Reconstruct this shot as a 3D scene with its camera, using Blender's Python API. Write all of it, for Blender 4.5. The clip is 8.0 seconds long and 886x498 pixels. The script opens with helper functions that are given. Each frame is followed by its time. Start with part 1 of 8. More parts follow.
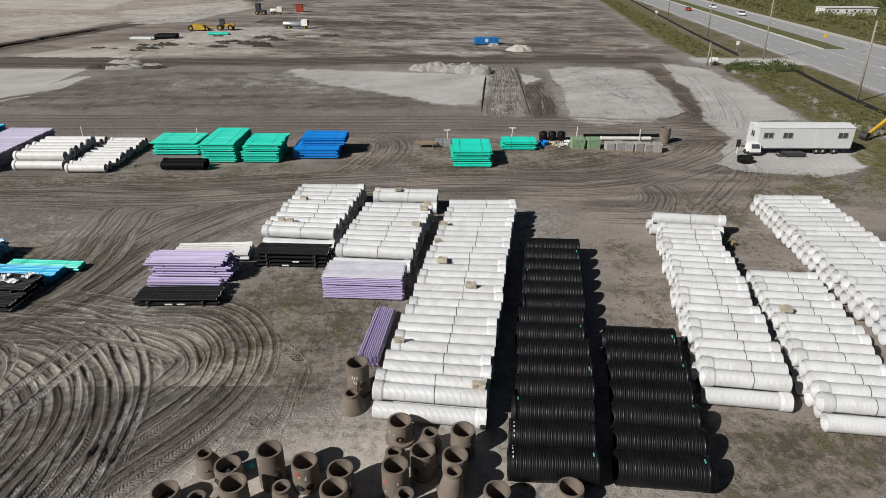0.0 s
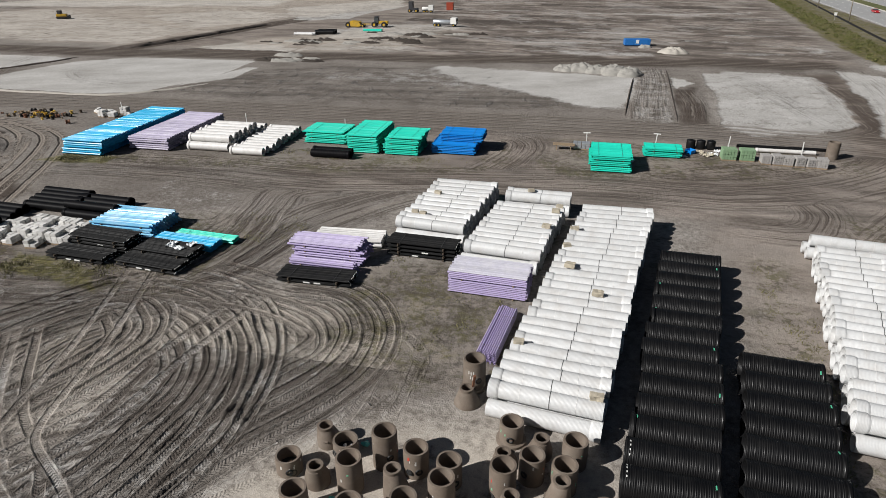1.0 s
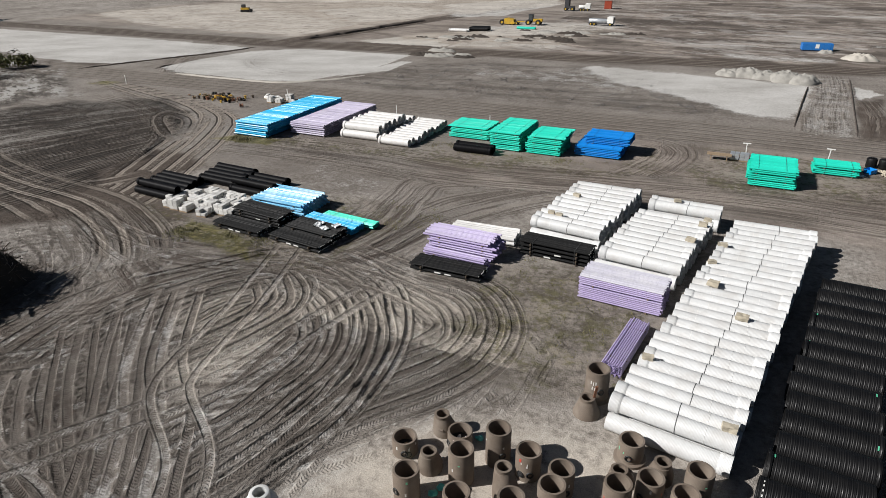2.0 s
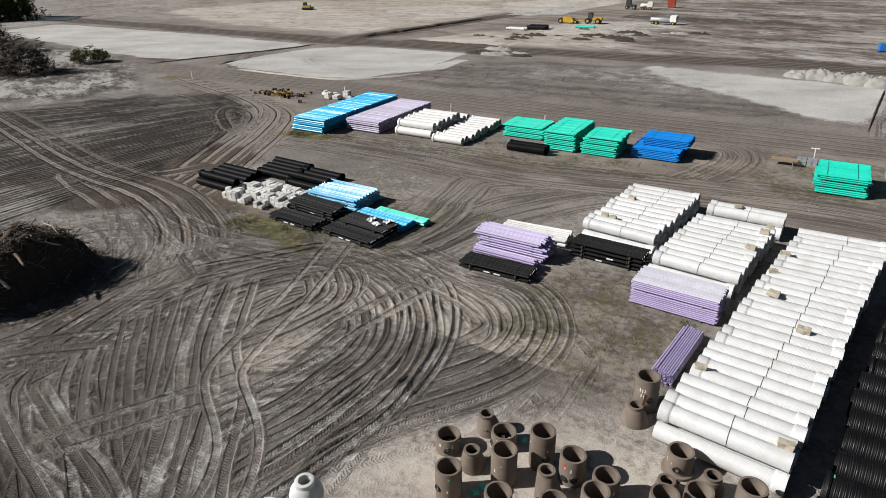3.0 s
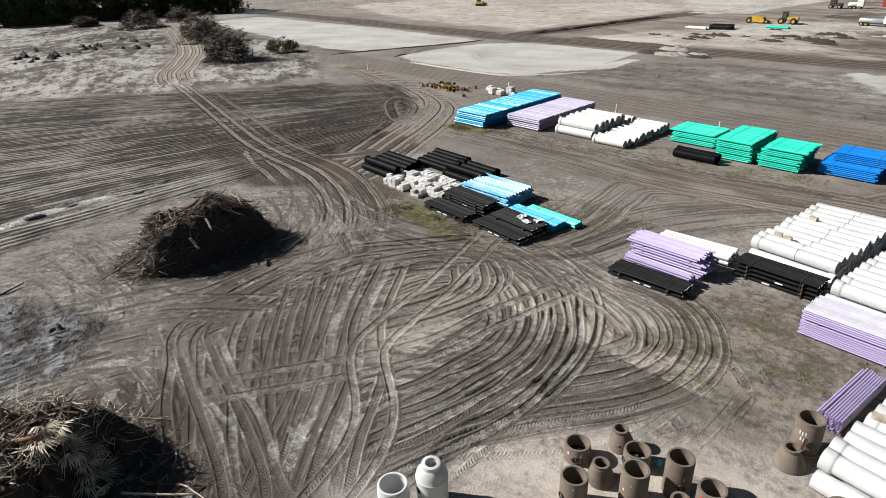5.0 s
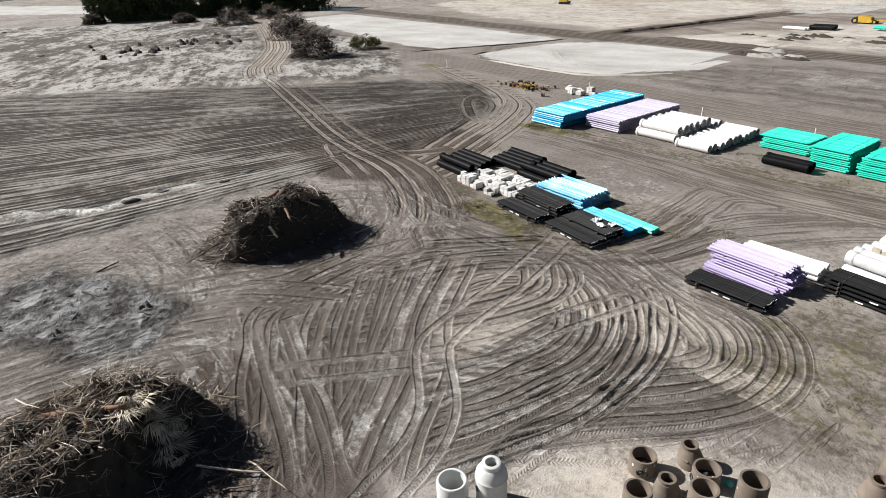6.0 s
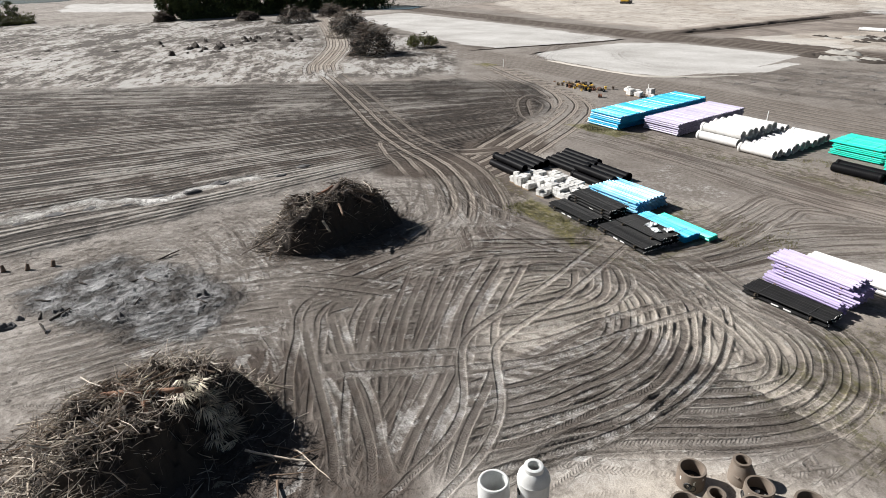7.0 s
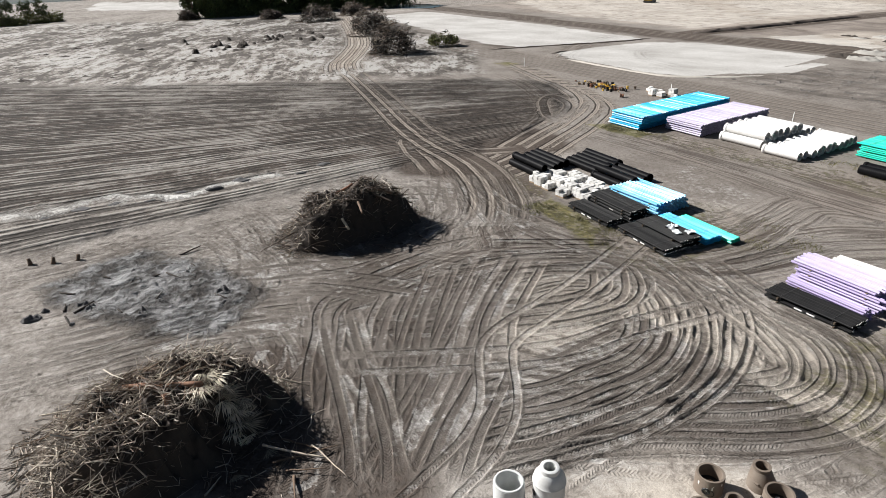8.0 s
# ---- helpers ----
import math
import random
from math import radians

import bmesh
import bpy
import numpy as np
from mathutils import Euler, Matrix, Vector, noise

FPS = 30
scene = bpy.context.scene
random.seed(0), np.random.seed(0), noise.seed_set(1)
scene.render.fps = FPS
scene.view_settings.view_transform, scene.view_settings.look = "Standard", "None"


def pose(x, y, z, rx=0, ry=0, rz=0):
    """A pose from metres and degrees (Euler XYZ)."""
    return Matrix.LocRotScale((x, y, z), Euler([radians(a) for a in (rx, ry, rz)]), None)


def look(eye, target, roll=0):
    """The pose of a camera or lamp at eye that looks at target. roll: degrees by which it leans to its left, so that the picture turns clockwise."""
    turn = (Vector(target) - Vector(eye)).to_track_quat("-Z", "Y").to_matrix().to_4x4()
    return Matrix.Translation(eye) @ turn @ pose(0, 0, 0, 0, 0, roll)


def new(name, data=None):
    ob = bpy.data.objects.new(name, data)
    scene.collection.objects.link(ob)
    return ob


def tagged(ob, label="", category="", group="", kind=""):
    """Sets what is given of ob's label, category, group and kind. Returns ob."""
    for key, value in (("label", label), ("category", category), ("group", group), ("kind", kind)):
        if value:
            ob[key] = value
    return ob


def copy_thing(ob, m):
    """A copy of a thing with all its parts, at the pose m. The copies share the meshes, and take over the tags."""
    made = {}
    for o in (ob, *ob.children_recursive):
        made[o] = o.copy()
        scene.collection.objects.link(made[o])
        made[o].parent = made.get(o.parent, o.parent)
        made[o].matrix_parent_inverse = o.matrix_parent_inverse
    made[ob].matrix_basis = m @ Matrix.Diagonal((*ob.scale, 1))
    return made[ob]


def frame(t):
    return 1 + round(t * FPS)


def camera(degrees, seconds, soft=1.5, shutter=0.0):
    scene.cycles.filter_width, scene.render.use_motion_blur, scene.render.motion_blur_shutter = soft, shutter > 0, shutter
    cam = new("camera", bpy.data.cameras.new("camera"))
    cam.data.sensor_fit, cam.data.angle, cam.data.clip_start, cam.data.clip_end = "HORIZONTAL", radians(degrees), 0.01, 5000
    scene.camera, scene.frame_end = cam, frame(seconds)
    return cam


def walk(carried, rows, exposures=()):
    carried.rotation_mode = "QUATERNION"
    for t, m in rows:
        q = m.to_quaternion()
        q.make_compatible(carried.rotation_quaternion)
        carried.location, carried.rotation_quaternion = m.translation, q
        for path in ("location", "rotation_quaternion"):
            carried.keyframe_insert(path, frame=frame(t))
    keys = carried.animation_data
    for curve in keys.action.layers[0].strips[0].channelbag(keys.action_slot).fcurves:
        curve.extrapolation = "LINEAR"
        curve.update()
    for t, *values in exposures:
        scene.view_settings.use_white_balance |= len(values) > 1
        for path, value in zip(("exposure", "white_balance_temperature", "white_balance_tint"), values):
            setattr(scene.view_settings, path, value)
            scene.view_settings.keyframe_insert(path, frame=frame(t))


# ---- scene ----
# camera: hovers at one place and turns to its left
cam = camera(71.42, 8.0, soft=0.6)
EYE = Vector((0.0, 0.0, 24.0))
PATH = [  # seconds, heading to the right of +y, pitch, lean
    (0.0, 0.53, -26.10, 0.31),
    (0.5, -2.94, -26.13, 0.06),
    (0.8, -8.41, -26.16, -0.22),
    (1.0, -12.63, -26.17, -0.41),
    (1.5, -21.81, -26.20, -0.75),
    (1.7, -24.08, -26.21, -0.82),
    (2.8, -30.00, -26.27, -1.22),
    (3.0, -31.43, -26.28, -1.29),
    (3.5, -35.16, -26.29, -1.51),
    (4.0, -38.99, -26.28, -1.70),
    (4.5, -42.85, -26.23, -1.92),
    (4.7, -44.32, -26.20, -2.01),
    (5.8, -52.65, -26.07, -2.47),
    (6.0, -53.91, -26.05, -2.56),
    (6.5, -56.62, -25.99, -2.65),
    (7.0, -59.04, -25.92, -2.79),
    (7.5, -60.44, -25.92, -2.86),
    (8.0, -60.93, -25.93, -2.87),
]


def aim(heading, pitch):
    a, p = radians(heading), radians(pitch)
    return EYE + Vector((math.cos(p) * math.sin(a), math.cos(p) * math.cos(a), math.sin(p)))


walk(cam, [(t, look(EYE, aim(a, p), r)) for t, a, p, r in PATH], [(0.0, -0.25), (0.5, -0.27), (1.5, -0.03), (3.0, 0.02), (4.5, 0.18), (6.0, 0.52), (8.0, 0.56)])

# ---- light ----
SUN_EL, SUN_TO = 35.0, Vector((-0.82, -0.57, 0)).normalized()
sun_dir = Vector((SUN_TO.x * math.cos(radians(SUN_EL)), SUN_TO.y * math.cos(radians(SUN_EL)), math.sin(radians(SUN_EL))))
sun = new("sun", bpy.data.lights.new("sun", "SUN"))
sun.data.energy, sun.data.angle, sun.data.color = 5.7, radians(0.55), (1.0, 0.975, 0.95)
sun.matrix_world = look(sun_dir * 100, (0, 0, 0))
world = bpy.data.worlds.new("sky")
scene.world = world
world.use_nodes = True
_n = world.node_tree.nodes
_sky = _n.new("ShaderNodeTexSky")
_sky.sky_type, _sky.sun_disc = "NISHITA", False
_sky.sun_elevation, _sky.sun_rotation = radians(SUN_EL), math.atan2(SUN_TO.x, SUN_TO.y)
_n["Background"].inputs["Strength"].default_value = 0.023
world.node_tree.links.new(_sky.outputs["Color"], _n["Background"].inputs["Color"])

# ---- materials ----
def material(name, colour, rough=0.6, metal=0.0, spread=0.12, scale=3.0, bump=0.0, bump_scale=40.0, spec=0.5, per_object=0.0, dirt=None, dirt_amount=0.0, dirt_scale=1.2):
    """A surface with two scales of variation: broad stains and fine grain."""
    m = bpy.data.materials.new(name)
    m.use_nodes = True
    nt = m.node_tree
    N, L = nt.nodes, nt.links
    b = N["Principled BSDF"]
    b.inputs["Roughness"].default_value, b.inputs["Metallic"].default_value = rough, metal
    b.inputs["Specular IOR Level"].default_value = spec
    tc = N.new("ShaderNodeTexCoord")
    n1, n2 = N.new("ShaderNodeTexNoise"), N.new("ShaderNodeTexNoise")
    n1.inputs["Scale"].default_value, n2.inputs["Scale"].default_value = scale, scale * 9
    n1.inputs["Detail"].default_value, n2.inputs["Detail"].default_value = 4, 3
    geo = N.new("ShaderNodeNewGeometry")
    for n in (n1, n2):
        L.new(geo.outputs["Position"], n.inputs["Vector"])
    add = N.new("ShaderNodeMath")
    add.operation = "ADD"
    L.new(n1.outputs["Fac"], add.inputs[0]), L.new(n2.outputs["Fac"], add.inputs[1])
    rng = N.new("ShaderNodeMapRange")
    rng.inputs["From Min"].default_value, rng.inputs["From Max"].default_value = 0.6, 1.4
    rng.inputs["To Min"].default_value, rng.inputs["To Max"].default_value = 1 - spread, 1 + spread
    L.new(add.outputs[0], rng.inputs["Value"])
    last = rng.outputs[0]
    if per_object:
        oi, mr, mul = N.new("ShaderNodeObjectInfo"), N.new("ShaderNodeMapRange"), N.new("ShaderNodeMath")
        mr.inputs["To Min"].default_value, mr.inputs["To Max"].default_value = 1 - per_object, 1 + per_object
        mul.operation = "MULTIPLY"
        L.new(oi.outputs["Random"], mr.inputs["Value"])
        L.new(last, mul.inputs[0]), L.new(mr.outputs[0], mul.inputs[1])
        last = mul.outputs[0]
    vm = N.new("ShaderNodeVectorMath")
    vm.operation = "SCALE"
    vm.inputs[0].default_value = colour
    L.new(last, vm.inputs["Scale"])
    col = vm.outputs["Vector"]
    if dirt:
        n3, r3, mx = N.new("ShaderNodeTexNoise"), N.new("ShaderNodeMapRange"), N.new("ShaderNodeMix")
        n3.inputs["Scale"].default_value, n3.inputs["Detail"].default_value = dirt_scale, 6
        L.new(geo.outputs["Position"], n3.inputs["Vector"])
        r3.inputs["From Min"].default_value, r3.inputs["From Max"].default_value, r3.inputs["To Max"].default_value = 0.45, 0.75, dirt_amount
        L.new(n3.outputs["Fac"], r3.inputs["Value"])
        mx.data_type = "RGBA"
        mx.inputs[7].default_value = (dirt[0], dirt[1], dirt[2], 1)
        L.new(r3.outputs[0], mx.inputs["Factor"]), L.new(col, mx.inputs[6])
        col = mx.outputs[2]
    L.new(col, b.inputs["Base Color"])
    if bump:
        nb, bp = N.new("ShaderNodeTexNoise"), N.new("ShaderNodeBump")
        nb.inputs["Scale"].default_value, nb.inputs["Detail"].default_value = bump_scale, 3
        bp.inputs["Strength"].default_value, bp.inputs["Distance"].default_value = bump, 0.02
        L.new(geo.outputs["Position"], nb.inputs["Vector"])
        L.new(nb.outputs["Fac"], bp.inputs["Height"]), L.new(bp.outputs["Normal"], b.inputs["Normal"])
    return m


SAND = (0.36, 0.31, 0.255)
M_WHITE = material("white_pvc", (0.64, 0.645, 0.64), 0.42, spread=0.07, scale=0.8, per_object=0.07, dirt=SAND, dirt_amount=0.28)
M_GREYWHITE = material("weathered_white_pvc", (0.72, 0.71, 0.69), 0.5, spread=0.08, scale=0.8, per_object=0.07, dirt=SAND, dirt_amount=0.3)
M_BLACK = material("black_polyethylene", (0.005, 0.005, 0.0056), 0.33, spread=0.25, scale=2, spec=0.26, per_object=0.2, dirt=(0.04, 0.037, 0.034), dirt_amount=0.15)
M_IRON = material("black_coated_iron", (0.011, 0.0112, 0.0115), 0.55, spread=0.25, scale=3, spec=0.12, per_object=0.12, dirt=(0.045, 0.042, 0.038), dirt_amount=0.15)
M_DUNNAGE = material("dark_stained_timber", (0.09, 0.068, 0.048), 0.85, spread=0.3, scale=6)
M_PURPLE = material("purple_pvc", (0.41, 0.342, 0.55), 0.45, spread=0.08, scale=1, per_object=0.14, dirt=(0.5, 0.46, 0.55), dirt_amount=0.35)
M_LAVENDER = material("faded_lavender_pvc", (0.44, 0.4, 0.53), 0.5, spread=0.07, scale=1, per_object=0.16, dirt=(0.58, 0.56, 0.6), dirt_amount=0.5)
M_FADED = material("sun_faded_purple_pvc", (0.47, 0.41, 0.6), 0.5, spread=0.08, scale=1, per_object=0.16, dirt=(0.58, 0.55, 0.62), dirt_amount=0.5)
M_CHALKY = material("chalky_grey_lavender_pvc", (0.52, 0.51, 0.58), 0.55, spread=0.08, scale=1, per_object=0.12, dirt=(0.66, 0.65, 0.66), dirt_amount=0.5)
M_DRAIN = material("black_drain_pipe", (0.005, 0.005, 0.006), 0.5, spread=0.25, scale=2, spec=0.06, per_object=0.25, dirt=(0.05, 0.046, 0.04), dirt_amount=0.12)
M_BLUE = material("blue_pvc", (0.0, 0.2, 0.62), 0.4, spread=0.08, scale=1, per_object=0.1)
M_SKYBLUE = material("bright_blue_pvc", (0.025, 0.43, 0.72), 0.34, spread=0.08, scale=1, per_object=0.1)
# paler blue with whitish patches: sun glare put into the pipe colour
M_PALEBLUE = material("glare_painted_blue_pvc", (0.2, 0.55, 0.82), 0.3, spread=0.15, scale=0.7, per_object=0.2, dirt=(0.75, 0.85, 0.9), dirt_amount=0.8, dirt_scale=0.4)
M_GREEN = material("green_pvc", (0.015, 0.62, 0.46), 0.42, spread=0.08, scale=1, per_object=0.09)
M_BROWN = material("brown_coated_concrete", (0.155, 0.122, 0.095), 0.75, spread=0.16, scale=2.2, bump=0.25, per_object=0.12, dirt=(0.27, 0.235, 0.195), dirt_amount=0.45)
M_CONCRETE = material("pale_concrete", (0.6, 0.61, 0.6), 0.8, spread=0.1, scale=2.2, bump=0.25, dirt=(0.42, 0.4, 0.37), dirt_amount=0.4)
M_WOOD = material("weathered_timber", (0.3, 0.22, 0.14), 0.8, spread=0.25, scale=5, bump=0.3)
M_SACK = material("tan_burlap", (0.45, 0.4, 0.31), 0.9, spread=0.2, scale=4, bump=0.4, bump_scale=60)
M_STRAP = material("dark_strap", (0.06, 0.06, 0.06), 0.6)


def add_rings(m, pitch, depth):
    """Fine rings moulded round a pipe, along its own length."""
    nt = m.node_tree
    tc, sp, mul, sn, bp = (nt.nodes.new("ShaderNode" + k) for k in ("TexCoord", "SeparateXYZ", "Math", "Math", "Bump"))
    mul.operation, sn.operation = "MULTIPLY", "SINE"
    mul.inputs[1].default_value = 2 * math.pi / pitch
    bp.inputs["Strength"].default_value, bp.inputs["Distance"].default_value = 1.0, depth
    nt.links.new(tc.outputs["Object"], sp.inputs[0]), nt.links.new(sp.outputs["X"], mul.inputs[0])
    nt.links.new(mul.outputs[0], sn.inputs[0]), nt.links.new(sn.outputs[0], bp.inputs["Height"])
    nt.links.new(bp.outputs["Normal"], nt.nodes["Principled BSDF"].inputs["Normal"])


def vary_gloss(m, scale, lo, hi):
    """Gloss that differs from rib to rib along a pipe's own length."""
    nt = m.node_tree
    tc, sp, mul, cb, nz, mr = (nt.nodes.new("ShaderNode" + k) for k in ("TexCoord", "SeparateXYZ", "Math", "CombineXYZ", "TexNoise", "MapRange"))
    mul.operation, mul.inputs[1].default_value = "MULTIPLY", scale
    nz.inputs["Scale"].default_value, nz.inputs["Detail"].default_value = 1.0, 2
    mr.inputs["From Min"].default_value, mr.inputs["From Max"].default_value = 0.35, 0.65
    mr.inputs["To Min"].default_value, mr.inputs["To Max"].default_value = lo, hi
    nt.links.new(tc.outputs["Object"], sp.inputs[0]), nt.links.new(sp.outputs["X"], mul.inputs[0])
    nt.links.new(mul.outputs[0], cb.inputs[0]), nt.links.new(cb.outputs[0], nz.inputs["Vector"])
    nt.links.new(nz.outputs["Fac"], mr.inputs["Value"]), nt.links.new(mr.outputs[0], nt.nodes["Principled BSDF"].inputs["Roughness"])


add_rings(M_BLACK, 0.07, 0.003)
vary_gloss(M_BLACK, 14.0, 0.32, 0.65)
add_rings(M_WHITE, 0.065, 0.0018)

# ---- ground ----
def lattice_noise(x, y, size, seed, octaves=3):
    """Smooth value noise between -1 and 1, with features of that size in metres."""
    out, amp, total = np.zeros(np.broadcast(x, y).shape), 1.0, 0.0
    for k in range(octaves):
        g = np.random.RandomState(seed + 17 * k).rand(256, 256) * 2 - 1
        u, v = x / size * 2 ** k, y / size * 2 ** k
        i, j = np.floor(u).astype(int), np.floor(v).astype(int)
        a, b = u - i, v - j
        a, b = a * a * (3 - 2 * a), b * b * (3 - 2 * b)
        i0, i1, j0, j1 = i % 256, (i + 1) % 256, j % 256, (j + 1) % 256
        out = out + amp * ((g[i0, j0] * (1 - a) + g[i1, j0] * a) * (1 - b) + (g[i0, j1] * (1 - a) + g[i1, j1] * a) * b)
        total, amp = total + amp, amp * 0.5
    return out / total


def graded(lo, hi, fine, far, g1, knee, g2):
    """Grid lines, g2 by side too: fine from lo to hi, widening outwards by g1 up to the knee, then by g2 to the far end. g1 and far may differ by side."""
    core = list(np.arange(lo, hi, fine))
    sides = []
    for k in (0, 1):
        step, p, pts = fine, 0.0, []
        while p < far[k]:
            step *= 1 + (g1[k] if step < knee else g2[k])
            p += step
            pts.append(p)
        sides.append(np.array(pts))
    return np.concatenate([(lo - sides[0])[::-1], core, core[-1] + sides[1]])


GX = graded(-46, -10, 0.102, (3200, 3200), (0.0145, 0.022), 0.8, (0.033, 0.036))
GY = graded(6, 38, 0.102, (1200, 3200), (0.017, 0.018), 0.9, (0.07, 0.035))
PX, PY = np.meshgrid(GX, GY, indexing="ij")
FIELDS = {k: np.zeros(PX.shape) for k in ("sand", "dark", "grass", "along", "mottle", "pad", "stripe", "ash", "tu", "tv", "tm", "tb", "tan", "umber", "weedy", "rough", "furrow", "fu", "fv", "fm", "fw")}
HEIGHT = 0.05 * lattice_noise(PX, PY, 14.0, 5, 2) + 0.015 * lattice_noise(PX, PY, 1.7, 9, 3)
CRUMB = lattice_noise(PX, PY, 0.7, 47, 2)
WARPX, WARPY = lattice_noise(PX, PY, 7.0, 21, 4), lattice_noise(PX, PY, 7.0, 33, 4)


def area(field, pts, value=1.0, soft=1.5, ragged=1.5, mode="max"):
    """Lays a zone of the soil with a ragged, soft edge; pts: its corners in plan."""
    pts = np.array(pts, float)
    pad = 4 * soft + 2 * ragged + 2
    i0, i1 = np.searchsorted(GX, (pts[:, 0].min() - pad, pts[:, 0].max() + pad))
    j0, j1 = np.searchsorted(GY, (pts[:, 1].min() - pad, pts[:, 1].max() + pad))
    s = (slice(i0, i1), slice(j0, j1))
    x, y = PX[s] + ragged * WARPX[s], PY[s] + ragged * WARPY[s]
    d, inside = np.full(x.shape, 1e9), np.zeros(x.shape, bool)
    for (ax, ay), (bx, by) in zip(pts, np.roll(pts, -1, 0)):
        ex, ey = bx - ax, by - ay
        t = np.clip(((x - ax) * ex + (y - ay) * ey) / (ex * ex + ey * ey), 0, 1)
        d = np.minimum(d, np.hypot(x - ax - t * ex, y - ay - t * ey))
        cross = (ay > y) != (by > y)
        inside ^= cross & (x < ex * (y - ay) / (ey if abs(ey) > 1e-9 else 1e-9) + ax)
    m = np.clip(0.5 + np.where(inside, d, -d) / (2 * soft), 0, 1)
    m = m * m * (3 - 2 * m)
    f = FIELDS[field]
    f[s] = np.maximum(f[s], value * m) if mode == "max" else f[s] * (1 - m) + value * m
    return s, m


def spline(pts, step=0.2):
    p = np.array(pts, float)
    p = np.vstack([2 * p[0] - p[1], p, 2 * p[-1] - p[-2]])
    out = []
    for k in range(1, len(p) - 2):
        n = max(2, int(np.hypot(*(p[k + 1] - p[k])) / step))
        t = np.linspace(0, 1, n, endpoint=False)[:, None]
        out.append(0.5 * (2 * p[k] + (p[k + 1] - p[k - 1]) * t + (2 * p[k - 1] - 5 * p[k] + 4 * p[k + 1] - p[k + 2]) * t ** 2
                          + (3 * p[k] - p[k - 1] - 3 * p[k + 1] + p[k + 2]) * t ** 3))
    return np.vstack(out)


def ruts(pts, shift=0.0, gauge=2.1, width=0.65, depth=0.1, lug=1.0, dark=0.25, pale=0.0):
    """One pass of a heavy machine along a line: two ruts with pushed-up edges and tread marks."""
    c = spline(pts)
    tan = np.gradient(c, axis=0)
    tan /= np.linalg.norm(tan, axis=1)[:, None] + 1e-9
    c = c + shift * np.stack([tan[:, 1], -tan[:, 0]], 1)
    s = np.concatenate([[0], np.cumsum(np.hypot(*np.diff(c, axis=0).T))])
    wide, size = gauge / 2 + width * 1.15, 24
    for k in range(0, len(c) - 1, size):
        e = min(len(c), k + size + 1)
        q, tq, sq = c[k:e], tan[k:e], s[k:e]
        i0, i1 = np.searchsorted(GX, (q[:, 0].min() - wide, q[:, 0].max() + wide))
        j0, j1 = np.searchsorted(GY, (q[:, 1].min() - wide, q[:, 1].max() + wide))
        if i1 - i0 < 2 or j1 - j0 < 2:
            continue
        w = (slice(i0, i1), slice(j0, j1))
        x, y = PX[w], PY[w]
        d2 = (x[..., None] - q[:, 0]) ** 2 + (y[..., None] - q[:, 1]) ** 2
        n = d2.argmin(-1)
        dx, dy = x - q[n, 0], y - q[n, 1]
        v = dx * tq[n, 1] - dy * tq[n, 0]
        u = sq[n] + dx * tq[n, 0] + dy * tq[n, 1]
        ok = (np.sqrt(d2.min(-1)) < wide) & (u >= sq[0] - 0.05) & (u < sq[-1] + 0.05)
        mesh_step = np.maximum(np.gradient(GX)[i0:i1, None], np.gradient(GY)[None, j0:j1])
        ok &= mesh_step < 0.42
        r = (np.abs(v) - gauge / 2) / (width / 2)
        a = np.abs(r)
        core, fade = ok & (a < 1.0), np.clip(np.minimum(sq[n], s[-1] - sq[n]) / 2.0, 0, 1) * np.clip((0.42 - mesh_step) / 0.16, 0, 1)
        berm = np.exp(-((a - 1.28) / 0.36) ** 2) * (ok & (a >= 0.9))
        crumble = np.clip(0.75 + 0.9 * WARPX[w] + 0.6 * CRUMB[w], 0.1, 1.6)
        bed = fade * np.clip((1.12 - a) / 0.3, 0, 1) * ok
        HEIGHT[w] = HEIGHT[w] * (1 - 0.75 * bed - 0.45 * berm * fade * (1 - bed)) - depth * 0.5 * bed + depth * 0.62 * berm * fade * crumble
        edge = ok & (a < 1.75)
        FIELDS["tu"][w] = np.where(edge, u, FIELDS["tu"][w])
        FIELDS["tv"][w] = np.where(edge, r, FIELDS["tv"][w])
        FIELDS["tb"][w] = np.where(edge, depth * fade * np.clip(0.7 + 0.6 * crumble, 0.4, 1.5), FIELDS["tb"][w])
        FIELDS["tm"][w] = np.where(core, lug * fade, FIELDS["tm"][w] * (1 - 0.7 * (berm > 0.3)))
        FIELDS["dark"][w] = np.where(core, np.maximum(FIELDS["dark"][w] * 0.98, dark * fade), FIELDS["dark"][w] * (1 - 0.06 * berm))
        FIELDS["sand"][w] = np.where(core, np.maximum(FIELDS["sand"][w] * 0.6, pale * fade), FIELDS["sand"][w])


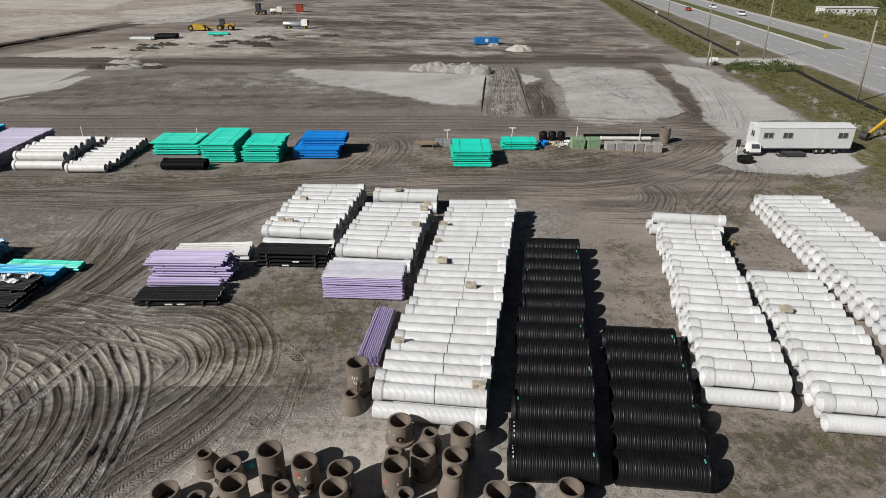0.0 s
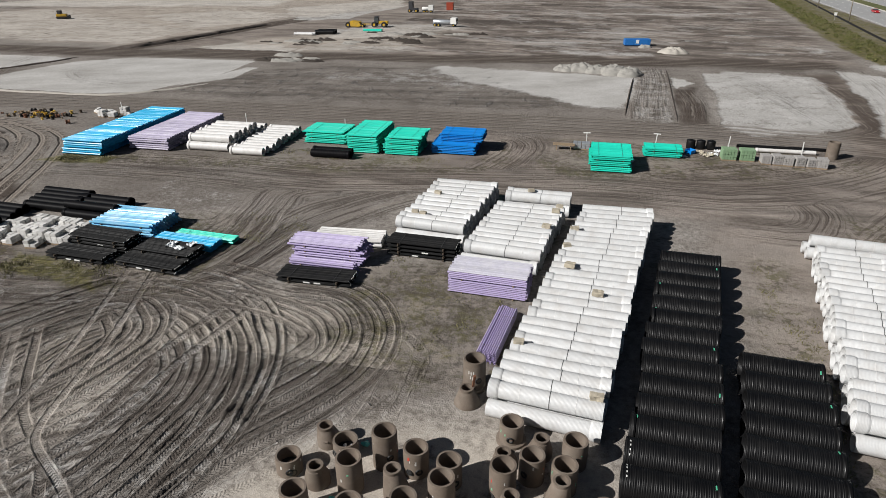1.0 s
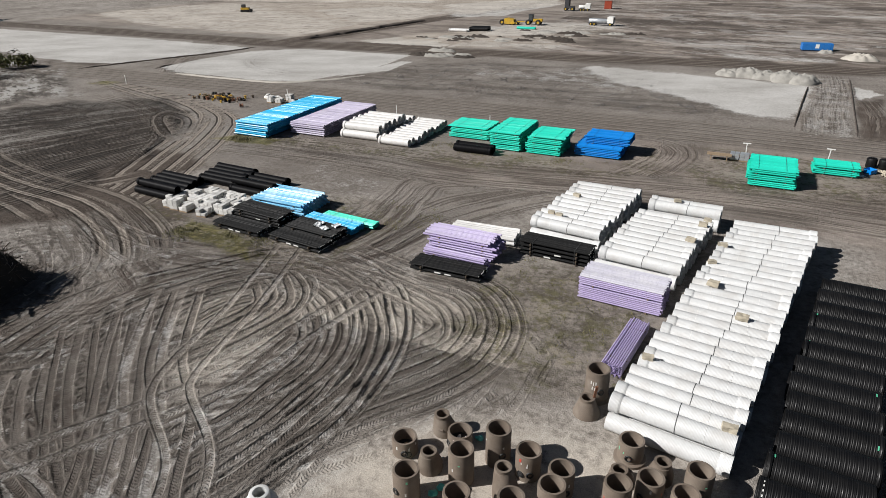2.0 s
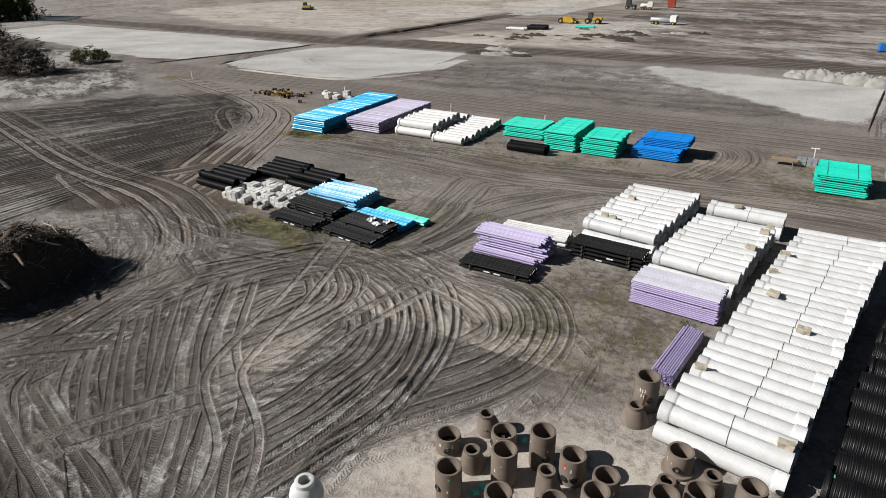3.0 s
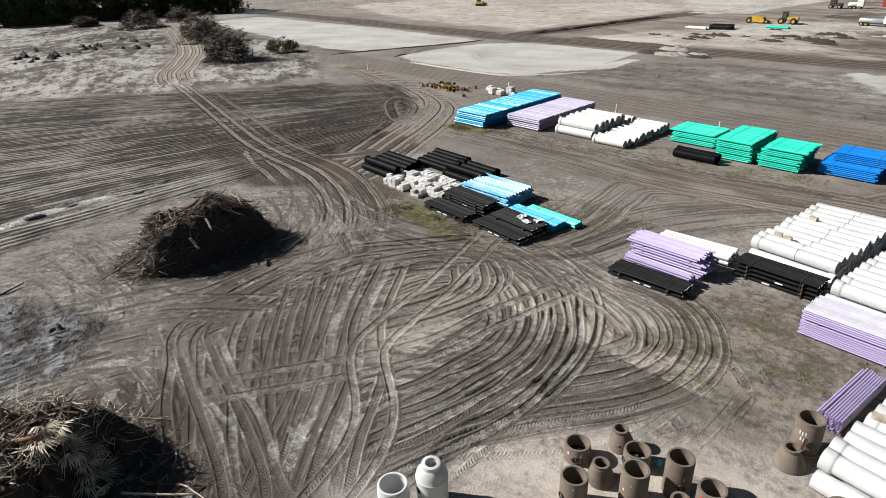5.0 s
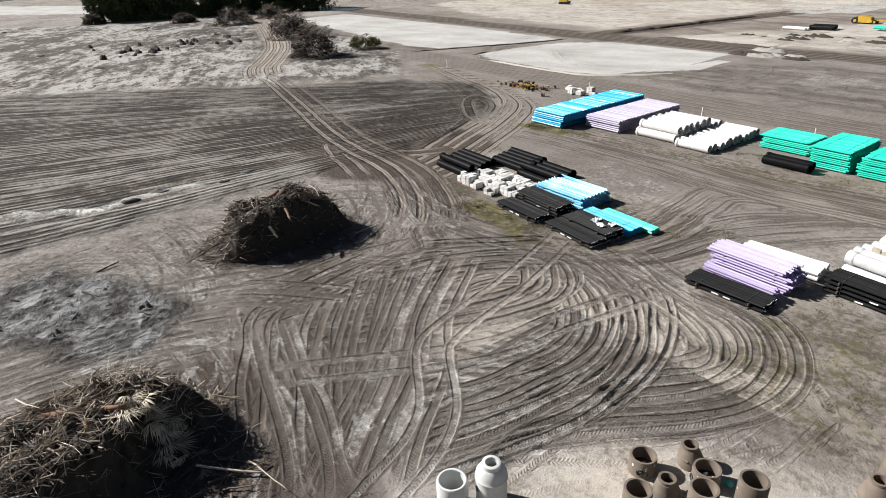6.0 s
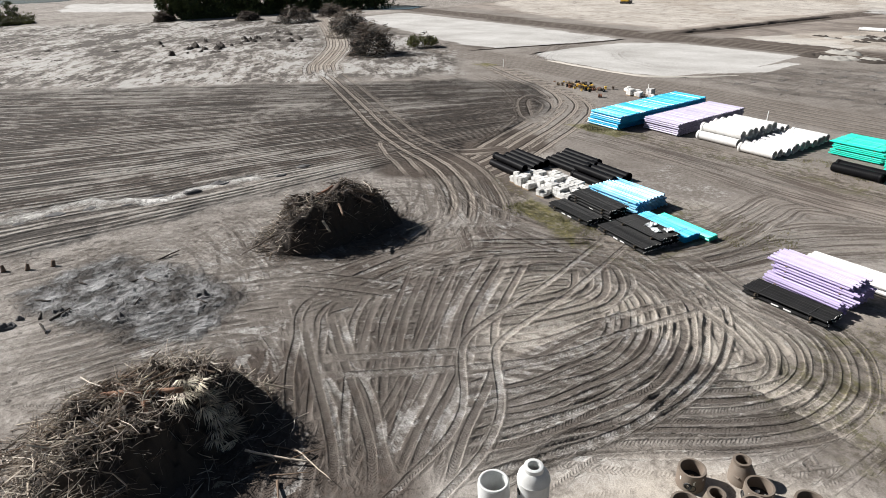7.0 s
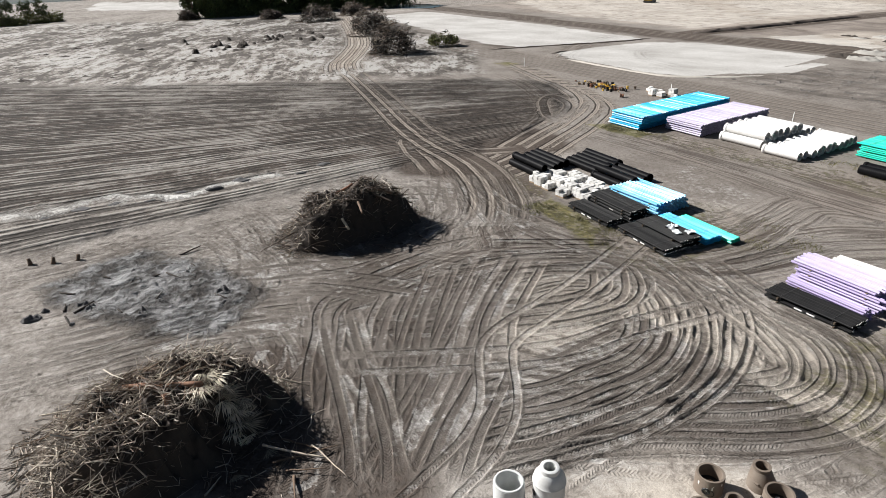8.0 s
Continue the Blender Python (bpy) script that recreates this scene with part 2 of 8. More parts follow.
def flow(pts, half, strength=1.0):
    """A driven way: keeps the distance along and across it, by which its wheel streaks run."""
    c = spline(pts, 0.6)
    tan = np.gradient(c, axis=0)
    tan /= np.linalg.norm(tan, axis=1)[:, None] + 1e-9
    s = np.concatenate([[0], np.cumsum(np.hypot(*np.diff(c, axis=0).T))])
    for k in range(0, len(c) - 1, 24):
        e = min(len(c), k + 25)
        q, tq, sq = c[k:e], tan[k:e], s[k:e]
        i0, i1 = np.searchsorted(GX, (q[:, 0].min() - half, q[:, 0].max() + half))
        j0, j1 = np.searchsorted(GY, (q[:, 1].min() - half, q[:, 1].max() + half))
        if i1 - i0 < 1 or j1 - j0 < 1:
            continue
        w = (slice(i0, i1), slice(j0, j1))
        x, y = PX[w], PY[w]
        d2 = (x[..., None] - q[:, 0]) ** 2 + (y[..., None] - q[:, 1]) ** 2
        n = d2.argmin(-1)
        dx, dy = x - q[n, 0], y - q[n, 1]
        v = dx * tq[n, 1] - dy * tq[n, 0]
        u = sq[n] + dx * tq[n, 0] + dy * tq[n, 1]
        m = strength * np.clip((half - np.sqrt(d2.min(-1))) / (0.4 * half), 0, 1) * np.clip(np.minimum(u, s[-1] - u) / 5.0, 0, 1)
        better = m > FIELDS["fm"][w]
        for key, val in (("fu", u), ("fv", v), ("fm", m)):
            FIELDS[key][w] = np.where(better, val, FIELDS[key][w])


def track(pts, half=1.7, strength=1.0):
    """One wheeled pass over open land: a pair of narrow beds, laid over older marks."""
    c = spline(pts, 0.5)
    tan = np.gradient(c, axis=0)
    tan /= np.linalg.norm(tan, axis=1)[:, None] + 1e-9
    s = np.concatenate([[0], np.cumsum(np.hypot(*np.diff(c, axis=0).T))])
    for k in range(0, len(c) - 1, 24):
        e = min(len(c), k + 25)
        q, tq, sq = c[k:e], tan[k:e], s[k:e]
        i0, i1 = np.searchsorted(GX, (q[:, 0].min() - half, q[:, 0].max() + half))
        j0, j1 = np.searchsorted(GY, (q[:, 1].min() - half, q[:, 1].max() + half))
        if i1 - i0 < 1 or j1 - j0 < 1:
            continue
        w = (slice(i0, i1), slice(j0, j1))
        x, y = PX[w], PY[w]
        d2 = (x[..., None] - q[:, 0]) ** 2 + (y[..., None] - q[:, 1]) ** 2
        n = d2.argmin(-1)
        dx, dy = x - q[n, 0], y - q[n, 1]
        v = dx * tq[n, 1] - dy * tq[n, 0]
        u = sq[n] + dx * tq[n, 0] + dy * tq[n, 1]
        on = (np.sqrt(d2.min(-1)) < half) & (u >= sq[0] - 0.6) & (u <= sq[-1] + 0.6)
        m = strength * np.clip(np.minimum(u, s[-1] - u) / 4.0, 0, 1)
        for key, val in (("fu", u), ("fv", v), ("fw", m), ("fm", 0.0)):
            FIELDS[key][w] = np.where(on, val, FIELDS[key][w])


def lane(field, pts, width, value, soft=1.0, ragged=0.8, mode="max"):
    """A zone along a line, such as a driven lane."""
    c = spline(pts, 6.0)
    tan = np.gradient(c, axis=0)
    tan /= np.linalg.norm(tan, axis=1)[:, None] + 1e-9
    side = np.stack([tan[:, 1], -tan[:, 0]], 1) * width / 2
    return area(field, np.vstack([c + side, (c - side)[::-1]]), value, soft, ragged, mode)


# far ground: pads of washed sand, dark haul roads
area("dark", [(-260, 60), (-260, 470), (90, 470), (62, 150), (56, 92), (30, 62), (-60, 60)], 0.32, 4, 4)
PLATEAU = [(-79, 99.6), (-72.3, 111.5), (-69.7, 126.3), (-51.3, 136), (-33.6, 134), (-20, 133), (-10, 118), (6.2, 103.7), (-9.5, 100.3), (-38.4, 100), (-61, 100)]
area("dark", PLATEAU, 0.14, 2, 1.5)
area("sand", [(-461, 12), (-385, 63), (-457, 78), (-551, 26)], 0.9, 4, 5)
area("ash", PLATEAU, 0.3, 3, 3)
area("sand", [(-36, 137), (-13.9, 137), (9.7, 132), (7.6, 105), (3, 105), (-6.2, 112), (-14, 116.2), (-22, 121)], 1.0, 3.5, 2.5)
area("sand", [(-60, 128), (-20, 137), (-10, 120), (-20, 112), (-52, 118)], 0.4, 5, 4)
area("dark", [(-160, 86), (-140, 96), (-67, 98), (7, 98), (30, 94), (30, 86), (-40, 86)], 0.45, 1.5, 1.2)
area("sand", [(11.2, 142), (17.5, 144), (14.2, 96), (7.6, 94)], 0.4, 0.6, 0.6)
area("sand", [(17.6, 133.4), (20, 130.5), (21.6, 128.4), (16.5, 121.8)], 0.9, 0.5, 0.8)
area("dark", [(16.2, 121), (21.7, 126), (19, 114), (20.5, 110.5), (19, 95), (14.6, 95)], 0.75, 0.6, 0.8)
area("dark", [(24, 139.5), (46, 140), (42, 105), (33, 93.9), (20, 92)], 0.0, 0.6, 1.2, "set")
area("sand", [(24, 139.5), (26.2, 139.6), (35, 142.7), (45.7, 140), (43.8, 122.5), (42.1, 105.5), (40.4, 99.5), (32.7, 93.9), (23.2, 90.5), (20, 93.8), (22.6, 112)], 0.66, 0.6, 1.6)
area("sand", [(51.9, 147.6), (59.6, 140.3), (60, 118), (57.5, 94.6), (50.1, 94.5), (44.5, 86), (41, 83), (41.5, 94), (45.4, 107.7), (48.4, 128.3)], 0.92, 1, 1.4)
area("sand", [(34.8, 73), (39.5, 83), (48.6, 94), (46, 82), (58, 81), (55.9, 73.4), (44.9, 68.6), (37.5, 70)], 1.0, 0.6, 1.4)
lane("dark", [(46.1, 141.4), (46.8, 125.3), (43.8, 105.5), (41.5, 94), (38.4, 83)], 6.0, 0.6, 0.9, 1.2)
lane("umber", [(46.1, 141.4), (46.8, 125.3), (43.8, 105.5), (41.5, 94), (38.4, 83), (30, 74)], 9, 0.9, 1.5, 1.2)
lane("sand", [(60, 152), (72, 152), (86, 151)], 9, 0.85)
area("sand", [(-250, 138), (-203, 137), (-159, 136), (-122.5, 133), (-135, 101), (-150, 99), (-250, 112)], 1.0, 0.8, 1.2)
area("dark", [(-150, 99), (-147, 112), (-149, 123), (-144, 128), (-138, 118), (-136, 104), (-139, 94)], 0.7, 2, 4)
area("sand", [(-121.2, 101.8), (-121.4, 113.2), (-117.9, 128.4), (-109, 135), (-75.8, 137.7), (-74.4, 114.8), (-80.7, 100.2), (-91.3, 97.9), (-101.6, 98.2), (-114.4, 98.5)], 1.0, 0.7, 1.0)
area("sand", [(-77, 107), (-70, 116), (-70, 129), (-73.2, 130)], 0.8, 0.6, 1.0)
area("sand", [(-258, 186), (-252, 226), (-233, 252), (-176, 218), (-123, 192), (-124.5, 156), (-194, 161)], 0.52, 1.5, 3)
area("sand", [(-174, 227), (-152, 259), (-111.5, 242), (-115, 211), (-127.6, 193)], 0.56, 1.5, 3)
area("sand", [(-104, 154), (-96.5, 166), (-74, 160), (-75, 151)], 0.7, 1, 2)
area("sand", [(-83, 197), (-66, 215.6), (-48, 216), (-38.5, 206), (-59, 179), (-74.4, 179)], 0.6, 1, 3)
area("sand", [(-132, 268), (-94.8, 330), (-79, 284), (-87.8, 228), (-103, 219)], 0.62, 1.5, 3)
area("sand", [(-300, 260), (-260, 330), (-150, 335), (-140, 275), (-230, 262)], 0.7, 2, 4)
area("sand", [(-76, 150), (-66, 156), (-46, 160), (-42, 166), (-70, 168)], 0.6, 1, 4)
area("sand", [(-14.5, 163.8), (14.7, 166), (20, 160), (-3.6, 156.6)], 0.55, 1, 3)
lane("dark", [(-330, 150), (-216, 147), (-163, 144), (-115, 143), (-55, 146), (2.5, 151), (60, 152)], 10, 0.95, 1.5, 1.5)
lane("dark", [(-121, 146), (-113.4, 177), (-106, 215), (-96, 252), (-92, 313), (-80, 420)], 10, 1.0, 1.5, 1.5)
lane("dark", [(-64, 233), (-30, 232), (-5, 231.6)], 8, 1.0, 2, 2)
lane("dark", [(-40, 216.6), (-5, 213), (22.6, 208)], 5, 0.9, 2, 2)
area("stripe", [(-60, 160), (60, 160), (78, 330), (-75, 420)], 0.3, 4, 3)
area("mottle", [(-60, 156), (58, 158), (72, 300), (90, 420), (-75, 420)], 0.45, 4, 3)
area("stripe", PLATEAU, 0.45, 2, 1)
area("umber", [(-50, 150), (58, 152), (78, 330), (95, 480), (-80, 480), (-66, 240)], 0.85, 4, 4)
area("umber", [(-260, 165), (-250, 330), (-80, 340), (-66, 240), (-50, 152), (-118, 156)], 0.5, 4, 4)
area("umber", [(-30, 58), (-10, 64), (12, 58), (46, 56), (40, 70), (36, 84), (-20, 86), (-34, 68)], 0.6, 3, 3)
area("umber", [(14, 20), (12, 60), (34, 64), (46, 60), (46, 20)], 0.55, 3, 3)
for line, w in (([(-60, 196), (-20, 190), (40, 186)], 3.5), ([(-40, 176), (0, 172), (50, 178)], 2.5), ([(-30, 250), (20, 244), (66, 250)], 5), ([(-20, 300), (30, 292), (74, 300)], 6), ([(-50, 225), (10, 222), (60, 214)], 3), ([(-30, 158), (20, 156), (54, 160)], 2.5)):
    lane("dark", line, w, 0.9, 1.2, 3)
for line, w in (([(-46, 184), (0, 181), (46, 192)], 3), ([(-20, 206), (30, 200), (62, 204)], 4), ([(-40, 270), (20, 262), (70, 276)], 7), ([(20, 166), (50, 170), (62, 190)], 4)):
    lane("sand", line, w, 0.6, 1.5, 4)
# cleared field, furrowed and dark, and the pale stripped land beyond it
FIELD = [(-179, -17), (-149, 17), (-125, 47), (-107, 69), (-94, 76), (-77, 67), (-69, 53), (-67, 36), (-69, 24), (-66.5, 14), (-67.5, 2), (-67, -11), (-70, -60), (-190, -60)]
area("dark", [(-179, -17), (-149, 17), (-125, 47), (-107, 69), (-94, 76), (-77, 67), (-69, 53), (-67, 36), (-72, 26), (-75, 6), (-76, -11), (-90, -60), (-190, -60)], 0.9, 3.5, 4)
area("dark", FIELD, 0.45, 4, 4)
area("dark", [(-92, 33), (-88, 43), (-75, 54), (-63, 57), (-56, 46), (-58, 35), (-68, 30), (-80, 29)], 1.3, 3, 4)
area("dark", [(-112, 62), (-96, 74), (-82, 72), (-70, 58), (-72, 48), (-90, 47)], 1.3, 4, 5)
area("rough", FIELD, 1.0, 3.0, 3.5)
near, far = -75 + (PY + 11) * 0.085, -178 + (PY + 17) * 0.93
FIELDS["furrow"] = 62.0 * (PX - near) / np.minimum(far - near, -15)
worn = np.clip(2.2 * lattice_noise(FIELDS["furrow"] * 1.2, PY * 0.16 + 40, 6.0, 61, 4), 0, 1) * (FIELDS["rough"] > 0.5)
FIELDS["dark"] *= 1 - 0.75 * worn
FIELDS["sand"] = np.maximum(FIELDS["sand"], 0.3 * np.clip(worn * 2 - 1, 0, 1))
area("sand", [(-390, -27), (-313, 48), (-265, 102), (-215, 105), (-165, 98), (-112, 72), (-126, 48), (-150, 17), (-180, -17), (-300, -140), (-420, -140)], 0.36, 3, 5)
area("rough", [(-391, -27), (-313, 48), (-265, 102), (-215, 105), (-150, 95), (-112, 74), (-126, 48), (-150, 17), (-180, -17), (-300, -140), (-420, -140)], 0.15, 3, 5)
area("mottle", [(-390, -27), (-313, 48), (-265, 102), (-215, 105), (-150, 95), (-112, 74), (-126, 48), (-150, 17), (-180, -17), (-300, -140), (-420, -140)], 1.0, 3, 5)
TWO_TRACK = [(-290, 126), (-258, 103), (-233, 94), (-200, 82.5), (-176, 73), (-157, 62.5), (-146.5, 56), (-134.8, 51.6)]
lane("sand", TWO_TRACK, 8, 0.55, 0.8, 0.6, "set")
lane("rough", TWO_TRACK, 8, 0.0, 0.8, 0.6, "set")
lane("mottle", TWO_TRACK, 8, 0.0, 0.8, 0.6, "set")
lane("along", TWO_TRACK, 6, 0.85, 0.6, 0.5)
CROSSING = [(-134.8, 51.6), (-125.7, 49.8), (-102, 44.5), (-84, 40.2), (-73.6, 38.6), (-63.8, 37.8), (-57.3, 36.3), (-51, 33.4), (-45.6, 29.3)]
TURNOUT = [(-62, 36.8), (-63.4, 43.4), (-67.8, 52.7), (-72.5, 62), (-78.8, 70.7), (-89, 76), (-100, 79), (-121.8, 85.2)]
WINDROW = [(-79.5, -30), (-78.2, -10), (-77.2, -3), (-74.5, 5), (-73.6, 12), (-73, 24)]
lane("sand", WINDROW, 2.6, 0.62, 1.2, 4.0)
lane("dark", WINDROW, 2.2, 0.0, 0.7, 1.6, "set")
lane("rough", WINDROW, 2.2, 0.4, 0.7, 1.6, "set")
lane("dark", [(x + 2.0, y) for x, y in WINDROW], 1.2, 0.6, 0.9, 3.0)
lane("pad", WINDROW, 1.2, 0.6, 0.9, 3.0)
# broad damp and dry patches in the yard, one for a heap's shadow
area("dark", [(-30, 6), (-37, 10), (-38, 16), (-32, 17), (-27, 12)], 0.5, 3, 4)
area("dark", [(-42, 15), (-44, 26), (-38, 33), (-33, 30), (-38, 20)], 0.35, 3, 4)
area("dark", [(-30, 36), (-28, 60), (-18, 64), (-22, 44)], 0.35, 3, 3)
area("sand", [(-18, 14), (-33, 20), (-34, 27), (-27, 29), (-14, 30), (-10, 22)], 0.42, 3, 4)
area("sand", [(-36, 14), (-42, 24), (-36, 31), (-30, 22)], 0.4, 3, 4)
area("sand", [(-14, 11), (-21, 12), (-18, 24), (-11, 26)], 0.42, 3, 4)
area("dark", [(-42, -2), (-30, -9), (-24, 0), (-22, 7), (-30, 8)], 0.7, 2, 2)
area("dark", [(-57, 12), (-60, 20), (-52, 27), (-43, 24), (-45, 13)], 0.65, 2, 2)
area("sand", [(-42, -4), (-46, 8), (-40, 12), (-34, 7)], 0.4, 3, 4)
area("sand", [(-46, 50), (-32, 50), (-32, 58), (-46, 60)], 0.34, 3, 4)
area("ash", [(-57, -8), (-60, 2), (-53, 7), (-46, 9), (-41, 4), (-43, -2), (-50, -6)], 0.75, 2.0, 2.5)
area("dark", [(10, 16), (10, 60), (30, 66), (44, 62), (46, 30), (36, 14)], 0.26, 3, 3)
area("dark", [(-60, 49), (-62, 61), (-24, 62), (-22, 50), (-30, 52)], 0.4, 3, 3)
area("dark", [(-24, 14), (-24, 36), (-12, 44), (-6, 38), (-11, 28), (-14, 12)], 0.1, 3, 4)
area("dark", [(-40.9, 6.5), (-35.1, 10.7), (-30.7, 10.9), (-27.7, 8.3), (-27.4, 6.1), (-29.9, 4.3), (-34.9, 4.4)], 0.7, 1.5, 2)
area("sand", [(-40.9, 6.5), (-35.1, 10.7), (-30.7, 10.9), (-27.7, 8.3), (-27.4, 6.1), (-29.9, 4.3), (-34.9, 4.4)], 0.0, 2, 2, "set")
area("dark", [(-43.6, 14.9), (-34.6, 23.3), (-27.1, 20.1), (-23.4, 15.2), (-21.8, 10.4), (-27.2, 6.3), (-35.4, 9.8)], 0.6, 2.5, 3)
area("sand", [(-43.6, 14.9), (-34.6, 23.3), (-27.1, 20.1), (-23.4, 15.2), (-21.8, 10.4), (-27.2, 6.3), (-35.4, 9.8)], 0.1, 2.5, 3, "set")
# heap's shadow and disturbed soil beside it, laid into the soil colour
area("dark", [(-38.7, 5.5), (-36.6, 9.8), (-32.2, 10.5), (-28.4, 8.2), (-25.9, 5.3), (-22, 0), (-36, -4)], 0.95, 1.5, 2)
area("dark", [(-37.8, 12), (-34.5, 16.8), (-27, 14.5), (-19.7, 9.5), (-19, 4), (-26, 1), (-30, 9)], 0.85, 1.5, 2)
area("sand", [(-37.8, 12), (-34.5, 16.8), (-27, 14.5), (-19.7, 9.5), (-19, 4), (-26, 1), (-30, 9)], 0.0, 1.5, 2, "set")
area("dark", [(-28, 12), (-22.3, 20.2), (-20.7, 15), (-20.5, 8.4)], 0.6, 1.5, 1.5)
area("dark", [(-48, 17), (-44, 23), (-37, 22), (-35, 20), (-40, 13)], 0.8, 1.5, 2)
area("dark", [(-46, 6), (-44, 18), (-36, 18), (-24, 12), (-20, 8), (-24, 3), (-36, 4)], 0.7, 2, 3)
area("dark", [(-70, 42), (-58, 34), (-47, 30), (-40, 32), (-44, 38), (-52, 44), (-62, 52)], 0.8, 3, 3)
# haul roads round the stacks, rank grass among them
area("stripe", [(-130, 55), (-60, 58), (40, 62), (36, 74), (-30, 68), (-70, 62), (-120, 75)], 0.45, 3, 2)
area("dark", [(-28, 60), (40, 62), (36, 72), (-30, 68)], 0.16, 3, 2)
area("dark", [(-15, 27), (-16, 44), (-3, 46), (-2, 30)], 0.5, 2, 2.5)
area("grass", [(-14, 31), (-16, 43), (-4, 46), (-3, 32)], 0.4, 2, 2.5)
area("grass", [(14, 17), (14, 28), (30, 27), (34, 17)], 0.36, 2, 2.5)
area("dark", [(14, 17), (14, 28), (30, 27), (34, 17)], 0.3, 2, 2.5)
for zone in ([(-15, 29), (-17, 45), (-3, 46), (-2, 30)], [(14, 15), (13, 28), (32, 28), (38, 15)], [(12, 34), (15, 52), (18, 52), (17, 30)], [(27, 43), (25, 62), (33, 62), (31, 42)],
             [(-54, 41), (-47, 36), (-29, 37), (-28, 46), (-33, 52), (-44, 50), (-40, 38)], [(-67, 62), (-67, 66), (-40, 69), (-12, 71), (-10, 82), (-6, 72), (-14, 67)], [(-4, 70), (-4, 84), (34, 82), (32, 76), (8, 69)], [(33, 60), (37, 70), (58, 71), (56, 58)]):
    area("weedy", zone, 0.85, 1.5, 2.5)
area("grass", [(-40, 71), (-41, 74), (-16, 72.5), (-17, 70)], 0.4, 1, 1.5)
area("grass", [(-67, 62.5), (-65, 66), (-57, 65.5), (-57, 62.5)], 1.0, 0.8, 1)
area("dark", [(-66, 64), (-66, 82), (-10, 82), (-10, 69), (-36, 69), (-50, 63)], 0.45, 2, 2)
area("grass", [(-46, 36), (-47, 39.5), (-38, 38.5), (-35, 35.5)], 0.95, 1, 1.5)
area("dark", [(-48, 35), (-54, 42), (-36, 50), (-29, 44), (-34, 35)], 0.5, 2, 2.5)
area("grass", [(-30, 45), (-31, 52), (-24, 47)], 0.3, 1, 1.5)
area("grass", [(-122, 82), (-120, 87), (-112, 86), (-114, 82)], 0.6, 1, 1.5)
area("grass", [(38, 64), (37, 69), (56, 71), (52, 60)], 0.5, 1, 2)
area("tan", [(-31, 20.8), (-27.2, 27.5), (-23.2, 24), (-26.4, 19)], 0.5, 1.5, 2)
area("tan", [(-36, 26), (-32, 31), (-28, 30), (-31, 24)], 0.4, 1.5, 2)
area("tan", [(-16, 15), (-13.5, 29), (-7, 30), (-7, 16)], 0.8, 2, 3)
area("tan", [(-22, 18), (-19, 27), (-15, 32), (-11, 34), (-9, 26), (-12, 20), (-15, 14)], 0.8, 2, 3)
area("tan", [(-29, 21), (-33, 28), (-28, 33), (-20, 36), (-14, 36), (-15, 22), (-19, 15)], 0.46, 3, 3)
area("sand", [(-13, 16), (-16, 26), (-6, 29), (0, 24), (4, 20), (0, 14)], 0.3, 3, 3)
area("tan", [(-258, 186), (-252, 226), (-233, 252), (-152, 259), (-111.5, 242), (-115, 200), (-124.5, 156), (-194, 161)], 0.62, 4, 5)
area("tan", [(-104, 154), (-96.5, 166), (-60, 216), (-38.5, 206), (-46, 160), (-75, 151)], 0.6, 3, 4)
area("tan", [(-300, 260), (-260, 330), (-94.8, 330), (-79, 284), (-103, 232), (-230, 262)], 0.6, 4, 5)
# road verge
area("grass", [(83, 341), (65, 202), (63, 167), (63, 155), (72, 155), (84, 267), (96, 341)], 0.85, 1, 1)
area("grass", [(63, 147), (58, 95), (52, 71), (46, 55), (50, 30), (80, 30), (82, 113), (84, 146)], 0.85, 1, 1)
area("grass", [(72, 156), (85, 156), (92, 224), (102, 335), (125, 560), (60, 560), (84, 300)], 0.7, 1, 1)
area("grass", [(117, 0), (117, 166), (122, 259), (138, 337), (170, 600), (600, 900), (900, 0)], 0.95, 1, 1)
lane("grass", [(62, 140), (67, 131.7), (68.2, 120), (65, 104), (64, 94), (65.3, 88), (60, 70)], 2.2, 0.05, 0.6, 1.2, "set")
lane("sand", [(62, 140), (67, 131.7), (68.2, 120), (65, 104), (64, 94), (65.3, 88), (60, 70)], 2.2, 0.6, 0.6, 1.2)
lane("sand", [(70, 165), (72, 205), (84, 300)], 2.2, 0.55)

HEIGHT += (0.25 + 0.35 * np.maximum(lattice_noise(PX, PY, 2.5, 83, 3), 0)) * FIELDS["pad"]

# tyre ruts: the turning loop, the lanes between the stacks
OUTER = [(-20.6, 8), (-20.6, 13.5), (-17.7, 20.3), (-14.8, 27.1), (-14.7, 31.6), (-17.8, 34.1), (-22.4, 34.8), (-28.6, 34.1), (-36.1, 32), (-44.5, 30.8), (-56.5, 36), (-75, 38.6)]
INNER = [(-25.4, 12.7), (-23.7, 17.1), (-22.4, 23), (-23.4, 28), (-26.7, 30.9), (-32.2, 32.2), (-37.3, 30.5), (-38, 27), (-35, 22.5)]
LEGS = [(-20.2, 8.5), (-25, 9.9), (-31.8, 11.1), (-37.4, 12.7), (-40.6, 17), (-41.8, 24.1), (-47.1, 31.9), (-57.7, 37.6)]
CROSS = [(-46, -14), (-43.5, -2.8), (-42.2, 5.6), (-39.4, 12.6), (-31.8, 22.9), (-29.8, 29.4), (-27, 38)]
RING = [(-48.2, 4), (-45.7, 13.1), (-43.2, 19.6), (-44.0, 25), (-50.7, 30), (-59.7, 32), (-67, 26)]
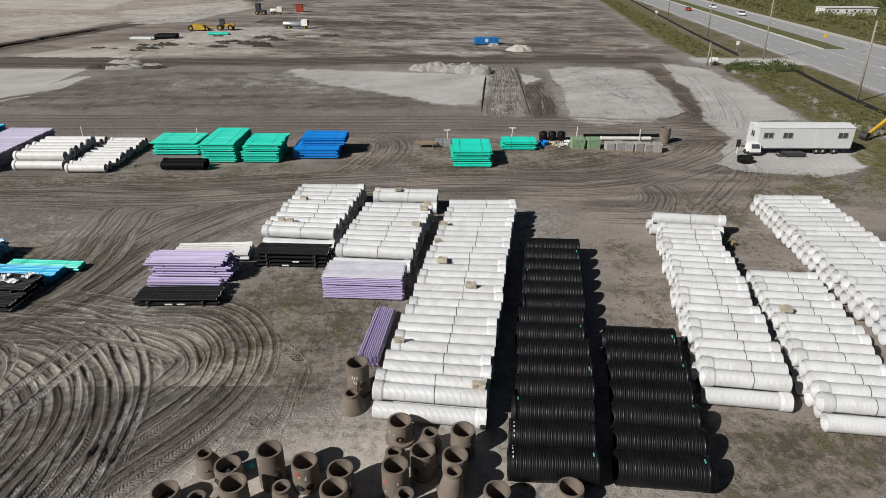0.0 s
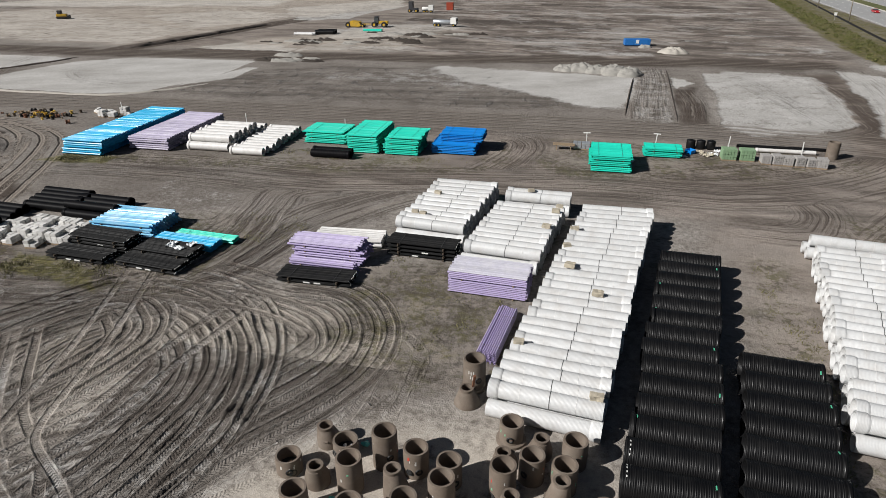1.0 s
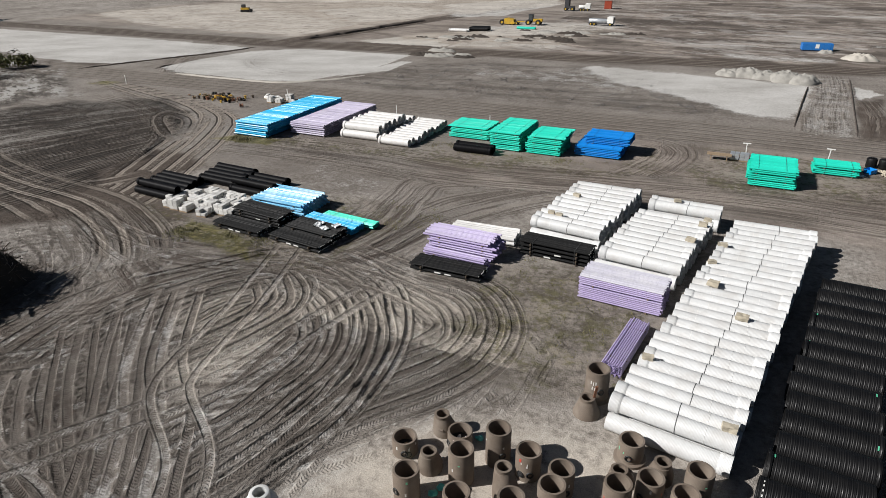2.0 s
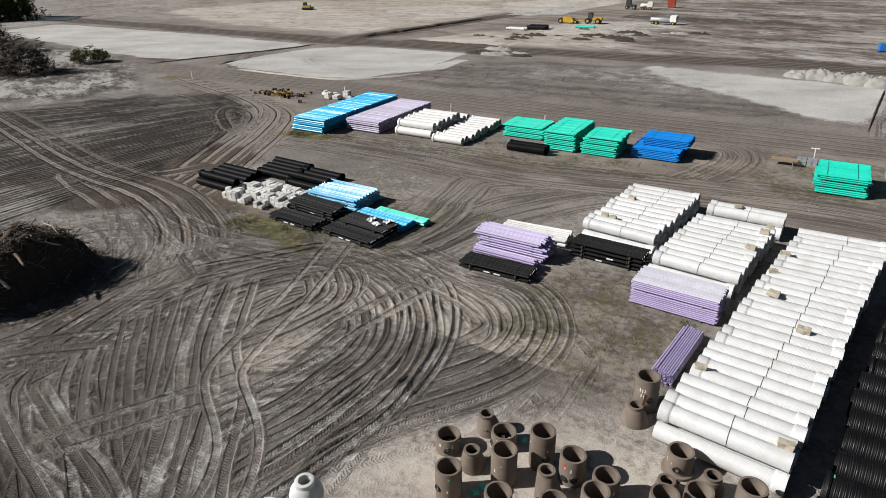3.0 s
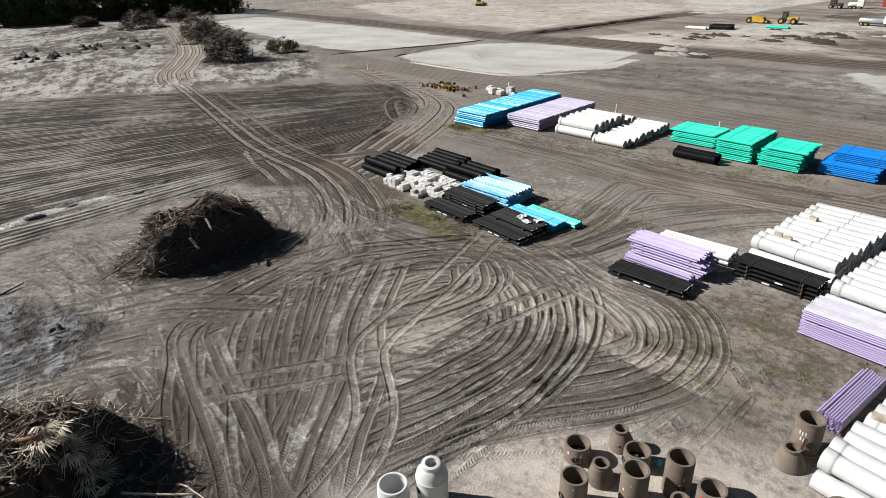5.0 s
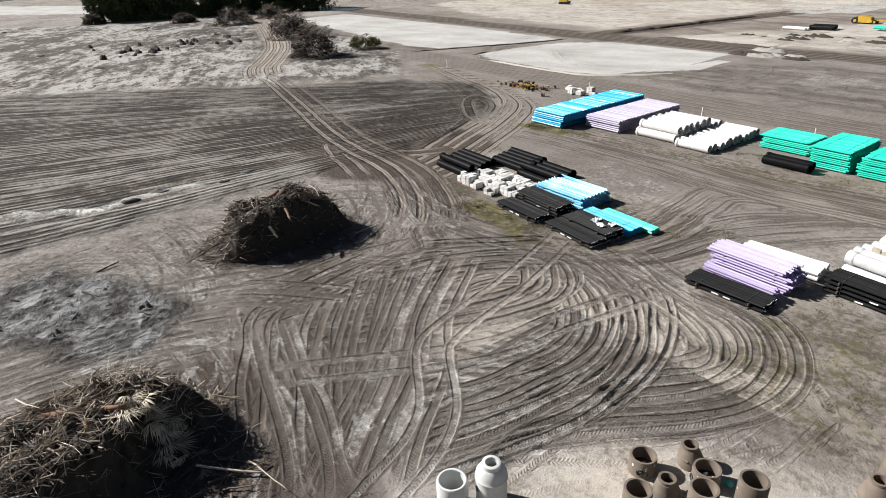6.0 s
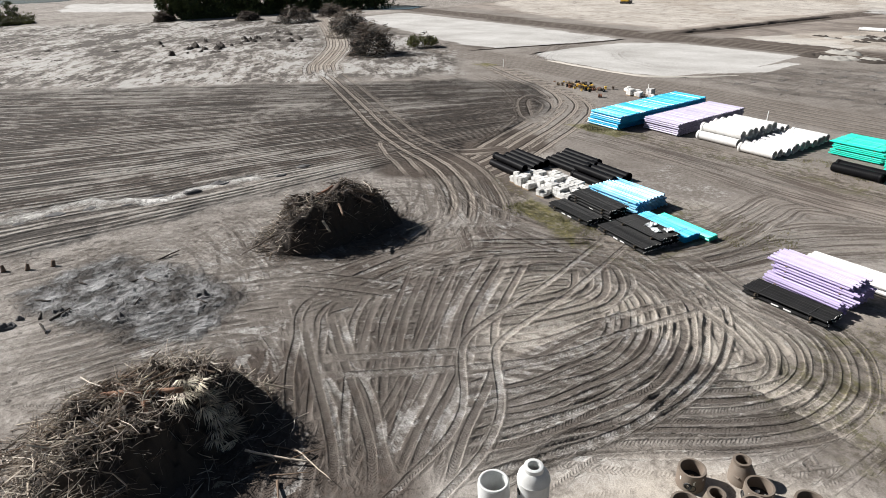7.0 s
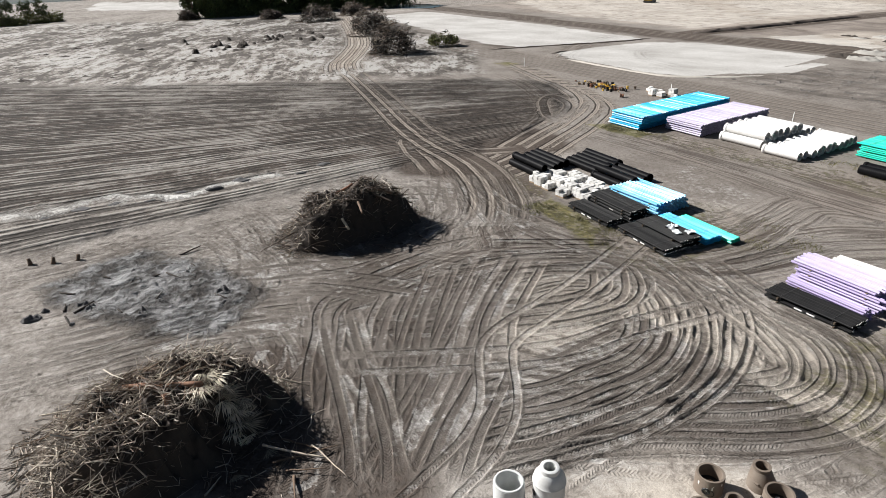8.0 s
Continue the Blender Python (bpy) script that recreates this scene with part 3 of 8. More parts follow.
RING2 = [(-22, 0), (-24.2, 3.5), (-26.6, 7), (-30.5, 9.5), (-36, 9.8), (-42, 6), (-46.5, -0.6), (-46.8, -9)]
WEST = [(-20, 63.5), (-30, 59), (-30.3, 53), (-29.4, 45.2), (-32, 38), (-38.8, 34.3), (-47.3, 34.1), (-60, 38)]
EAST = [(-44.6, 20), (-40, 23.3), (-37.7, 29.7), (-32.6, 35.6), (-28.1, 40.5), (-26.5, 47.3), (-24, 55), (-12, 64.5), (2, 68.5)]
HAUL_A = [(-75, 62), (-47.9, 63.5), (-29.1, 62.8), (-13.7, 65.2), (1.7, 67.5), (18.3, 67.5), (32.8, 75.5), (43.8, 89)]
HAUL_B = [(-50, 34.5), (-38, 35), (-31.5, 37.4), (-27.1, 41.1), (-24.7, 49), (-20, 56.7), (-11.3, 66.7), (-7.2, 80), (-13.6, 84.5), (-40, 86)]
MID = [(-13.2, 36), (-13.4, 29.7), (-14.8, 26.3), (-17.3, 22), (-22, 16)]
MID2 = [(-20.4, 36.5), (-16.1, 32.5), (-14.3, 29.2), (-17.1, 24.6), (-20.1, 21.6), (-28, 16)]
NORTH = [(-60, 38), (-62.8, 45.3), (-68.6, 55.5), (-77, 66), (-93, 74), (-108, 77)]
FIELDWAY = [(-104, 42.6), (-82.5, 38.8), (-63.8, 36.6), (-55.3, 34.5), (-44.8, 30.3), (-36, 26)]
DIAG = [(-22.7, 4.8), (-25.1, 8.2), (-28.4, 12), (-35.7, 15.1), (-41, 24), (-47, 33)]
A1 = [(-41, 26), (-36.4, 32.2), (-33.4, 35), (-29.6, 35.2), (-25.6, 34), (-22.7, 31.6), (-20.9, 28.9), (-19.9, 25.5), (-19.8, 21.7), (-20.6, 16.8), (-21.8, 12.1)]
A2 = [(-33.3, 24.3), (-32.4, 28.8), (-29.8, 31.7), (-27.2, 31.7), (-24.7, 29.9), (-23.2, 27.8), (-22.7, 25.5), (-22.8, 22.8), (-23.2, 19.7), (-24.2, 15.8), (-24.3, 12.4), (-23.6, 9.2)]
A3 = [(-38.5, 20), (-37.2, 26.9), (-34.9, 31.6), (-32.4, 33.6), (-29.7, 32.6), (-28.4, 30.3), (-28.6, 27.2), (-30, 23.7), (-32, 20.1), (-35, 15.2), (-36.7, 12.8)]
B_LINES = ([(-37.9, 17.7), (-34.9, 15), (-30.2, 12.4), (-23.6, 9.6), (-20.6, 8.7)], [(-40, 23), (-34.1, 17.5), (-27.2, 12.8), (-23.1, 10.5), (-20.2, 9.3)],
           [(-38.6, 26.7), (-33, 20.5), (-27.6, 15.2), (-24.1, 11.2), (-20.9, 8.2)], [(-37.7, 29), (-31.5, 21.2), (-26.9, 17.2), (-23.1, 12.8), (-20.3, 9.8)],
           [(-37.9, 12), (-32.2, 10.5), (-27.5, 9.5), (-23.9, 8.4), (-21.4, 7.4)])
C_LINES = ([(-43.4, 12.2), (-42.6, 15.8), (-42.1, 20.9), (-41.3, 26.7), (-39.8, 31.9)], [(-40, 11), (-40, 14.7), (-39.9, 19.7), (-40.2, 25.4), (-41.8, 30.1)],
           [(-29.7, 20), (-26.4, 21.4), (-22.8, 23.4), (-19.9, 26.2), (-17.9, 29.8)], [(-30.5, 13), (-26.7, 17.1), (-23.1, 20), (-20.4, 23), (-18.1, 27)])
C7 = [(-33.4, 37.8), (-28.4, 37.7), (-23.7, 35.4), (-20.7, 32.1), (-19, 28.1), (-18.6, 23.4), (-19.4, 17.8), (-19.8, 12.6)]
D_LINES = ([(-29.1, 39.2), (-22.2, 37.4), (-17.7, 35.6), (-15.2, 33.1), (-15, 30.5), (-16.6, 27.3), (-19, 22.8), (-20.7, 18.7), (-21.4, 15.1)],
           [(-21.9, 38.7), (-16.3, 38), (-13.2, 34.8), (-12.6, 30.6), (-13.9, 26.9), (-17.1, 22.5), (-19.3, 18.1), (-20, 13.8)],
           [(-37.6, 33.9), (-31.9, 34.9), (-25.9, 32.9), (-22.5, 30.2), (-21.1, 27), (-20.9, 23.5), (-21.7, 19.2), (-22.3, 15.1), (-21.8, 11.8)],
           [(-27.7, 7.8), (-31.6, 9.6), (-35.7, 11.4), (-38.9, 13.4), (-40.6, 18.8), (-41.4, 24.3)], [(-44.8, 11.1), (-42.2, 14.3), (-36.8, 18.6), (-32.5, 22.6), (-29, 27.5)])
APRON = ([(-70, -22), (-66.2, -3.6), (-64, 4), (-63.4, 12.5), (-64.2, 22), (-68, 36)], [(-62, -20), (-59, -6), (-60.5, 8), (-62, 18), (-58, 30), (-50, 34)],
         [(-52, -18), (-50.5, -8), (-49, 2), (-48.5, 14), (-52, 28), (-64, 36)], [(-66, -8), (-57, 6), (-50, 11), (-42, 12), (-34, 9)], [(-70, 6), (-60, 12), (-47, 10), (-36, 4)])

FLOWS = ((HAUL_A, 6.5), ([(-160, 91), (-67, 92), (10, 92), (30, 90), (44, 88)], 6.0), ([(-330, 150), (-216, 147), (-163, 144), (-115, 143), (-55, 146), (2.5, 151), (60, 152)], 5.5),
         ([(-121, 146), (-113.4, 177), (-106, 215), (-96, 252), (-92, 313), (-80, 420)], 5.0), ([(14, 146), (13.5, 130), (11.5, 112), (10.5, 96), (9, 86)], 4.0),
         ([(40, 147), (43.3, 128), (41.6, 105.5), (40.6, 97.6), (32, 91.6), (21.9, 88.3)], 3.5), ([(55, 153), (51.6, 122.6), (46, 99.5), (40.6, 87.6), (30.6, 79.9), (15.7, 73), (5, 68.8)], 4.5),
         ([(1.6, 66.8), (12, 70), (20.8, 68.9), (24.2, 63.3), (21.4, 57.6), (14, 57.6)], 3.5), ([(25.3, 54), (32.6, 63.4), (38, 71), (38, 79), (38.7, 89)], 3.5),
         (NORTH, 5.0), (WEST, 4.0), (HAUL_B, 4.0), (EAST, 3.5), (FIELDWAY[2:], 3.0), (TWO_TRACK, 4.5), ([(-140, 150), (-128, 118), (-122, 108), (-112, 97), (-95, 93)], 4.0),
         ([(-108.6, 132.2), (-112.7, 124.5), (-107.6, 115.2), (-97.6, 108.7), (-84, 106)], 3.0), ([(30, 136), (33, 115), (36, 96)], 3.5), ([(18, 124), (18.5, 110), (16.8, 96)], 2.2))
for line, half in FLOWS:
    flow(line, half)
track([(-160, 91), (-110, 91.5), (-67, 92), (10, 92), (30, 90), (44, 88)], 5.6, 0.55)
track([(-330, 150), (-216, 147), (-163, 144), (-115, 143), (-55, 146), (2.5, 151), (60, 152)], 4.6, 0.5)
track(TWO_TRACK, 5.2)
for ox, oy in ((6.5, 0.5), (3.4, 0.4), (-0.4, 0.2)):
    track([(x + ox, y + oy) for x, y in TURNOUT], 1.8, 0.9)
track([(-71, 60.3), (-75.8, 62), (-82.9, 67.1), (-84.5, 70.5), (-78.3, 68.5), (-73, 62.5)], 1.5, 0.8)
track([(-61, 33.4), (-66, 34.6), (-71.9, 35.9), (-76.5, 37.8), (-72, 39.6), (-66, 42.5), (-63, 48)], 1.5, 0.9)
track([(x + 2, y + 2.6) for x, y in CROSSING], 1.6, 0.5)
track(CROSSING, 1.9)
rs = random.Random(4)


def drive(line, passes, spread, depth, jitter=0.16):
    """Passes side by side along one line."""
    order = [(k + 0.5) / passes * 2 - 1 for k in range(passes)]
    rs.shuffle(order)
    for f in order:
        jig = [(x + rs.gauss(0, jitter), y + rs.gauss(0, jitter)) for x, y in line]
        ruts(jig, spread * (f + rs.uniform(-0.5, 0.5) / passes), rs.choice((1.8, 2.0, 2.2, 2.4)), rs.uniform(0.34, 0.6), depth * rs.choice((0.4, 0.6, 0.8, 1.0, 1.2, 1.5)), rs.choice((0.3, 0.7, 1.0, 1.0)), rs.choice((0.0, 0.1, 0.25, 0.4, 0.6)), rs.choice((0.0, 0.0, 0.2, 0.4)))


for line, passes, spread, depth in ((HAUL_B[:7], 8, 3.6, 0.06), (WEST, 7, 3.0, 0.06), (FIELDWAY, 4, 1.5, 0.06),
                                    (RING, 6, 3.0, 0.06), (RING2, 6, 2.6, 0.06)):
    drive(line, passes, spread, depth, 0.3)
for line in APRON:
    drive(line, 4, 2.6, 0.07, 0.3)
def stray(n, away, lines):
    """Single passes that leave the beaten lines and cross them."""
    for k in range(n):
        line = rs.choice(lines)
        a = rs.randrange(0, len(line) - 3)
        dx, dy, turn = rs.gauss(0, away), rs.gauss(0, away), radians(rs.gauss(0, 14))
        cx, cy = line[a]
        c, t = math.cos(turn), math.sin(turn)
        pts = [(cx + c * (x - cx) - t * (y - cy) + dx, cy + t * (x - cx) + c * (y - cy) + dy) for x, y in line[a:a + rs.randint(3, 6)]]
        ruts(pts, rs.uniform(-3, 3), rs.choice((1.9, 2.2)), rs.uniform(0.42, 0.6), rs.uniform(0.025, 0.065), rs.choice((0.6, 1.0)), rs.choice((0.0, 0.1, 0.3, 0.5)), rs.choice((0.0, 0.2, 0.4)))


stray(70, 3.5, (OUTER, INNER, LEGS, CROSS, RING, RING2, RING2, WEST, EAST, MID, MID2, DIAG, HAUL_B, *APRON))
for line, passes, spread, depth in ((EAST, 4, 2.6, 0.06), (CROSS, 6, 3.4, 0.045), (DIAG, 2, 1.8, 0.06), (LEGS, 6, 3.6, 0.05), (MID, 3, 1.8, 0.06), (MID2, 3, 1.8, 0.07)):
    drive(line, passes, spread, depth)
stray(24, 3.0, (OUTER, LEGS, CROSS, DIAG, B_LINES[1], D_LINES[0], D_LINES[2], A1))
for line in C_LINES:
    drive(line, 3, 1.7, 0.05)
drive(D_LINES[3], 2, 1.6, 0.08)
drive(D_LINES[4], 2, 1.4, 0.07)
for line in D_LINES[:3]:
    drive(line, 3, 1.4, 0.095, 0.16)
drive(C7, 2, 0.8, 0.1, 0.08)
drive(A1, 4, 1.8, 0.09, 0.2)
drive(A2, 4, 1.7, 0.09, 0.2)
drive(A3, 3, 1.2, 0.08, 0.2)
for line in B_LINES:
    drive(line, 2, 1.0, 0.07, 0.15)
stray(3, 2.5, (OUTER, LEGS, CROSS, DIAG, B_LINES[1], D_LINES[0]))
# the soil lies level under what stands on it
for x0, x1, y0, y1 in ((-5, 9, 26, 58.5), (-10, 1, 43.5, 60), (-17, -7, 47, 62), (-16, -8, 44.5, 48), (-10, -2, 39, 44), (3, 16, 21, 49), (14, 40, 25, 62),
                       (-24, -14, 38.5, 49), (-64, -28, 38, 53), (-67, -36, 64, 82), (-37, -10, 69, 82), (-12.5, 6, 11, 31), (-4, 32, 70, 85), (38, 56, 73, 82)):
    i0, i1 = np.searchsorted(GX, (x0, x1))
    j0, j1 = np.searchsorted(GY, (y0, y1))
    HEIGHT[i0:i1, j0:j1] = np.clip(HEIGHT[i0:i1, j0:j1], -0.05, 0.02) * 0.4
    FIELDS["tm"][i0:i1, j0:j1] *= 0.25
HEIGHT += np.where(FIELDS["rough"] > 0.05, FIELDS["rough"] * 0.12 * lattice_noise(PX * 0.4 + PY * 0.9, (PX * 0.9 - PY * 0.4) * 6, 14.0, 51, 3), 0)
# ash and clods heaped where brush was burnt
HEIGHT += FIELDS["ash"] * (PY < 30) * (0.55 * np.maximum(lattice_noise(PX, PY, 3.4, 71, 2), 0) * (0.4 + np.abs(lattice_noise(PX, PY, 0.9, 73, 2))) + 0.45 * np.abs(lattice_noise(PX, PY, 0.8, 77, 3)))
FIELDS["dark"] += 0.6 * FIELDS["ash"] * np.clip(3 * lattice_noise(PX, PY, 1.3, 79, 3), 0, 1)
# trodden smooth sand round the manhole rings
i0, i1 = np.searchsorted(GX, (-26, 8))
j0, j1 = np.searchsorted(GY, (3, 30))
bare = np.clip((np.hypot((PX[i0:i1, j0:j1] + 4.5) / 11.5, (PY[i0:i1, j0:j1] - 16) / 10) + 0.15 * WARPX[i0:i1, j0:j1] - 0.8) * 3, 0, 1)
FIELDS["tm"][i0:i1, j0:j1] *= bare
FIELDS["dark"][i0:i1, j0:j1] *= 0.2 + 0.8 * bare
HEIGHT[i0:i1, j0:j1] *= 0.25 + 0.75 * bare
FIELDS["tan"][i0:i1, j0:j1] = 0.85 * (1 - bare)
FIELDS["tb"][i0:i1, j0:j1] *= bare


def ground_mesh():
    nx, ny = PX.shape
    co = np.stack([PX, PY, HEIGHT], -1).reshape(-1, 3)
    idx = np.arange(nx * ny).reshape(nx, ny)
    quads = np.stack([idx[:-1, :-1], idx[1:, :-1], idx[1:, 1:], idx[:-1, 1:]], -1).reshape(-1, 4)
    me = bpy.data.meshes.new("ground")
    me.vertices.add(len(co))
    me.vertices.foreach_set("co", co.astype(np.float32).ravel())
    me.loops.add(quads.size)
    me.loops.foreach_set("vertex_index", quads.astype(np.int32).ravel())
    me.polygons.add(len(quads))
    me.polygons.foreach_set("loop_start", np.arange(0, quads.size, 4, dtype=np.int32))
    me.polygons.foreach_set("use_smooth", np.ones(len(quads), dtype=bool))
    for k, f in FIELDS.items():
        me.attributes.new(k, "FLOAT", "POINT").data.foreach_set("value", f.astype(np.float32).ravel())
    me.update()
    return me


def ground_material():
    m = bpy.data.materials.new("sandy_soil")
    m.use_nodes = True
    nt = m.node_tree
    N, L = nt.nodes, nt.links
    b = N["Principled BSDF"]
    b.inputs["Roughness"].default_value, b.inputs["Specular IOR Level"].default_value = 0.95, 0.15
    geo = N.new("ShaderNodeNewGeometry")

    def noise_tex(scale, detail=4, stretch=None, rough=0.6):
        n = N.new("ShaderNodeTexNoise")
        n.inputs["Scale"].default_value, n.inputs["Detail"].default_value, n.inputs["Roughness"].default_value = scale, detail, rough
        src = geo.outputs["Position"]
        if stretch:
            mp = N.new("ShaderNodeMapping")
            mp.vector_type = "TEXTURE"
            mp.inputs["Scale"].default_value, mp.inputs["Rotation"].default_value = stretch[0], (0, 0, stretch[1])
            L.new(src, mp.inputs["Vector"])
            src = mp.outputs["Vector"]
        L.new(src, n.inputs["Vector"])
        return n.outputs["Fac"]

    def attr(name):
        a = N.new("ShaderNodeAttribute")
        a.attribute_name = name
        return a.outputs["Fac"]

    def calc(op, a, c=None, clamp=False):
        n = N.new("ShaderNodeMath")
        n.operation, n.use_clamp = op, clamp
        for k, v in enumerate((a, c)):
            if v is None:
                continue
            if isinstance(v, (int, float)):
                n.inputs[k].default_value = v
            else:
                L.new(v, n.inputs[k])
        return n.outputs[0]

    def ranged(v, a, c, lo=0.0, hi=1.0):
        n = N.new("ShaderNodeMapRange")
        for key, val in (("From Min", a), ("From Max", c), ("To Min", lo), ("To Max", hi)):
            n.inputs[key].default_value = val
        L.new(v, n.inputs["Value"])
        return n.outputs[0]

    def mix(fac, a, c):
        n = N.new("ShaderNodeMix")
        n.data_type = "RGBA"
        L.new(fac, n.inputs["Factor"])
        for k, v in ((6, a), (7, c)):
            if isinstance(v, tuple):
                n.inputs[k].default_value = (*v, 1)
            else:
                L.new(v, n.inputs[k])
        return n.outputs[2]

    def along_noise(u, v, su, sv, detail=5, rough=0.62):
        """Noise in the run of a line: u along it, v across it."""
        c, n = N.new("ShaderNodeCombineXYZ"), N.new("ShaderNodeTexNoise")
        L.new(calc("MULTIPLY", u, su), c.inputs[0]), L.new(calc("MULTIPLY", v, sv), c.inputs[1])
        n.inputs["Scale"].default_value, n.inputs["Detail"].default_value, n.inputs["Roughness"].default_value = 1.0, detail, rough
        L.new(c.outputs[0], n.inputs["Vector"])
        return n.outputs["Fac"]

    patch = noise_tex(0.13, 6)
    broad, mid, fine, grit = noise_tex(0.05, 4), noise_tex(0.35, 6), noise_tex(2.2, 6, None, 0.68), noise_tex(14.0, 4)
    tone = calc("ADD", calc("MULTIPLY", broad, 0.5), calc("ADD", calc("MULTIPLY", mid, 0.6), calc("MULTIPLY", fine, 0.8)))
    base = mix(ranged(tone, 0.8, 1.1), (0.165, 0.144, 0.125), (0.425, 0.393, 0.357))
    base = mix(ranged(patch, 0.52, 0.68, 0.0, 0.4), base, (0.112, 0.095, 0.082))
    edge = calc("ADD", calc("MULTIPLY", fine, 0.5), calc("MULTIPLY", mid, 0.7))
    # brown graded subsoil, scraped in long streaks
    scrape = noise_tex(1.0, 8, ((20.0, 7.0, 1.0), radians(-8)), 0.62)
    base = mix(calc("MULTIPLY", attr("umber"), 0.9), base, mix(ranged(scrape, 0.43, 0.55), (0.15, 0.116, 0.096), (0.47, 0.4, 0.345)))
    # patches and stripes of damp, dark soil, and the shadow laid beside the heap
    dark = ranged(calc("ADD", attr("dark"), calc("MULTIPLY", calc("SUBTRACT", edge, 0.6), 1.1)), 0.22, 0.8)
    dark = calc("MULTIPLY", dark, ranged(attr("dark"), 0.0, 0.12))
    base = mix(dark, base, mix(ranged(fine, 0.35, 0.65), (0.05, 0.039, 0.032), (0.115, 0.092, 0.077)))
    lines = noise_tex(1.0, 7, ((20.0, 2.6, 1.0), radians(2)), 0.62)
    # plough lines: uneven rows that fan out over the field, broken by later work
    xyz = N.new("ShaderNodeSeparateXYZ")
    L.new(geo.outputs["Position"], xyz.inputs[0])
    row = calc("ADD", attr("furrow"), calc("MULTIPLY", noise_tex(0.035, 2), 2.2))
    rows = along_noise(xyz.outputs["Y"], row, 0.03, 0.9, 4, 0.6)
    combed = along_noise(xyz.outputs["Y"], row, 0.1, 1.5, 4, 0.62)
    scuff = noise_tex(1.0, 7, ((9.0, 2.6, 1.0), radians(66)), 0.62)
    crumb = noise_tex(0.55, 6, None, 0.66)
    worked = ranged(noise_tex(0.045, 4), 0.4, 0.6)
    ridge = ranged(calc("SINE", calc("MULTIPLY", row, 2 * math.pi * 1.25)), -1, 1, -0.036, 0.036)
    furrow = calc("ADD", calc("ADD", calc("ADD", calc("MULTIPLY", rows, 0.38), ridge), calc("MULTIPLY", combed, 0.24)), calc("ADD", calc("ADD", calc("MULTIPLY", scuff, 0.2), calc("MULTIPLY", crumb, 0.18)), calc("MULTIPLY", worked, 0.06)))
    lines2 = noise_tex(1.0, 8, ((26.0, 5.0, 1.0), radians(4)), 0.66)
    base = mix(calc("MULTIPLY", attr("stripe"), ranged(lines2, 0.52, 0.6, 0.0, 0.85)), base, (0.075, 0.06, 0.05))
    base = mix(calc("MULTIPLY", attr("stripe"), ranged(lines2, 0.42, 0.3, 0.0, 0.6)), base, (0.42, 0.39, 0.35))
    stripe = calc("MULTIPLY", attr("stripe"), ranged(lines, 0.47, 0.57))
    base = mix(stripe, base, (0.08, 0.07, 0.062))
    # row colour follows row height: troughs darker, crests paler
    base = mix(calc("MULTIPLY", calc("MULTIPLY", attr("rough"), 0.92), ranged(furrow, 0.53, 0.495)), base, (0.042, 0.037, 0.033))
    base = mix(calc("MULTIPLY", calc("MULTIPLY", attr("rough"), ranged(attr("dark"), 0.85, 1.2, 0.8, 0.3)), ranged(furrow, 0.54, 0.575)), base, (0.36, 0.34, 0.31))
    # wheel streaks along the driven ways
    across = calc("ADD", attr("fv"), calc("MULTIPLY", mid, 0.7))
    wheel = along_noise(attr("fu"), across, 0.06, 2.3, 5, 0.66)
    base = mix(calc("MULTIPLY", attr("fm"), ranged(wheel, 0.5, 0.57, 0.0, 0.75)), base, (0.085, 0.066, 0.054))
    base = mix(calc("MULTIPLY", attr("fm"), ranged(wheel, 0.47, 0.39, 0.0, 0.65)), base, (0.31, 0.27, 0.233))
    # pale washed sand
    sand = ranged(calc("ADD", attr("sand"), calc("MULTIPLY", calc("SUBTRACT", edge, 0.6), 1.2)), 0.36, 0.66)
    sand = calc("MULTIPLY", sand, ranged(attr("sand"), 0.0, 0.15))
    wash = noise_tex(1.0, 7, ((16.0, 9.0, 1.0), radians(20)), 0.66)
    base = mix(sand, base, mix(ranged(calc("ADD", calc("MULTIPLY", fine, 0.4), calc("MULTIPLY", wash, 0.6)), 0.38, 0.6), (0.4, 0.384, 0.358), (0.62, 0.607, 0.582)))
    base = mix(calc("MULTIPLY", calc("MULTIPLY", attr("fm"), sand), ranged(wheel, 0.5, 0.66, 0.0, 0.6)), base, (0.16, 0.145, 0.13))
    # dry tan sand, trodden smooth
    base = mix(calc("MULTIPLY", attr("tan"), ranged(edge, 0.45, 0.62)), base, mix(ranged(wash, 0.4, 0.6), (0.47, 0.415, 0.35), (0.64, 0.58, 0.5)))
    mott = calc("ADD", calc("MULTIPLY", noise_tex(1.0, 8, ((2.8, 7.5, 1.0), radians(66)), 0.72), 0.52), calc("MULTIPLY", noise_tex(1.0, 6, ((16.0, 34.0, 1.0), radians(62)), 0.62), 0.48))
    base = mix(calc("MULTIPLY", attr("mottle"), ranged(mott, 0.5, 0.535, 0.0, 0.95)), base, (0.095, 0.085, 0.076))
    base = mix(calc("MULTIPLY", attr("mottle"), ranged(mott, 0.487, 0.455, 0.0, 0.9)), base, (0.5, 0.485, 0.46))
    specks = noise_tex(1.0, 5, ((1.3, 4.0, 1.0), radians(66)), 0.6)
    base = mix(calc("MULTIPLY", attr("mottle"), ranged(specks, 0.58, 0.63, 0.0, 0.9)), base, (0.045, 0.038, 0.032))
    base = mix(attr("along"), base, mix(ranged(mid, 0.35, 0.65), (0.29, 0.25, 0.205), (0.5, 0.45, 0.385)))
    base = mix(calc("MULTIPLY", attr("along"), ranged(wheel, 0.5, 0.6)), base, (0.15, 0.115, 0.088))
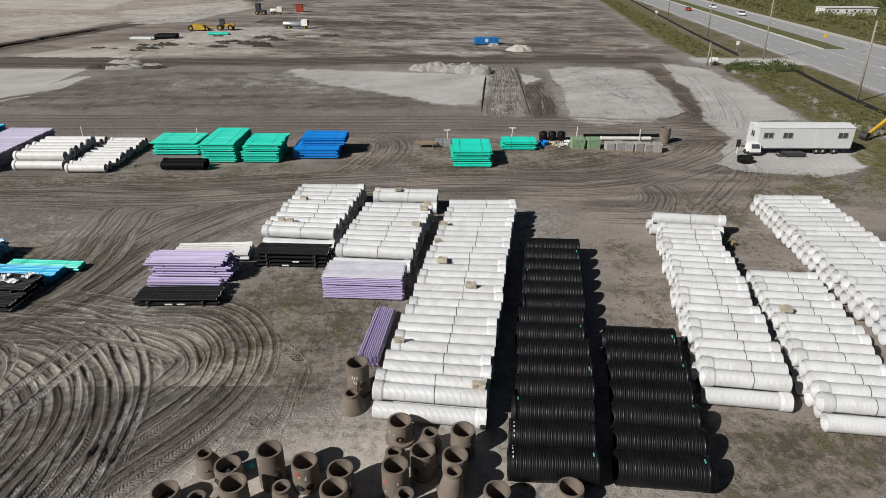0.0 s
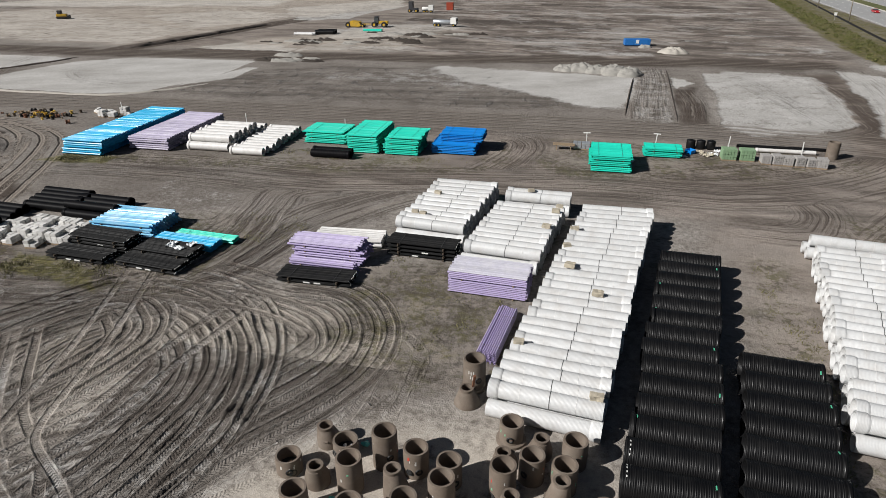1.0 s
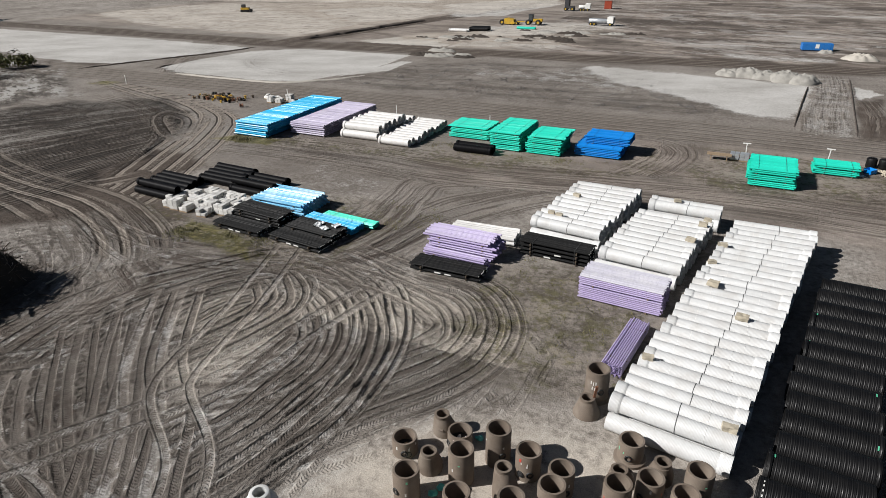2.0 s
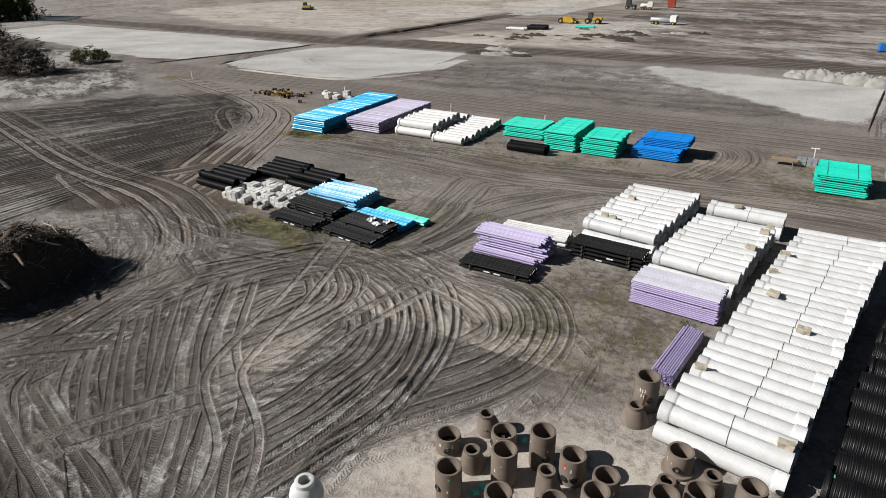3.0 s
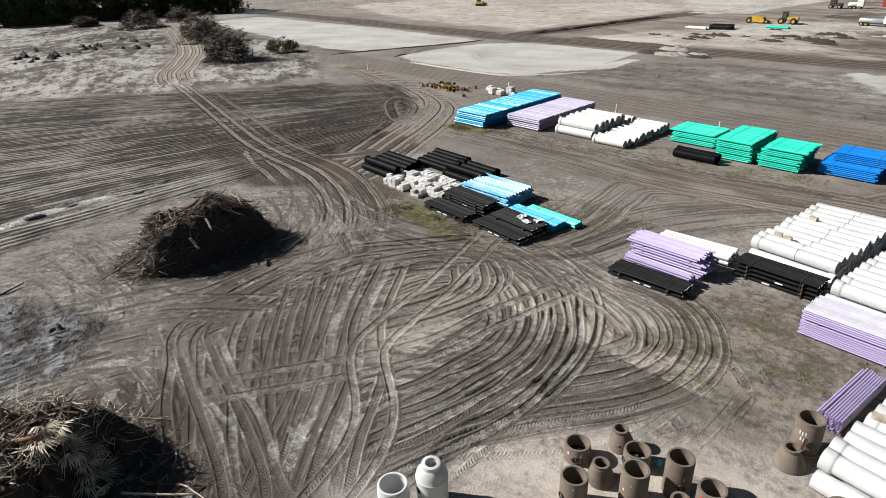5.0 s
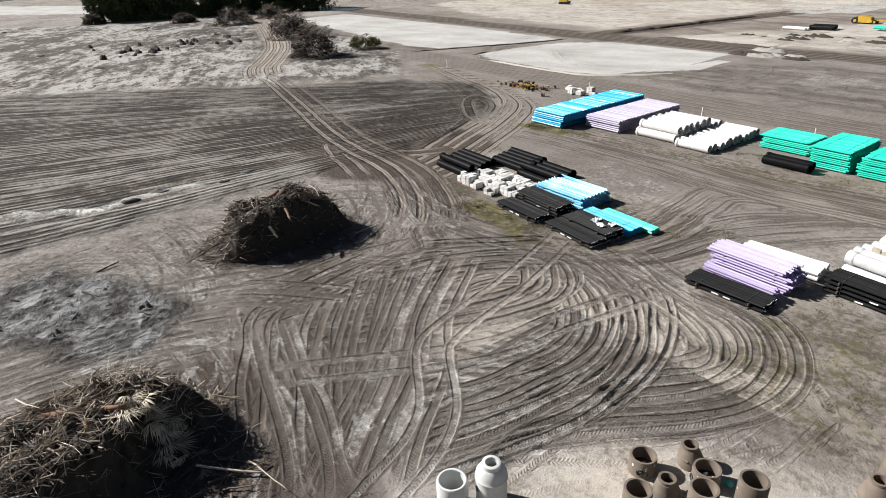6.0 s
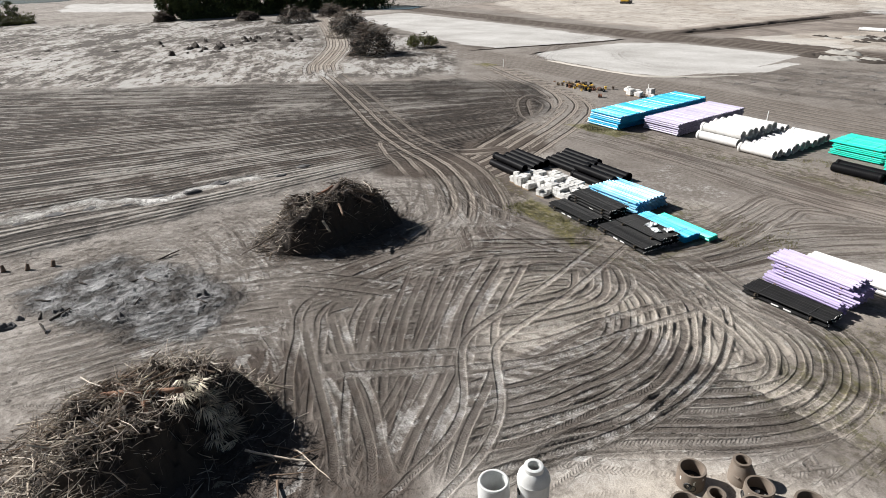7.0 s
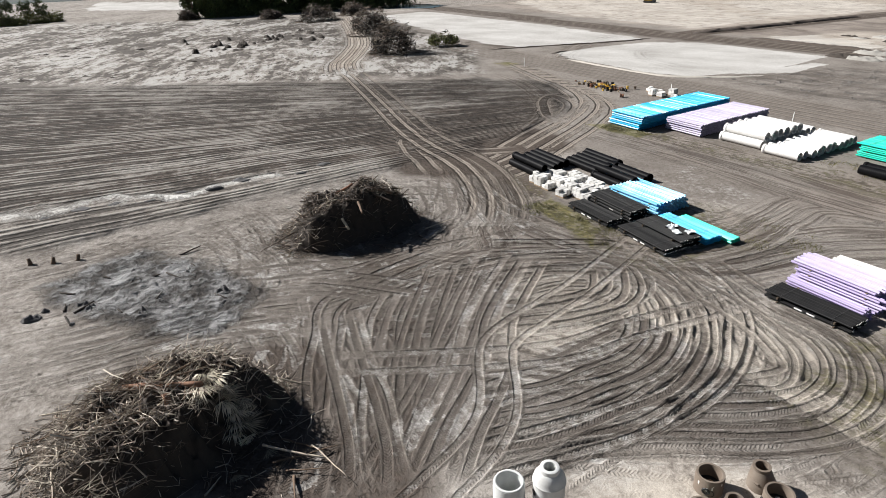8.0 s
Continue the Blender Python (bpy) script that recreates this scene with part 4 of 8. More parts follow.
    # single wheeled passes: two pale beds between dark crumbled edges
    bedway = calc("ABSOLUTE", calc("SUBTRACT", calc("MODULO", calc("ABSOLUTE", calc("ADD", attr("fv"), calc("MULTIPLY", calc("SUBTRACT", mid, 0.5), 0.5))), 1.9), 0.95))
    base = mix(calc("MULTIPLY", attr("fw"), calc("MULTIPLY", ranged(bedway, 0.62, 0.5), ranged(crumb, 0.36, 0.5, 0.3, 0.95))), base, (0.062, 0.05, 0.041))
    base = mix(calc("MULTIPLY", attr("fw"), calc("MULTIPLY", ranged(bedway, 0.34, 0.24), ranged(fine, 0.3, 0.5, 0.35, 0.95))), base, (0.36, 0.315, 0.27))
    base = mix(calc("MULTIPLY", attr("fw"), ranged(bedway, 0.09, 0.04, 0.0, 0.6)), base, (0.12, 0.098, 0.082))
    ash = ranged(calc("ADD", attr("ash"), calc("MULTIPLY", calc("SUBTRACT", edge, 0.6), 1.2)), 0.35, 0.7)
    ash = calc("MULTIPLY", ash, ranged(attr("ash"), 0.0, 0.15))
    base = mix(ash, base, mix(ranged(calc("ADD", calc("MULTIPLY", mid, 0.5), calc("MULTIPLY", crumb, 0.5)), 0.44, 0.58), (0.075, 0.073, 0.072), (0.38, 0.38, 0.38)))
    grass = ranged(calc("ADD", attr("grass"), calc("MULTIPLY", calc("SUBTRACT", edge, 0.62), 2.2)), 0.35, 0.75)
    grass = calc("MULTIPLY", grass, ranged(attr("grass"), 0.0, 0.15))
    base = mix(grass, base, mix(ranged(noise_tex(0.9, 4), 0.35, 0.65), (0.075, 0.076, 0.028), (0.21, 0.185, 0.075)))
    # rank weeds and bare soil between them
    weed = calc("ADD", calc("MULTIPLY", noise_tex(1.5, 7, None, 0.74), 0.6), calc("MULTIPLY", noise_tex(0.22, 4), 0.4))
    base = mix(calc("MULTIPLY", attr("weedy"), ranged(weed, 0.5, 0.55, 0.0, 0.85)), base, mix(ranged(crumb, 0.42, 0.58), (0.062, 0.053, 0.037), (0.12, 0.112, 0.048)))
    base = mix(calc("MULTIPLY", attr("weedy"), ranged(weed, 0.49, 0.43, 0.0, 0.75)), base, (0.34, 0.3, 0.255))
    base = mix(ranged(grit, 0.38, 0.66, 0.0, 0.34), base, (0.1, 0.087, 0.075))
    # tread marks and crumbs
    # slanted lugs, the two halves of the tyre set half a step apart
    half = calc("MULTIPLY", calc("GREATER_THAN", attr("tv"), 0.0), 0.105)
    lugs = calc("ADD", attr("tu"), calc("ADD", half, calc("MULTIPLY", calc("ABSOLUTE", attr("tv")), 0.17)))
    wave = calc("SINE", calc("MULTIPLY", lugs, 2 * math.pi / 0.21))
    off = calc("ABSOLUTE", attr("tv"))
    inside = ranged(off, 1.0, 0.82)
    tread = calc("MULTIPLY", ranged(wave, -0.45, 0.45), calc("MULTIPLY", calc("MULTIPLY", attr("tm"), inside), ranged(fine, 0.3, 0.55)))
    # steep walls and crumbled lips of the ruts, scratches along their beds
    lip = calc("SUBTRACT", ranged(off, 0.98, 1.18), ranged(off, 1.2, 1.7))
    scratch = along_noise(attr("tu"), attr("tv"), 0.5, 5.0, 4, 0.65)
    wall = calc("MULTIPLY", attr("tb"), calc("ADD", calc("SUBTRACT", calc("MULTIPLY", calc("MULTIPLY", lip, ranged(fine, 0.38, 0.6)), 0.5), calc("MULTIPLY", inside, 0.5)), calc("MULTIPLY", scratch, 0.55)))
    clods = noise_tex(6.0, 3)
    # gaps between the lugs are coloured darker for the shade in them
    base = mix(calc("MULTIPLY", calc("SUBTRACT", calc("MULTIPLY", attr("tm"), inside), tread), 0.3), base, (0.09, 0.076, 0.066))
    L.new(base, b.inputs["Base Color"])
    relief = calc("ADD", calc("MULTIPLY", tread, 0.1), calc("ADD", calc("ADD", calc("MULTIPLY", fine, 0.078), calc("MULTIPLY", mid, 0.16)), calc("MULTIPLY", grit, 0.03)))
    relief = calc("ADD", relief, calc("MULTIPLY", ranged(clods, 0.5, 0.75), 0.02))
    relief = calc("ADD", relief, calc("MULTIPLY", calc("MULTIPLY", wheel, attr("fm")), 0.3))
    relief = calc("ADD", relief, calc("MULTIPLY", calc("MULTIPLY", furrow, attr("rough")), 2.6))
    relief = calc("SUBTRACT", relief, calc("MULTIPLY", attr("fw"), ranged(bedway, 0.5, 0.25, 0.0, 0.12)))
    relief = calc("ADD", relief, calc("MULTIPLY", wall, 1.6))
    relief = calc("ADD", relief, calc("MULTIPLY", calc("MULTIPLY", crumb, ash), 0.9))
    relief = calc("MULTIPLY", relief, calc("MULTIPLY", ranged(sand, 0.0, 1.0, 1.0, 0.45), ranged(attr("tan"), 0.0, 1.0, 1.0, 0.3)))
    bp = N.new("ShaderNodeBump")
    bp.inputs["Strength"].default_value, bp.inputs["Distance"].default_value = 1.0, 1.0
    L.new(relief, bp.inputs["Height"])
    L.new(bp.outputs["Normal"], b.inputs["Normal"])
    return m


ground = tagged(new("ground", ground_mesh()), "grey-brown sandy soil crossed by tyre ruts", "ground", kind="structure")
ground.data.materials.append(ground_material())

# ---- building blocks ----
def mesh(name, verts, faces, mats, smooth=(), index=None):
    me = bpy.data.meshes.new(name)
    me.from_pydata([tuple(map(float, v)) for v in verts], [], [tuple(map(int, f)) for f in faces])
    for m in mats if isinstance(mats, (list, tuple)) else [mats]:
        me.materials.append(m)
    if smooth is True:
        me.polygons.foreach_set("use_smooth", [True] * len(me.polygons))
    elif len(smooth):
        me.polygons.foreach_set("use_smooth", list(smooth))
    if index is not None:
        me.polygons.foreach_set("material_index", list(index))
    me.update()
    return me


def lathe(profile, segs, axis="z"):
    """Turns a closed profile of (radius, along) round an axis: verts and faces."""
    v, f, n = [], [], len(profile)
    for k in range(segs):
        a = 2 * math.pi * k / segs
        for r, h in profile:
            c, s = r * math.cos(a), r * math.sin(a)
            v.append((c, s, h) if axis == "z" else (h, c, s))
    for k in range(segs):
        for i in range(n):
            a, b = k * n + i, k * n + (i + 1) % n
            c, d = ((k + 1) % segs) * n + (i + 1) % n, ((k + 1) % segs) * n + i
            f.append((a, d, c, b) if axis == "z" else (a, d, c, b))
    return v, f


def box(x0, y0, z0, x1, y1, z1, bevel=0.0):
    bm = bmesh.new()
    bmesh.ops.create_cube(bm, size=1)
    for v in bm.verts:
        v.co = ((x0 + x1) / 2 + v.co.x * (x1 - x0), (y0 + y1) / 2 + v.co.y * (y1 - y0), (z0 + z1) / 2 + v.co.z * (z1 - z0))
    if bevel:
        bmesh.ops.bevel(bm, geom=bm.edges[:], offset=bevel, segments=2, affect="EDGES")
    v, f = [tuple(a.co) for a in bm.verts], [tuple(a.index for a in p.verts) for p in bm.faces]
    bm.free()
    return v, f


def join(*parts):
    V, Fc = [], []
    for v, f in parts:
        n = len(V)
        V += list(v)
        Fc += [tuple(i + n for i in p) for p in f]
    return V, Fc


def moved(vf, m):
    return [tuple(m @ Vector(v)) for v in vf[0]], vf[1]


def put(name, me, parent=None, m=None, label=""):
    ob = new(name, me)
    if parent is not None:
        ob.parent = parent
    if m is not None:
        ob.matrix_basis = m
    return tagged(ob, label)


def thing(name, m, label, category, group="", kind=""):
    ob = new(name)
    ob.empty_display_size = 0.2
    ob.matrix_basis = m
    return tagged(ob, label, category, group, kind)


def tube(length, outer, inner, segs, bell=0.0, bell_len=0.35):
    """A pipe along x, centred, with a belled socket at its +x end when bell is above 0."""
    h = length / 2
    prof = [(inner, -h), (outer, -h)]
    if bell:
        prof += [(outer, h - bell_len - 0.08), (outer + bell, h - bell_len), (outer + bell, h), (outer + bell - (outer - inner) * 0.8, h), (inner + bell * 0.6, h - bell_len)]
    else:
        prof += [(outer, h)]
    prof += [(inner, h - (bell_len if bell else 0))]
    return lathe(prof, segs, "x")


# ---- large pipes, two and three high ----
R_W = 0.5
W_BARREL = mesh("barrel", *lathe([(0.455, -3.05), (R_W, -3.05), (R_W, 2.75), (0.455, 2.75)], 28, "x"), M_WHITE, True)
W_BELL = mesh("bell", *lathe([(0.46, 2.70), (0.503, 2.70), (0.555, 2.80), (0.565, 2.84), (0.565, 3.22), (0.57, 3.25), (0.57, 3.32), (0.515, 3.32), (0.505, 2.82)], 28, "x"), M_WHITE, True)
W_SHORT = mesh("barrel", *lathe([(0.455, -2.2), (R_W, -2.2), (R_W, 2.0), (0.455, 2.0)], 28, "x"), M_WHITE, True)
W_BELL_S = mesh("bell", *lathe([(0.46, 1.95), (0.503, 1.95), (0.555, 2.05), (0.565, 2.1), (0.565, 2.5), (0.57, 2.53), (0.57, 2.6), (0.515, 2.6), (0.505, 2.07)], 28, "x"), M_WHITE, True)
for me in (W_BARREL, W_BELL, W_SHORT, W_BELL_S):
    me.set_sharp_from_angle(angle=radians(40))


W_STRAP = mesh("strap", *lathe([(0.498, -0.02), (0.51, -0.02), (0.51, 0.02), (0.498, 0.02)], 28, "x"), M_STRAP, True)
W_SEAM = mesh("seam_ring", *lathe([(0.498, -0.012), (0.506, -0.012), (0.506, 0.012), (0.498, 0.012)], 28, "x"), M_GREYWHITE, True)


def white_pipe(m, group, short=False, strap=None):
    p = thing("pipe", m, "large white ribbed plastic pipe stacked in a row", "pipe", group)
    put("barrel", W_SHORT if short else W_BARREL, p)
    put("bell", W_BELL_S if short else W_BELL, p, None, "belled socket end")
    if strap is not None:
        put("strap", W_STRAP, p, pose(strap, 0, 0, 0, 0, 3), "dark binding strap")
        for s in (-1.6, 1.5):
            put("seam_ring", W_SEAM, p, pose(s if not short else s * 0.7, 0, 0))
    return p


def white_row(group, front, back, angle0, angle1, layers=2, short=False, pitch=1.07, skip=()):
    """A long row of pipes: front and back are the plan middles of its first and last pipe."""
    a, b = Vector((*front, 0)), Vector((*back, 0))
    n = max(2, round((b - a).length / pitch) + 1)
    rr = random.Random(group)
    for layer in range(layers):
        for k in range(n - layer):
            if (layer, k) in skip:
                continue
            t = (k + layer / 2) / (n - 1)
            c = a.lerp(b, t)
            ang = angle0 + (angle1 - angle0) * t + rr.uniform(-0.5, 0.5)
            flip = 180 if (k // 2 + layer) % 2 else 0
            slip = rr.uniform(-0.12, 0.12) + (0.12 if flip else -0.12)
            z = 0.565 + layer * 0.92
            white_pipe(pose(c.x + slip, c.y + rr.uniform(-0.03, 0.03), z, rr.uniform(0, 360), 0, ang + flip), group, short,
                       None if layer < layers - 1 else (0.15 + 0.35 * ((k // 2) % 2)) * (-1 if flip else 1))


white_row("long white pipe row", (-0.55, 26.9), (4.45, 56.3), -7, 0)
white_row("middle white pipe row", (-5.3, 44.9), (-3.1, 59.3), -6, -2, skip=((1, 10), (1, 11), (0, 11)))
white_row("western white pipe row", (-12.2, 48.7), (-10.7, 60.6), -6, -1)
white_row("eastern white pipe row", (17.9, 28.2), (22.3, 50.6), -8, -7, short=True)
for y, z in ((51.7, 0.565), (52.8, 0.565), (52.3, 1.485)):
    white_pipe(pose(22.6 + 0.3 * z, y, z, 40 * z, 0, -8), "eastern white pipe row", strap=0.2 if z > 1 else None)
white_row("second eastern white pipe row", (23.6, 25.9), (26.3, 41.6), -8, -6, short=True)
white_row("far eastern white pipe row", (33.0, 31.0), (35.1, 57.6), -5, -1, layers=2)


def ribbed(length, r, pitch, segs):
    h, prof, n = length / 2, [(r * 0.86, -length / 2)], int(length / pitch)
    for k in range(n):
        x = -h + k * pitch
        prof += [(r * 0.982, x), (r, x + pitch * 0.3), (r, x + pitch * 0.6), (r * 0.982, x + pitch * 0.9)]
    prof += [(r * 0.982, h), (r * 0.86, h)]
    return lathe(prof, segs, "x")


B_BARREL = mesh("barrel", *ribbed(4.35, 0.87, 0.11, 36), M_BLACK, True)
B_BAND = mesh("band", *lathe([(0.86, 2.02), (0.895, 2.02), (0.895, 2.24), (0.80, 2.24)], 36, "x"), M_BLACK, True)
M_TAGGREEN = material("green_tag", (0.1, 0.5, 0.3), 0.5)
M_TAGWHITE = material("white_tag", (0.75, 0.75, 0.72), 0.6)
B_TAG = mesh("tag", *box(1.93, -0.11, 0.868, 1.99, 0.11, 0.895), M_TAGGREEN)
B_DOT = mesh("marking", *box(-2.0, -0.05, 0.872, -1.95, 0.05, 0.884), M_TAGWHITE)


def black_row(group, front, back, n, angle):
    a, b = Vector((*front, 0)), Vector((*back, 0))
    rr = random.Random(group)
    for k in range(n):
        c = a.lerp(b, k / (n - 1))
        p = thing("corrugated_pipe", pose(c.x + rr.uniform(-0.15, 0.15), c.y, 0.9, rr.uniform(-20, 40), 0, angle + rr.uniform(-1, 1) + (180 if rr.random() < 0.12 else 0)),
                  "wide black corrugated plastic pipe on bare ground", "pipe", group)
        put("barrel", B_BARREL, p)
        put("band", B_BAND, p)
        if k % 2 == 0:
            put("tag", B_TAG, p, pose(0, 0, 0, rr.uniform(-20, 20), 0, 0), "green paper tag")
        for d in range(4 if rr.random() < 0.28 else 0):
            put("marking", B_DOT, p, pose(0, 0, 0, -30 + 16 * d, 0, 0), "white paint mark")


black_row("first black pipe row", (5.75, 22.8), (9.6, 47.3), 14, -3.5)
black_row("second black pipe row", (10.95, 22.4), (13.25, 33.6), 7, -6)


# ---- bundles of slim pipes ----
M_LABEL = material("paper_label", (0.75, 0.75, 0.72), 0.7)

def small_pipe(name, length, dia, mat, segs=10, bell=True):
    r = dia / 2 * 0.85
    return mesh(name, *tube(length, r, r * 0.86, segs, dia * 0.07 if bell else 0, dia * 1.3), mat, True)


def stack(label, x0, x1, y0, y1, dia, layers, mat, group="", angle=0.0, category="pipe stack", inset=0.0, strap=True, lift=0.12, skew=0.0, segs=8, straggle=0.06, bundle=4, slope=0.0, gap=0.09, stagger=0.0, top=None):
    """A stack of pipes along x in flat bundles with timbers between them. slope: how much the back is set in per layer; skew: shift in x over its depth."""
    cx, cy, length = (x0 + x1) / 2, (y0 + y1) / 2, x1 - x0 - 0.1
    st = thing("pipe_stack", pose(cx, cy, 0, 0, 0, angle), label, category, group)
    pm = small_pipe("pipe", length, dia, mat, segs)
    pm.set_sharp_from_angle(angle=radians(40))
    pt = small_pipe("pipe", length, dia, top, segs) if top else pm
    pt.set_sharp_from_angle(angle=radians(40))
    rr = random.Random(label)
    n = max(1, int(round((y1 - y0) / dia)))
    z, places, beams = lift, [], []
    shove = [rr.uniform(-1, 1) for _ in range(layers)]
    for k in range(layers):
        if k % bundle == 0:
            beams.append(z)
            z += gap if k else 0.0
        m = max(1, n - int(round(slope * k)))
        for i in range(m):
            y = (i + 0.5) * dia - n * dia / 2 + (rr.uniform(0, 0.03) if slope else 0)
            y += 0.05 * (i // 7) - 0.025 * (n // 7)
            places.append((k, i, m, (rr.uniform(-1, 1) * straggle + (stagger if (i + k) % 2 else -stagger) + skew * (i / max(1, n) - 0.5) + inset * shove[k // bundle], y, z + dia / 2)))
        z += dia
    # outermost pipes first: the nearest rows, the top and the ends of layers
    places.sort(key=lambda p: 0 if (p[1] < 2 or p[0] == layers - 1 or p[1] > p[2] - 2) else 1)
    for k, i, m, c in places[:290]:
        put("pipe", pt if k == layers - 1 else pm, st, pose(*c, rr.uniform(0, 360), 0, rr.choice((0, 180))))
    rest = places[290:]
    if rest:
        V, Fc = tube(length, dia / 2 * 0.86, dia / 2 * 0.74, segs, dia * 0.06, dia * 1.1)
        Vn, Fn = np.array(V), np.array(Fc)
        allv = np.concatenate([Vn + np.array(c) for *_, c in rest])
        allf = np.concatenate([Fn + q * len(Vn) for q in range(len(rest))])
        tagged(put("pipes_inside", mesh("pipes_inside", allv, allf, mat, True), st), kind="stuff")
    wide = n * dia / 2
    for q, bz in enumerate(beams):
        for s in (-0.33, 0.33):
            put("timber", mesh("timber", *box(s * length - 0.05, -wide - (0.03 if mat is not M_IRON else 0.12), max(0, bz - 0.09) if q == 0 else bz, s * length + 0.05, wide - (slope * q * bundle * dia) + 0.05, bz + (0.0 if q == 0 else gap - 0.005)), M_WOOD if mat is not M_IRON else M_DUNNAGE), st)
    if mat is M_IRON:
        cap = mesh("end_cap", *lathe([(0.001, 0.0), (dia * 0.3, 0.0), (dia * 0.3, 0.03), (0.001, 0.03)], 8, "x"), M_LABEL)
        for k, i, m, c in places:
            if rr.random() < 0.6:
                put("end_cap", cap, st, pose(c[0] + length / 2 + 0.02, c[1], c[2]), "white end cap")
        for q in range(2):
            zz = lift + dia * (0.5 + (q * 2) % layers)
            put("label_tag", mesh("label_tag", *box(-0.28, -wide - 0.02, zz - 0.06, 0.28, -wide - 0.005, zz + 0.06), M_LABEL), st, pose(-0.5 + q * 0.9, 0, 0), "white paper label")
    if strap:
        for s in (-0.3, 0.3):
            put("strap", mesh("strap", *box(s * length - 0.012, -wide - 0.012, lift, s * length + 0.012, -wide + 0.0, z + 0.004), M_STRAP), st)
            put("strap", mesh("strap", *box(s * length - 0.012, -wide - 0.012, z + 0.004, s * length + 0.012, -wide + max(1, n - slope * (layers - 1)) * dia, z + 0.014), M_STRAP), st)
    return st


stack("tall stack of purple plastic pipes on timbers", -8.6, -2.5, 40.2, 42.7, 0.15, 12, M_PURPLE, angle=-3.5, bundle=7, segs=8, stagger=0.05, top=M_CHALKY, strap=False)
stack("low fanned bundle of purple pipes on grass", -7.0, -1.1, 34.2, 35.5, 0.14, 5, M_PURPLE, angle=83, straggle=0.15, strap=False)
stack("black iron pipes stacked beside white pipes", -15.2, -9.0, 45.4, 47.4, 0.18, 4, M_IRON, angle=-3, bundle=1, gap=0.17)
stack("lower tier of purple pipes in tied bundles", -22.3, -16.6, 41.3, 42.7, 0.2, 4, M_PURPLE, angle=-1, bundle=2, gap=0.05, slope=0.9, stagger=0.09, straggle=0.14, strap=False)
stack("upper tier of faded purple pipes behind", -22.6, -16.4, 42.8, 45.4, 0.2, 8, M_PURPLE, angle=-1, bundle=2, gap=0.05, inset=0.3, slope=0.3, stagger=0.09, straggle=0.14, top=M_FADED, strap=False)
stack("low stack of black iron pipes before purple ones", -22.5, -16.3, 39.2, 41.2, 0.18, 2, M_IRON, angle=1, bundle=1, gap=0.18)
stack("weathered white pipes behind the purple stack", -22.3, -16.0, 46.2, 48.6, 0.4, 2, M_GREYWHITE, angle=3, bundle=2, strap=False)
# middle group
stack("bright blue plastic pipes catching the sun", -43.4, -37.0, 44.0, 48.4, 0.24, 5, M_PALEBLUE, angle=0, slope=0.3, stagger=0.1, strap=False)
stack("low blue and green pipes in a flat bundle", -36.4, -30.2, 42.8, 44.6, 0.2, 3, M_SKYBLUE, angle=-4)
stack("pale green pipes lying beside blue ones", -35.4, -29.2, 44.7, 45.9, 0.2, 2, M_GREEN, angle=-4)
stack("flat stack of black iron pipes with white tags", -43.9, -38.0, 38.8, 40.9, 0.17, 2, M_IRON, angle=-3.5, bundle=1, gap=0.18)
stack("black iron pipes three deep behind others", -43.5, -37.4, 41.2, 43.6, 0.17, 4, M_IRON, angle=-5, bundle=1, gap=0.14)
stack("low rack of black iron pipes on sand", -36.9, -30.9, 38.6, 40.6, 0.17, 2, M_IRON, angle=-6, bundle=1, gap=0.18)
stack("black iron pipes with white rags on top", -36.3, -30.8, 40.4, 42.7, 0.17, 3, M_IRON, angle=-5, bundle=1, gap=0.17)
# far row
stack("long stack of bright blue plastic pipes", -65.0, -59.2, 65.2, 83.2, 0.26, 7, M_SKYBLUE, angle=0, bundle=3, gap=0.08, inset=0.3, stagger=0.05, strap=False)
stack("long stack of faded lavender plastic pipes", -57.9, -52.0, 68.9, 82.6, 0.26, 6, M_LAVENDER, angle=0, bundle=3, gap=0.08, inset=0.3, stagger=0.05, strap=False)
stack("green sewer pipes stacked low", -36.2, -30.4, 76.0, 80.6, 0.2, 7, M_GREEN, bundle=3, inset=0.28, stagger=0.1)
stack("tall stack of green sewer pipes", -28.9, -24.8, 73.0, 80.6, 0.2, 10, M_GREEN, bundle=3, inset=0.28, stagger=0.1)
stack("tall stack of green sewer pipes with ragged ends", -23.8, -19.4, 73.0, 78.0, 0.2, 10, M_GREEN, bundle=3, inset=0.28, straggle=0.15, stagger=0.1)
stack("lower tier of deep blue plastic pipes", -18.0, -12.4, 74.6, 80.2, 0.2, 6, M_BLUE, bundle=6, inset=0.1, slope=0.15, stagger=0.1)
stack("upper tier of deep blue plastic pipes", -17.3, -11.9, 76.2, 79.7, 0.2, 5, M_BLUE, bundle=5, inset=0.1, slope=0.15, stagger=0.1, lift=1.33)
stack("tall stack of green pipes beside a lane", 1.7, 6.3, 71.4, 76.8, 0.2, 9, M_GREEN, bundle=3, inset=0.28, stagger=0.1)
stack("low stack of green pipes", 8.7, 13.1, 78.4, 81.0, 0.2, 5, M_GREEN, bundle=3, inset=0.28, stagger=0.1)


